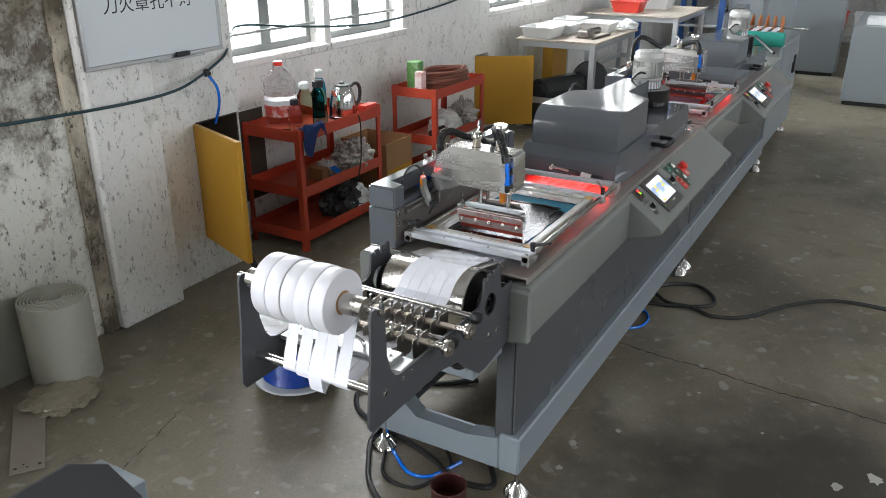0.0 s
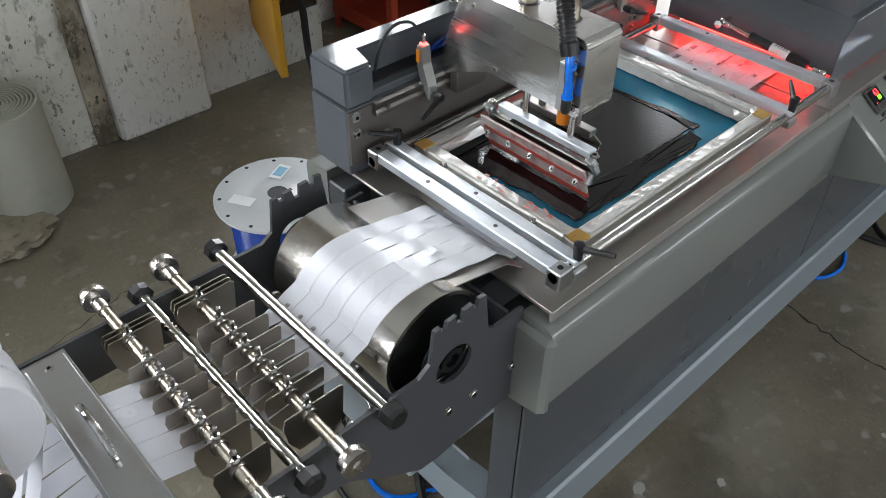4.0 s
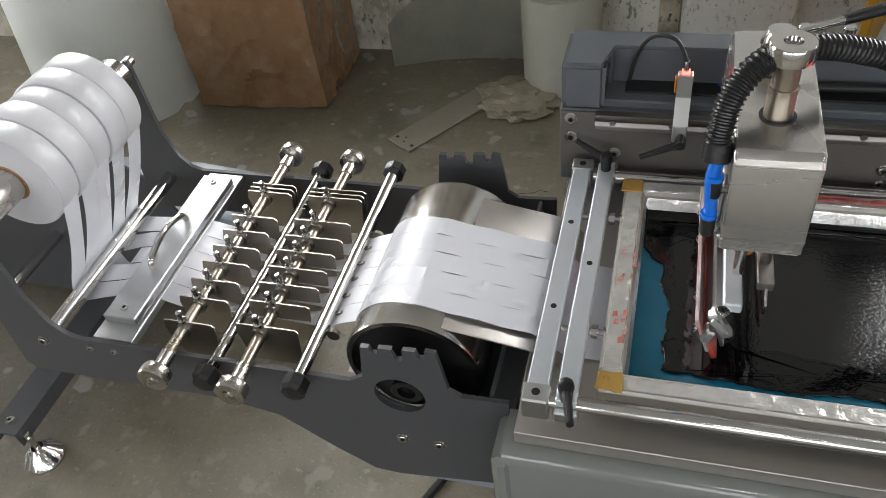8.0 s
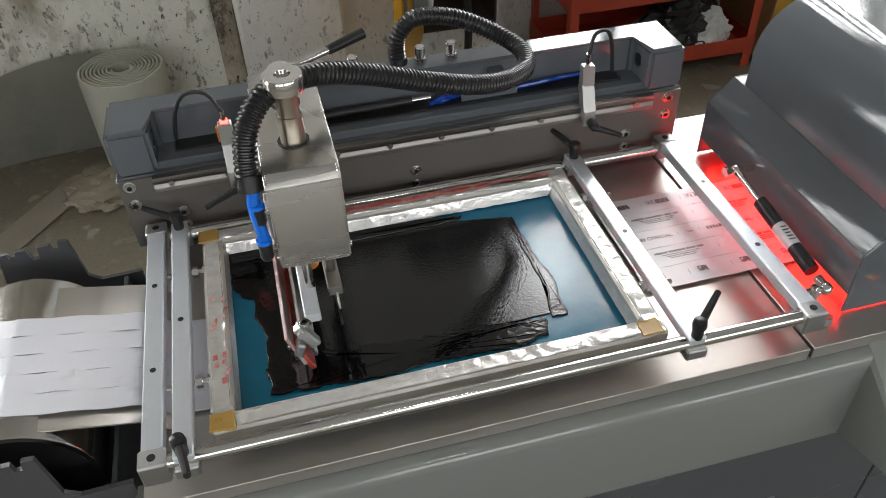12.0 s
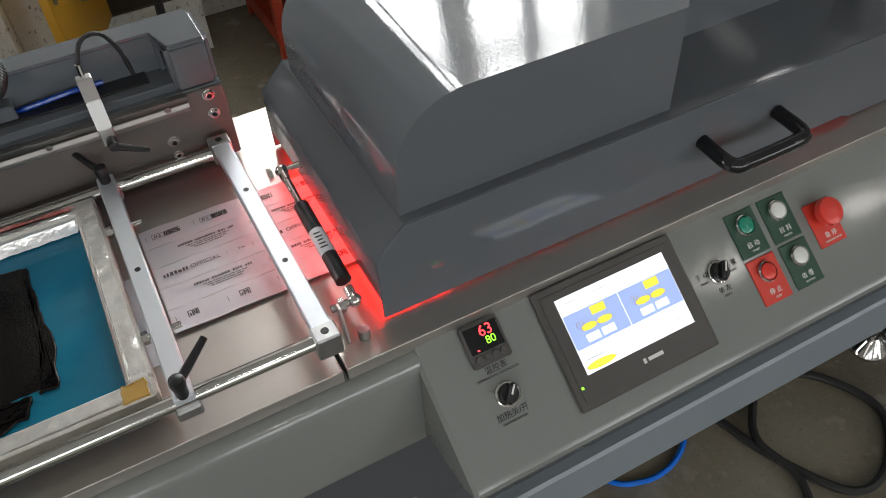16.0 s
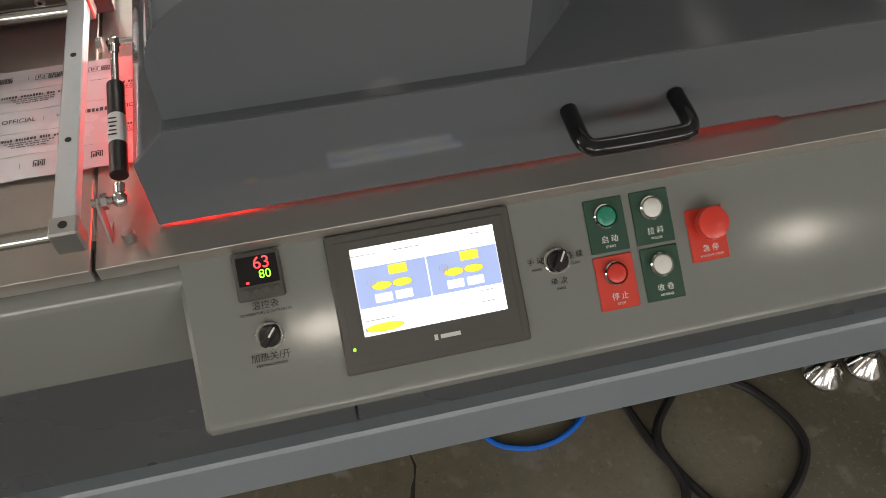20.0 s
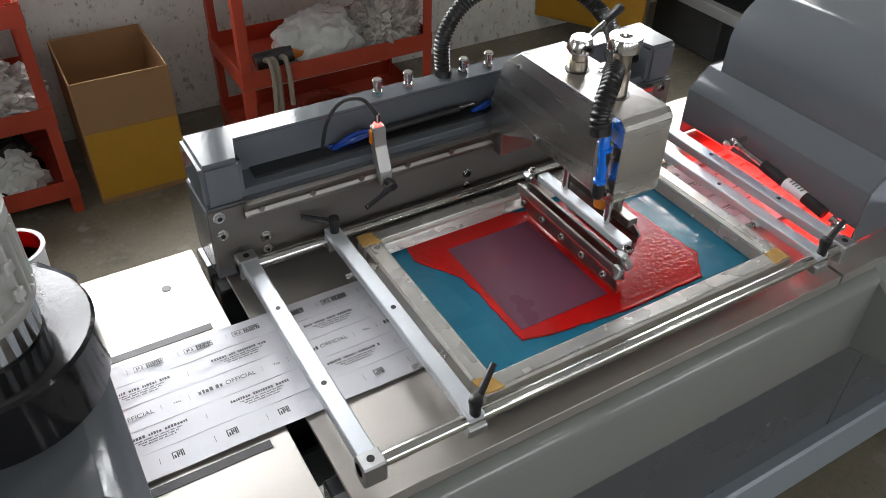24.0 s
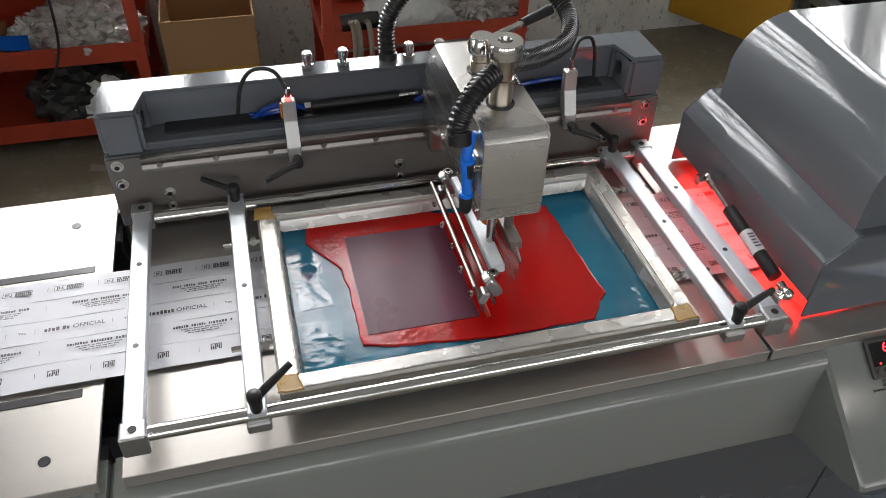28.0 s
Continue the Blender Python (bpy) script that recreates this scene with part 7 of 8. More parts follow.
# channel foot rail of the neighbouring machine
cl = thing("channel_leg", "grey folded steel foot rail on a chrome levelling foot", "machine leg", (-1.2, 0.3, 0))
bm = bmesh.new()
prism(bm, [(-1.238, 0.112), (-1.168, 0.112), (-1.168, 0.070), (-1.172, 0.070), (-1.172, 0.108), (-1.234, 0.108), (-1.234, 0.070), (-1.238, 0.070)], "y", 0.180, 0.66, 0.0006)
part("channel", bm, PLATE, cl)
screwhead("bolt", BOLT, cl, (-1.205, 0.212, 0.112), (0, 0, 1), 0.008)
foot(cl, -1.160, 0.195, 0.10, 1.35)

# blue wire reel
RX, RY = 0.154, 0.996
rl = thing("wire_reel", "grey-white flanged reel of blue wire standing on its hub", "wire reel", (RX, RY, 0))
cylpart("hub", WHITETUB, rl, (RX, RY, 0.0), (RX, RY, 0.046), 0.050, 24)
for z in (0.045, 0.283):
    bm = bmesh.new()
    lathe(bm, (RX, RY, z), (0, 0, 1), [(0, 0.024), (0, 0.156), (0.002, 0.159), (0.007, 0.159), (0.009, 0.156), (0.009, 0.080), (0.0065, 0.074), (0.0065, 0.050), (0.009, 0.044), (0.009, 0.024)], 48)
    part("flange", bm, REELGREY, rl, "grey-white plastic flange")
bm = bmesh.new()
lathe(bm, (RX, RY, 0.054), (0, 0, 1), [(0, 0.02)] + [(0.009 * k + (0.0045 if q else 0), 0.124 + (0.004 if q else 0)) for k in range(25) for q in (0, 1)] + [(0.229, 0.02)], 44)
part("wound_wire", bm, DARKBLUE, rl, "dark blue wire")
for k in range(18):
    a = 2 * math.pi * (k + 0.5 * (k % 3)) / 18
    hx, hy = RX + 0.143 * math.cos(a), RY + 0.143 * math.sin(a)
    cylpart("flange_hole", BLACKP, rl, (hx, hy, 0.2915), (hx, hy, 0.2926), 0.0050, 10)
cylpart("hub_hole", BLACKP, rl, (RX, RY, 0.2905), (RX, RY, 0.2930), 0.0255, 20)
for dx, dy, turn, mt, lb in ((0.055, 0.070, 28, PAPER, "white paper label"), (-0.085, 0.030, -60, PAPER, "worn white sticker"), (0.055, 0.070, 28, LABELBLUE, "pale blue print")):
    bm = bmesh.new()
    rbox(bm, pose(RX + dx, RY + dy, 0.2928 + (0.0006 if mt is LABELBLUE else 0), 0, 0, turn), 0.062 if mt is PAPER else 0.040, 0.034 if mt is PAPER else 0.024, 0.0008)
    part("label", bm, mt, rl, lb)
# paint can under the machine end
bm = bmesh.new()
lathe(bm, (-0.165, 0.152, 0), (0, 0, 1), [(0, 0), (0, 0.052), (0.085, 0.054), (0.088, 0.056), (0.090, 0.054), (0.086, 0.051), (0.02, 0.050), (0.02, 0)], 28)
RUST = material("ink_stained_can", (0.060, 0.018, 0.015), 0.4, 0.3, var=0.3, scale=20, fine=80, bump=0.2, stain=0.5, stain_scale=18, dark=(0.03, 0.015, 0.012))
solid("ink_can", "open ink-stained metal can on the floor", "can", bm, RUST)
# pot of red ink behind the blower
pot = thing("ink_pot", "pale pot half full of red ink behind the blower", "pot", (1.79, 0.452, 0.738))
bm = bmesh.new()
lathe(bm, (1.79, 0.452, 0.738), (0, 0, 1), [(0, 0), (0, 0.034), (0.115, 0.038), (0.118, 0.041), (0.121, 0.041), (0.121, 0.036), (0.070, 0.034), (0.065, 0)], 28)
part("pot_body", bm, WHITETUB, pot)
cylpart("ink", REDINK, pot, (1.79, 0.452, 0.803), (1.79, 0.452, 0.832), 0.0352, 24, None, "wet red ink")
bm = bmesh.new()
lathe(bm, (1.79, 0.452, 0.834), (0, 0, 1), [(0, 0.0350), (0.024, 0.0358), (0.024, 0.0352), (0, 0.0344)], 24)
part("ink_lining", bm, REDINK, pot, "red ink dried on the inner wall")


def cable(name, label, pts, r, mat=RUBBER, step=0.012):
    bm = bmesh.new()
    tube(bm, spline(pts, step), r, 8)
    return solid(name, label, "cable", bm, mat)


cable("floor_cable", "black power cable looped on the floor", [(1.40, 0.25, 0.008), (1.48, 0.06, 0.008), (1.52, -0.08, 0.008), (1.60, -0.22, 0.008), (1.70, -0.215, 0.008), (1.79, -0.12, 0.008), (1.74, 0.0, 0.010), (1.64, 0.05, 0.014), (1.56, 0.0, 0.016), (1.52, -0.06, 0.016), (1.535, -0.15, 0.012), (1.50, -0.26, 0.008), (1.57, -0.39, 0.008), (1.79, -0.54, 0.008), (1.94, -0.72, 0.008), (1.95, -1.0, 0.008), (1.85, -1.6, 0.008), (2.2, -2.6, 0.008)], 0.0085)
cable("air_line", "blue air tube on the floor under the machine", [(1.10, 0.30, 0.006), (1.20, 0.05, 0.006), (1.27, -0.01, 0.006), (1.36, -0.005, 0.006), (1.43, 0.06, 0.006), (1.50, 0.25, 0.006)], 0.006, BLUETUBE)
cable("floor_cable", "black cable looping out from under the machine end", [(0.50, 0.40, 0.012), (0.41, 0.52, 0.010), (0.33, 0.68, 0.009), (0.23, 0.755, 0.009), (0.13, 0.70, 0.009), (0.08, 0.60, 0.010), (0.04, 0.42, 0.010), (0.0, 0.30, 0.010), (-0.05, 0.20, 0.010), (-0.02, 0.08, 0.009), (0.10, 0.15, 0.009)], 0.010)
cable("floor_cable", "black cable coiled under the machine end", [(0.20, 0.45, 0.15), (0.10, 0.54, 0.02), (0.0, 0.545, 0.009), (-0.10, 0.49, 0.009), (-0.195, 0.42, 0.009), (-0.255, 0.33, 0.009), (-0.30, 0.20, 0.009), (-0.24, 0.12, 0.009), (-0.12, 0.10, 0.009)], 0.009)
cable("floor_cable", "thin black cable on the floor", [(0.08, 0.50, 0.03), (-0.05, 0.46, 0.006), (-0.14, 0.40, 0.006), (-0.15, 0.30, 0.006), (-0.10, 0.26, 0.006), (0.0, 0.24, 0.006), (0.08, 0.30, 0.006)], 0.006)
cable("air_line", "blue air tube hanging from the machine end", [(0.16, 0.50, 0.26), (0.09, 0.55, 0.08), (0.03, 0.50, 0.010), (-0.04, 0.42, 0.007), (-0.09, 0.34, 0.007), (-0.07, 0.27, 0.007), (0.04, 0.22, 0.007)], 0.0065, BLUETUBE)
# cables along the wall
GREENCABLE = material("dark_green_cable", (0.012, 0.045, 0.055), 0.4, var=0.15, scale=12, fine=150, bump=0.03)
cable("wall_cable", "dark green cable slung along the wall", [(-0.9, 1.94, 1.02), (-0.3, 1.90, 0.985), (0.25, 1.88, 0.965), (0.55, 1.90, 0.97), (0.80, 1.98, 1.00)], 0.0065, GREENCABLE)
cable("wall_cable", "dark cable slung past the windows", [(0.80, 1.98, 1.00), (0.95, 2.00, 1.06), (1.10, 2.10, 1.12), (1.28, 2.19, 1.15), (1.8, 2.20, 1.09), (2.4, 2.20, 1.045), (3.0, 2.20, 1.06), (3.7, 2.19, 1.13), (4.1, 2.20, 1.26), (4.3, 2.21, 1.45)], 0.0065, GREENCABLE)
cable("wall_cable", "blue cable dropping behind the ochre door", [(0.80, 1.98, 1.00), (0.83, 1.95, 0.93), (0.85, 1.97, 0.84), (0.87, 2.03, 0.74)], 0.0065, BLUETUBE)
bm = bmesh.new()
crumple(bm, (0.80, 1.975, 0.98), (0.02, 0.015, 0.02), 9, 2, 0.4, False)
solid("tape_knot", "black tape wrapped round the cable joint", "tape", bm, RUBBER)
cable("floor_cable", "thick black cable from the cupboard to the machine", [(0.86, 1.99, 0.62), (0.88, 1.93, 0.30), (0.85, 1.85, 0.05), (0.80, 1.60, 0.012), (0.72, 1.35, 0.012), (0.58, 1.05, 0.012), (0.50, 0.80, 0.012), (0.55, 0.50, 0.02)], 0.014)
boxpart_root = thing("switch_box", "grey electric switch box on the open cupboard", "switch box", (0.69, 1.86, 0.4))
bm = bmesh.new()
rbox(bm, pose(0.700, 1.83, 0.460, 0, 0, 73), 0.10, 0.045, 0.16, 0.004)
part("case", bm, CABINET, boxpart_root)
bm = bmesh.new()
rbox(bm, pose(0.728, 1.82, 0.465, 0, 0, 73), 0.05, 0.014, 0.13, 0.003)
part("switch_cover", bm, WHITETUB, boxpart_root)

REDLABEL = material("red_white_label", (0.52, 0.06, 0.045), 0.4, var=0.1, scale=12, fine=60, bump=0.0, stain=0.7, stain_scale=26, dark=(0.68, 0.62, 0.58))
TOP1 = 0.607  # top shelf surface of the carts
wbt = thing("water_bottle", "large clear water bottle with a red and white label", "bottle", (1.335, 2.02, TOP1))
bm = bmesh.new()
lathe(bm, (1.335, 2.02, TOP1), (0, 0, 1), [(0, 0), (0.0, 0.072), (0.012, 0.082), (0.04, 0.079), (0.05, 0.083), (0.075, 0.080), (0.085, 0.084), (0.185, 0.084), (0.195, 0.080), (0.205, 0.084), (0.225, 0.084), (0.235, 0.080), (0.250, 0.084), (0.272, 0.078), (0.310, 0.050), (0.335, 0.024), (0.345, 0.021), (0.350, 0)], 32)
part("bottle_body", bm, PETCLEAR, wbt, "clear plastic")
for z0, z1, mt, lb in ((0.092, 0.150, REDLABEL, "red and white printed label"), (0.1505, 0.176, PAPER, "white label band")):
    bm = bmesh.new()
    lathe(bm, (1.335, 2.02, TOP1 + z0), (0, 0, 1), [(0, 0.083), (0, 0.0852), (z1 - z0, 0.0852), (z1 - z0, 0.083)], 32)
    part("label", bm, mt, wbt, lb)
cylpart("cap", REDKNOB, wbt, (1.335, 2.02, TOP1 + 0.346), (1.335, 2.02, TOP1 + 0.368), 0.023, 20, None, "red screw cap")


def flask(x, y, r, h, body, cap_mat, label, waist=0.9, cap_h=0.035):
    root = thing("bottle", label, "bottle", (x, y, TOP1))
    bm = bmesh.new()
    lathe(bm, (x, y, TOP1), (0, 0, 1), [(0, 0), (0, r * 0.9), (0.006, r), (h * 0.35, r), (h * 0.5, r * waist), (h * 0.65, r), (h * 0.85, r * 0.92), (h * 0.95, r * 0.6), (h, r * 0.55), (h, 0)], 24)
    part("body", bm, body, root)
    bm = bmesh.new()
    lathe(bm, (x, y, TOP1 + h), (0, 0, 1), [(0, r * 0.6), (0.002, r * 0.66), (cap_h * 0.8, r * 0.66), (cap_h, r * 0.5), (cap_h, 0)], 20)
    part("cap", bm, cap_mat, root)


flask(1.285, 1.885, 0.036, 0.165, PETCLEAR, BLACKP, "small clear jar with a black lid", 1.0, 0.03)
flask(1.445, 1.95, 0.042, 0.215, PETYELLOW, WHITETUB, "yellowish bottle with a white cap")
flask(1.512, 1.91, 0.046, 0.215, PETGREEN, BLACKP, "green plastic drinking bottle with a black cap", 0.88, 0.04)
BLUEB = clear("blue_bottle_plastic", (0.03, 0.40, 0.65), 0.08, 1.15)
flask(1.700, 2.05, 0.036, 0.225, BLUEB, WHITETUB, "blue drinking bottle with a white cap", 0.95, 0.045)
kt = thing("kettle", "polished steel electric kettle with a black handle", "kettle", (1.77, 1.945, TOP1))
bm = bmesh.new()
lathe(bm, (1.77, 1.945, TOP1), (0, 0, 1), [(0, 0), (0, 0.080), (0.012, 0.082), (0.014, 0.080), (0.08, 0.076), (0.13, 0.066), (0.165, 0.054), (0.175, 0.046), (0.178, 0)], 36)
part("kettle_body", bm, CHROME, kt, "polished steel body")
cylpart("base", BLACKP, kt, (1.77, 1.945, TOP1), (1.77, 1.945, TOP1 + 0.011), 0.084, 28)
bm = bmesh.new()
lathe(bm, (1.77, 1.945, TOP1 + 0.178), (0, 0, 1), [(0, 0.043), (0.006, 0.040), (0.010, 0.014), (0.020, 0.012), (0.022, 0)], 20)
part("lid", bm, BLACKP, kt)
bm = bmesh.new()
tube(bm, spline([(1.82, 1.925, TOP1 + 0.170), (1.86, 1.915, TOP1 + 0.182), (1.885, 1.907, TOP1 + 0.150), (1.88, 1.908, TOP1 + 0.09), (1.85, 1.917, TOP1 + 0.045)], 0.008), 0.0105, 10)
part("handle", bm, BLACKP, kt, "black handle")
bm = bmesh.new()
prism(bm, [(1.7, TOP1 + 0.125), (1.68, TOP1 + 0.165), (1.72, TOP1 + 0.172)], "y", 1.933, 1.957, 0.002)
part("spout", bm, CHROME, kt)
cable("power_cord", "black power cord hanging from the kettle", [(1.70, 1.82, TOP1 + 0.01), (1.71, 1.79, TOP1 + 0.03), (1.712, 1.785, TOP1 - 0.08), (1.70, 1.785, 0.38), (1.66, 1.79, 0.28), (1.60, 1.84, 0.20), (1.55, 1.9, 0.10)], 0.004)
# cloth over the corner
bm = bmesh.new()
g = []
for i in range(17):
    row = []
    for j in range(15):
        u, v = i / 16, j / 14
        x = 1.215 + 0.18 * u + 0.012 * noise.noise((u * 5, v * 4, 1))
        s = v * 0.24
        y = 1.848 - 0.5 * min(s, 0.105)
        z = TOP1 + 0.012 + (0.052 if s > 0.07 else 0.0) - max(0, s - 0.105) * (0.7 + 0.5 * math.sin(u * 6))
        row.append(bm.verts.new((x, y - 0.014 * (s > 0.105) - 0.010 * abs(noise.noise((u * 9, v * 5, 3))), z + 0.020 * abs(noise.noise((u * 7, v * 6, 7))))))
    g.append(row)
for i in range(16):
    for j in range(14):
        bm.faces.new((g[i][j], g[i + 1][j], g[i + 1][j + 1], g[i][j + 1]))
bmesh.ops.solidify(bm, geom=bm.faces[:], thickness=0.003)
tagged(part("cloth", bm, BLUECLOTH, None, "", 0.9), "dark blue cloth draped over the cart rim", "cloth")
# red notebook, clutter on the shelves
bm = bmesh.new()
box(bm, 1.800, 1.915, 1.808, 1.858, TOP1, TOP1 + 0.070, 0.002)
solid("notebook", "closed notebook with a red cover", "notebook", bm, REDB)
MID, LOW = 0.309, 0.066
CLEARBAG = material("crinkled_clear_bag", (0.52, 0.50, 0.47), 0.16, 0.15, var=0.5, scale=22, fine=70, bump=0.8, stain=0.4, stain_scale=26, dark=(0.22, 0.05, 0.04))
bag("parts_bag", "clear bag of small parts on the red cart", (1.775, 1.90, MID), (0.145, 0.100, 0.105), CLEARBAG, 2, "bag", 5, 0.28, 7.0)
bag("waste_bag", "white and black plastic bags on the lower shelf", (1.70, 1.93, LOW), (0.15, 0.11, 0.125), DARKBAG, 8, "bag", 4, 0.32, 5.0)
bag("waste_bag", "white printed plastic bag on the lower shelf", (1.76, 1.87, LOW), (0.095, 0.055, 0.095), SCREENBAG, 12, "bag", 4, 0.3, 5.0)
bag("plastic_bag", "white crumpled plastic bag beside a blue wrapper", (1.60, 1.95, MID), (0.07, 0.06, 0.05), SCREENBAG, 14, "bag", 4, 0.4)
bm = bmesh.new()
rbox(bm, pose(1.565, 1.86, MID + 0.05, 35, 10, 15), 0.08, 0.05, 0.004, 0.001)
solid("wrapper", "bright blue plastic wrapper on the cart", "wrapper", bm, BLUETUBE)
bm = bmesh.new()
box(bm, 1.47, 1.53, 1.88, 1.98, MID, MID + 0.07, 0.003)
solid("small_carton", "small brown carton on the shelf", "box", bm, CARD)
# second cart
bm = bmesh.new()
box(bm, 2.545, 2.625, 1.925, 2.005, TOP1, TOP1 + 0.200, 0.004)
GREENPACK = material("green_pack", (0.10, 0.26, 0.07), 0.35, var=0.2, scale=14, fine=60, bump=0.02, stain=0.5, stain_scale=10, dark=(0.50, 0.55, 0.40))
solid("tissue_pack", "green and white paper pack", "pack", bm, GREENPACK)
bm = bmesh.new()
box(bm, 2.495, 2.550, 1.860, 1.915, TOP1, TOP1 + 0.150, 0.003)
REDPACK = material("white_red_pack", (0.66, 0.62, 0.58), 0.4, var=0.1, scale=14, fine=60, bump=0.02, stain=0.6, stain_scale=14, dark=(0.50, 0.05, 0.05))
solid("tissue_pack", "white and red paper pack", "pack", bm, REDPACK)
BROWNHOSE = material("brown_hose", (0.16, 0.060, 0.036), 0.5, var=0.2, scale=14, fine=90, bump=0.1)
rnd = random.Random(12)
pts = []
for k in range(84):
    a = radians(30 * k)
    q = 1 - 0.10 * (k / 84) + 0.05 * math.sin(k * 0.9)
    pts.append((2.865 + 0.215 * q * math.cos(a) + rnd.uniform(-0.006, 0.006), 1.905 + 0.135 * q * math.sin(a), TOP1 + 0.013 + 0.0150 * (k / 12) + 0.004 * math.sin(k * 1.7)))
cable("coiled_hose", "loose coil of brown hose on the red cart", pts, 0.0125, BROWNHOSE, 0.02)
bag("plastic_bag", "white printed plastic bag on the middle shelf", (2.760, 1.845, MID), (0.15, 0.09, 0.105), SCREENBAG, 21, "bag", 5, 0.18, 3.6)
bag("plastic_bag", "clear plastic bag with red netting", (2.990, 1.840, MID), (0.12, 0.09, 0.115), CLEARBAG, 25, "bag", 5, 0.35, 9.0)
bm = bmesh.new()
cyl(bm, (2.530, 1.805, MID + 0.045), (2.650, 1.795, MID + 0.060), 0.030, 20, 0.026)
solid("angle_grinder", "dusty dark power tool lying on the shelf", "power tool", bm, DARKBAG)
bm = bmesh.new()
cyl(bm, (2.645, 1.795, MID + 0.058), (2.685, 1.790, MID + 0.060), 0.020, 16, 0.016)
solid("tool_grip", "orange grip of a power tool on the cart", "power tool", bm, ORANGE)
RAG = material("dirty_rag", (0.30, 0.26, 0.21), 0.9, var=0.25, scale=12, fine=200, bump=0.3)
bm = bmesh.new()
for k, (x, ln) in enumerate(((2.555, 0.13), (2.570, 0.16), (2.605, 0.09))):
    tube(bm, spline([(x, 1.780, MID + 0.06), (x, 1.733, MID + 0.075), (x + 0.006, 1.728, MID + 0.02), (x + 0.004 * k, 1.727, MID - ln)], 0.01), 0.009, 7)
solid("rag", "dirty grey rag hanging over the shelf rim", "rag", bm, RAG)
for k in range(4):
    pts = [(2.790 + (0.12 - 0.01 * k) * math.cos(radians(a + 30 * k)), 1.890 + (0.085 - 0.006 * k) * math.sin(radians(a + 30 * k)), LOW + 0.012 + 0.014 * k) for a in range(0, 341, 20)]
    cable("red_hose", "coil of red hose on the lower shelf", pts, 0.009, REDPAINT)


# ---- benches, the end of the line and the far hall ----
def bench(x0, x1, y0, y1, h):
    root = thing("work_bench", "aluminium profile work bench with a worn plywood top", "bench", ((x0 + x1) / 2, (y0 + y1) / 2, 0), "work benches along the wall")
    boxpart("bench_top", WOOD, root, x0 - 0.02, x1 + 0.02, y0 - 0.02, y1 + 0.02, h - 0.018, h, 0.002)
    t = 0.045
    for x in (x0, x1 - t):
        for y in (y0, y1 - t):
            bm = bmesh.new()
            prism(bm, [(x, y), (x + 0.016, y), (x + 0.0185, y + 0.008), (x + 0.0265, y + 0.008), (x + 0.029, y), (x + t, y), (x + t, y + t), (x, y + t)], "z", 0, h - 0.019)
            part("leg", bm, FRAMEALU, root)
    for z in (h - 0.064, 0.22):
        for y in (y0 + 0.001, y1 - t - 0.001):
            boxpart("rail", FRAMEALU, root, x0 + t, x1 - t, y, y + t, z, z + t - 0.001, 0.002)
        for x in (x0 + 0.001, x1 - t - 0.001):
            boxpart("rail", FRAMEALU, root, x, x + t, y0 + t, y1 - t, z, z + t - 0.001, 0.002)


bench(4.36, 5.40, 1.38, 2.05, 0.75)
bench(6.10, 7.20, 1.18, 2.10, 0.80)


def tub(x, y, z, w, d, h, mat, label):
    bm = bmesh.new()
    o = [(-1, -1), (1, -1), (1, 1), (-1, 1)]
    rings = [[(x + a * w * k / 2, y + b * d * k / 2, z + hh) for a, b in o] for k, hh in ((0.80, 0.0), (1.0, h), (1.08, h), (1.08, h - 0.006), (0.97, h - 0.004), (0.78, 0.004))]
    loft(bm, rings)
    solid("plastic_tub", label, "tub", bm, mat)


for x, y, w, d, h in ((4.52, 1.90, 0.30, 0.28, 0.09), (4.84, 1.88, 0.28, 0.30, 0.08), (5.12, 1.62, 0.28, 0.28, 0.08), (5.20, 1.92, 0.28, 0.22, 0.09)):
    tub(x, y, 0.75, w, d, h, WHITETUB, "white plastic tub on the bench")
tub(6.35, 1.75, 0.80, 0.26, 0.30, 0.11, REDB, "orange-red plastic tub on the bench")
tub(6.85, 1.60, 0.80, 0.30, 0.30, 0.10, WHITETUB, "white plastic tub on the bench")
tub(6.75, 1.95, 0.80, 0.30, 0.24, 0.10, WHITETUB, "white plastic tub on the bench")
bm = bmesh.new()
box(bm, 4.56, 4.72, 1.52, 1.62, 0.75, 0.81, 0.01)
cyl(bm, (4.72, 1.57, 0.79), (4.84, 1.53, 0.79), 0.024, 14, 0.032)
cyl(bm, (4.50, 1.46, 0.762), (4.85, 1.43, 0.762), 0.011, 10)
solid("bench_tool", "brown and dark hand tool lying on the bench", "tool", bm, DARKSTEEL)
bag("cloth_heap", "white cloth hanging over the bench end", (5.36, 1.44, 0.75), (0.08, 0.08, 0.05), WHITETUB, 31, "cloth", 3)
# dark machine parts below the first bench
bm = bmesh.new()
cyl(bm, (4.48, 1.9, 0.30), (4.98, 1.75, 0.30), 0.10, 24)
cyl(bm, (4.43, 1.91, 0.30), (4.48, 1.9, 0.30), 0.075, 24)
box(bm, 4.43, 5.0, 1.62, 2.0, 0.0, 0.20, 0.01)
solid("spare_motor", "dark spare motor standing under the bench", "motor", bm, DARKBAG)
bm = bmesh.new()
lathe(bm, (5.08, 1.66, 0.34), (-1, -0.3, 0), [(0, 0.02), (0, 0.15), (0.03, 0.16), (0.05, 0.15), (0.05, 0.02)], 16)
solid("gear_wheel", "dark toothed wheel under the bench", "gear", bm, DARKBAG)
bm = bmesh.new()
box(bm, 5.0, 5.35, 2.0, 2.1, 0.0, 0.62, 0.004)
solid("ochre_panel", "ochre painted panel leaning under the bench", "panel", bm, YELLOW)

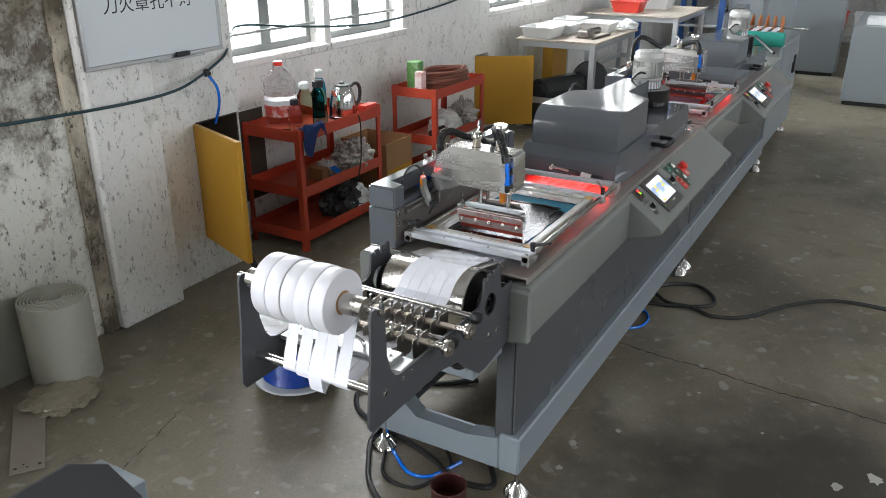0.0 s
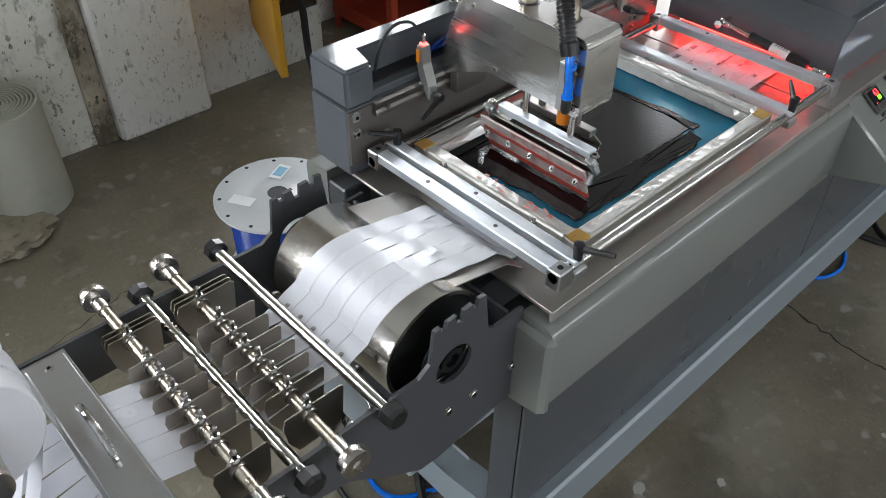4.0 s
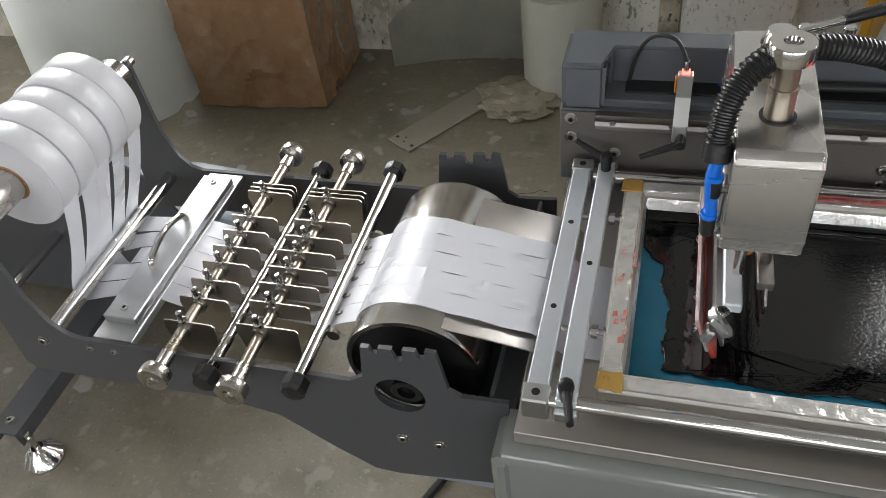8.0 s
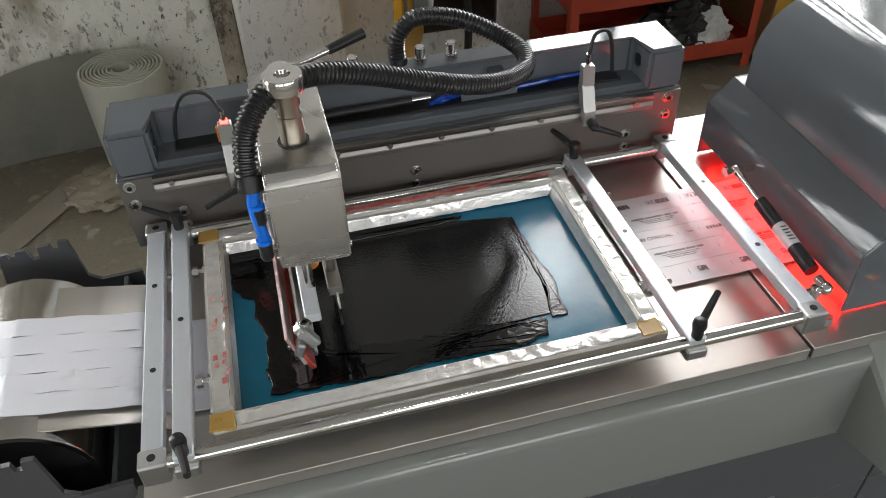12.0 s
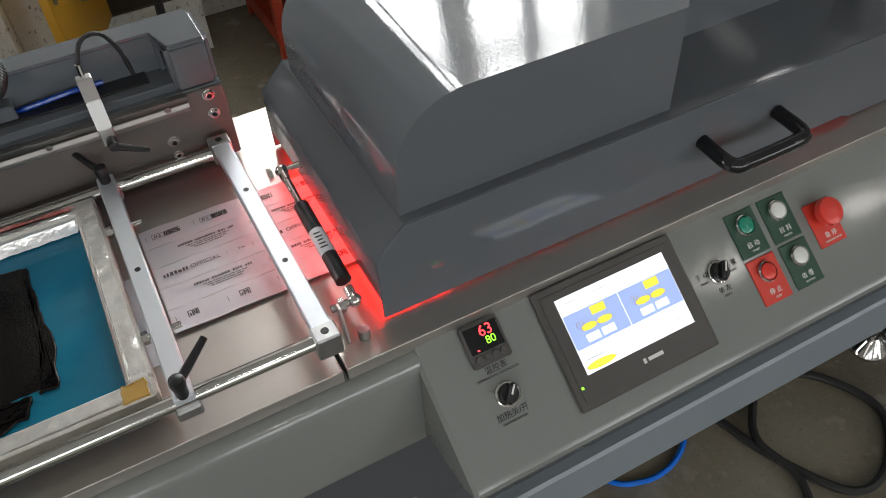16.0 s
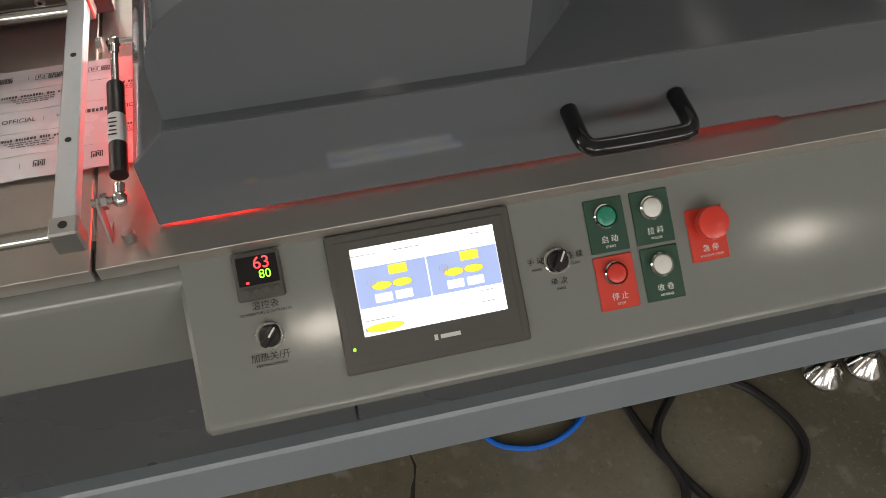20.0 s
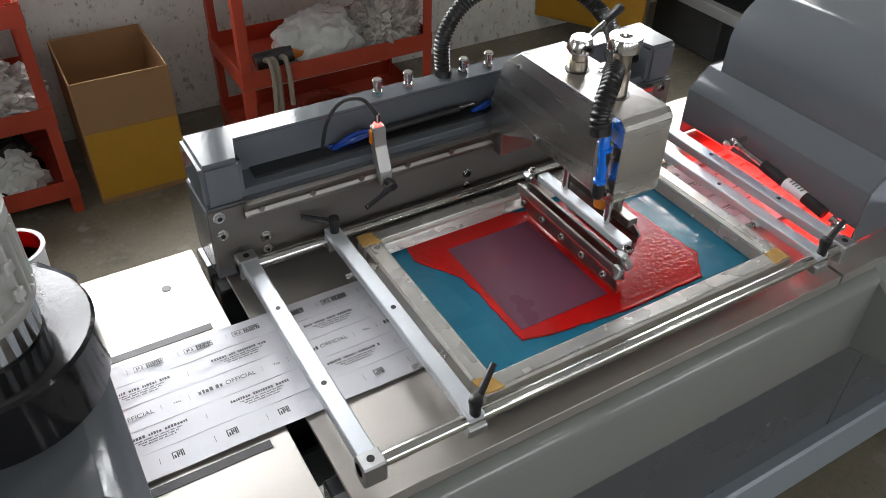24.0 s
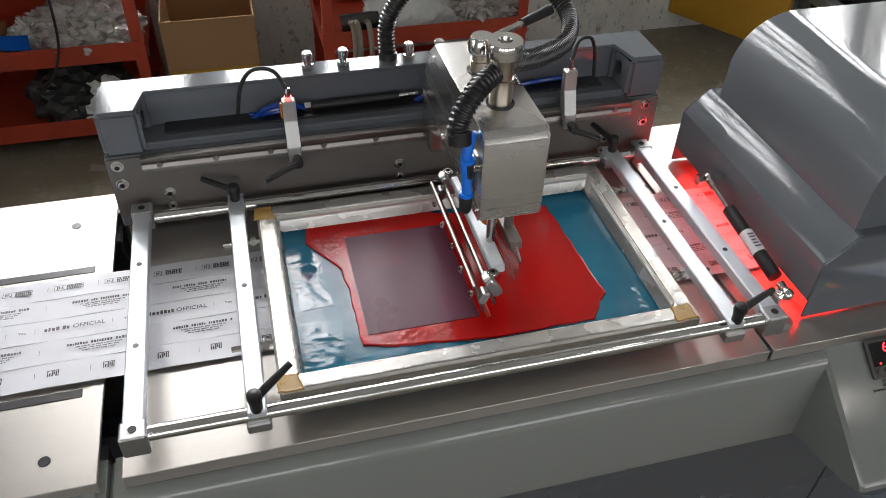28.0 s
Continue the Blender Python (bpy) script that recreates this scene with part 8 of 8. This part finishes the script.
# the delivery end of the line
XE = 4.075 + 0.01
te = thing("delivery_unit", "grey steel delivery unit with green roller and ribbon rewinder", "machine", (XE + 0.6, 0.25, 0))
boxpart("cabinet", CABINET, te, XE + 0.02, XE + 1.30, -0.005, 0.51, 0.115, 0.72, 0.006)
boxpart("side_cheek", CABINET, te, XE + 0.35, XE + 1.20, -0.012, 0.012, 0.60, 0.80, 0.006)
boxpart("side_cheek", CABINET, te, XE + 0.35, XE + 1.20, 0.49, 0.515, 0.60, 0.80, 0.006)
boxpart("top_plate", STEEL, te, XE + 0.02, XE + 0.36, 0.0, 0.50, 0.7202, 0.728, 0.001)
bm = bmesh.new()
prism(bm, [(XE + 0.62, 0.80), (XE + 0.70, 0.98), (XE + 1.15, 1.02), (XE + 1.22, 0.95), (XE + 1.2, 0.80)], "y", 0.40, 0.50, 0.006)
part("rewind_arm", bm, GREY, te)
cylpart("green_roller", TEALROLL, te, (XE + 0.55, 0.02, 0.825), (XE + 0.55, 0.48, 0.825), 0.055, 28, None, "green rubber roller")
rod("rewind_shaft", te, (XE + 0.95, -0.10, 0.87), (XE + 0.95, 0.48, 0.87), 0.010, CHROME, 14)
for k in range(6):
    bm = bmesh.new()
    lathe(bm, (XE + 0.95, 0.10 + 0.055 * k, 0.87), (0, 1, 0), [(0, 0.02), (0, 0.09), (0.006, 0.09), (0.006, 0.02)], 24)
    part("rewind_disc", bm, ORANGE, te, "brown rewind disc")
for k in range(4):
    boxpart("ribbon_run", RIBBON, te, XE + 0.56, XE + 0.90, 0.09 + 0.07 * k, 0.13 + 0.07 * k, 0.878, 0.8795)
cylpart("tension_arm", BLACKP, te, (XE + 0.25, 0.04, 0.77), (XE + 0.62, 0.30, 0.88), 0.010, 10)
boxpart("black_latch", BLACKP, te, XE + 1.02, XE + 1.10, -0.025, -0.006, 0.52, 0.66, 0.003)
for x in (XE + 0.08, XE + 1.22):
    for y in (0.03, 0.47):
        foot(te, x, y, 0.12)
        boxpart("leg_block", CABINET, te, x - 0.03, x + 0.03, y - 0.03, y + 0.03, 0.10, 0.116)
# grey cabinets at the end of the hall
for x0, x1, y0, y1, h, lb in ((6.70, 8.2, -1.6, -0.30, 0.74, "low grey machine cabinet with papers on top"), (8.30, 8.6, -0.10, 0.42, 1.25, "tall grey steel cabinet"), (8.6, 9.0, 0.45, 1.05, 0.85, "low grey steel cabinet"), (7.4, 7.7, 0.62, 0.98, 1.3, "pale grey cabinet beside the blue rack")):
    cb = thing("steel_cabinet", lb, "cabinet", ((x0 + x1) / 2, (y0 + y1) / 2, 0))
    boxpart("body", CABINET, cb, x0, x1, y0, y1, 0.04, h, 0.006)
    boxpart("plinth", BLACKP, cb, x0 + 0.02, x1 - 0.02, y0 + 0.02, y1 - 0.02, 0, 0.039)
    boxpart("door_panel", CABINET, cb, x0 - 0.004, x0 - 0.0005, y0 + 0.03, y1 - 0.03, 0.08, h - 0.05, 0.001)
bm = bmesh.new()
box(bm, 6.85, 7.15, -0.75, -0.40, 0.741, 0.80, 0.002)
solid("paper_stack", "stack of white papers", "paper", bm, PAPER)
bm = bmesh.new()
box(bm, 6.90, 7.1, -0.9, -0.76, 0.741, 0.79, 0.002)
solid("blue_folder", "light blue folder lying on the cabinet", "folder", bm, BLUEPOST)
# blue rack with shelves and bins
rk = thing("storage_rack", "blue steel storage rack with bins", "rack", (9.6, 0.5, 0))
for x in (9.3, 9.9):
    for y in (-1.2, 0.3, 1.9):
        boxpart("upright", BLUEPOST, rk, x, x + 0.06, y, y + 0.06, 0, 1.9, 0.003)
for z in (0.35, 0.95, 1.5):
    boxpart("rack_shelf", FRAMEALU, rk, 9.28, 9.98, -1.22, 1.98, z, z + 0.03, 0.003)
k = 0
for z in (0.381, 0.981):
    for i in range(8):
        y = -1.0 + 0.36 * i
        tub(9.55, y, z, 0.40, 0.28, 0.22, (REDB, WHITETUB, CABINET)[(i * 2 + k) % 3], "plastic storage bin on the rack")
    k += 1
for y in (1.0, 1.9):
    bm = bmesh.new()
    box(bm, 7.30, 7.36, y, y + 0.06, 0, 1.9, 0.003)
    solid("rack_post", "blue painted rack post", "post", bm, BLUEPOST)


# ---- cracks and splashes on the floor ----
def crack(pts, w, seed):
    rnd = random.Random(seed)
    bm = bmesh.new()
    line = spline([(x, y, 0) for x, y in pts], 0.02)
    rows = []
    for i, p in enumerate(line):
        t = (line[min(i + 1, len(line) - 1)] - line[max(i - 1, 0)]).normalized()
        nn = Vector((-t.y, t.x, 0))
        o = nn * rnd.uniform(-0.006, 0.006)
        ww = w * rnd.uniform(0.4, 1.3)
        rows.append((p + o - nn * ww + Vector((0, 0, 0.0006)), p + o + nn * ww + Vector((0, 0, 0.0006))))
    for a, b in zip(rows, rows[1:]):
        bm.faces.new([bm.verts.new(q) for q in (a[0], a[1], b[1], b[0])])
    tagged(part("floor_crack", bm, CRACK), "dark crack in the concrete floor", "crack", kind="structure")


CRACK = material("floor_crack_dark", (0.035, 0.030, 0.024), 0.9, var=0.2, scale=20, fine=100, bump=0.0)
crack([(1.10, 0.10), (1.07, 0.0), (1.05, -0.15), (1.04, -0.31), (1.02, -0.45), (1.0, -0.61), (0.99, -0.80), (0.97, -1.0), (0.9, -1.5), (0.95, -2.2)], 0.0035, 1)
crack([(-0.2, 1.25), (-0.6, 1.15), (-1.0, 1.2), (-1.6, 1.05)], 0.0016, 2)
SPLASH = material("pale_paint_splash", (0.40, 0.39, 0.36), 0.7, var=0.15, scale=30, fine=120, bump=0.1)
rnd = random.Random(5)
for k, (x, y, r) in enumerate(((0.323, -0.056, 0.018), (0.179, -0.065, 0.014), (0.466, -0.165, 0.012), (0.62, -0.95, 0.03), (0.52, -0.85, 0.02), (0.85, -0.35, 0.008), (0.15, -0.45, 0.007), (-0.1, -0.3, 0.006), (0.7, -0.6, 0.007), (-0.85, 1.75, 0.010), (-0.78, 1.60, 0.007), (-0.95, 1.50, 0.008), (-1.05, 1.35, 0.006), (-0.5, 1.30, 0.007), (-0.55, 0.55, 0.012), (-0.5, 0.80, 0.018), (-0.4, 0.7, 0.009))):
    bm = bmesh.new()
    ring = [bm.verts.new((x + r * rnd.uniform(0.6, 1.2) * math.cos(a), y + r * rnd.uniform(0.5, 1.0) * math.sin(a), 0.0007)) for a in (2 * math.pi * j / 14 for j in range(14))]
    bm.faces.new(ring)
    tagged(part("paint_splash", bm, SPLASH), "pale paint splash on the floor", "splash", kind="structure")
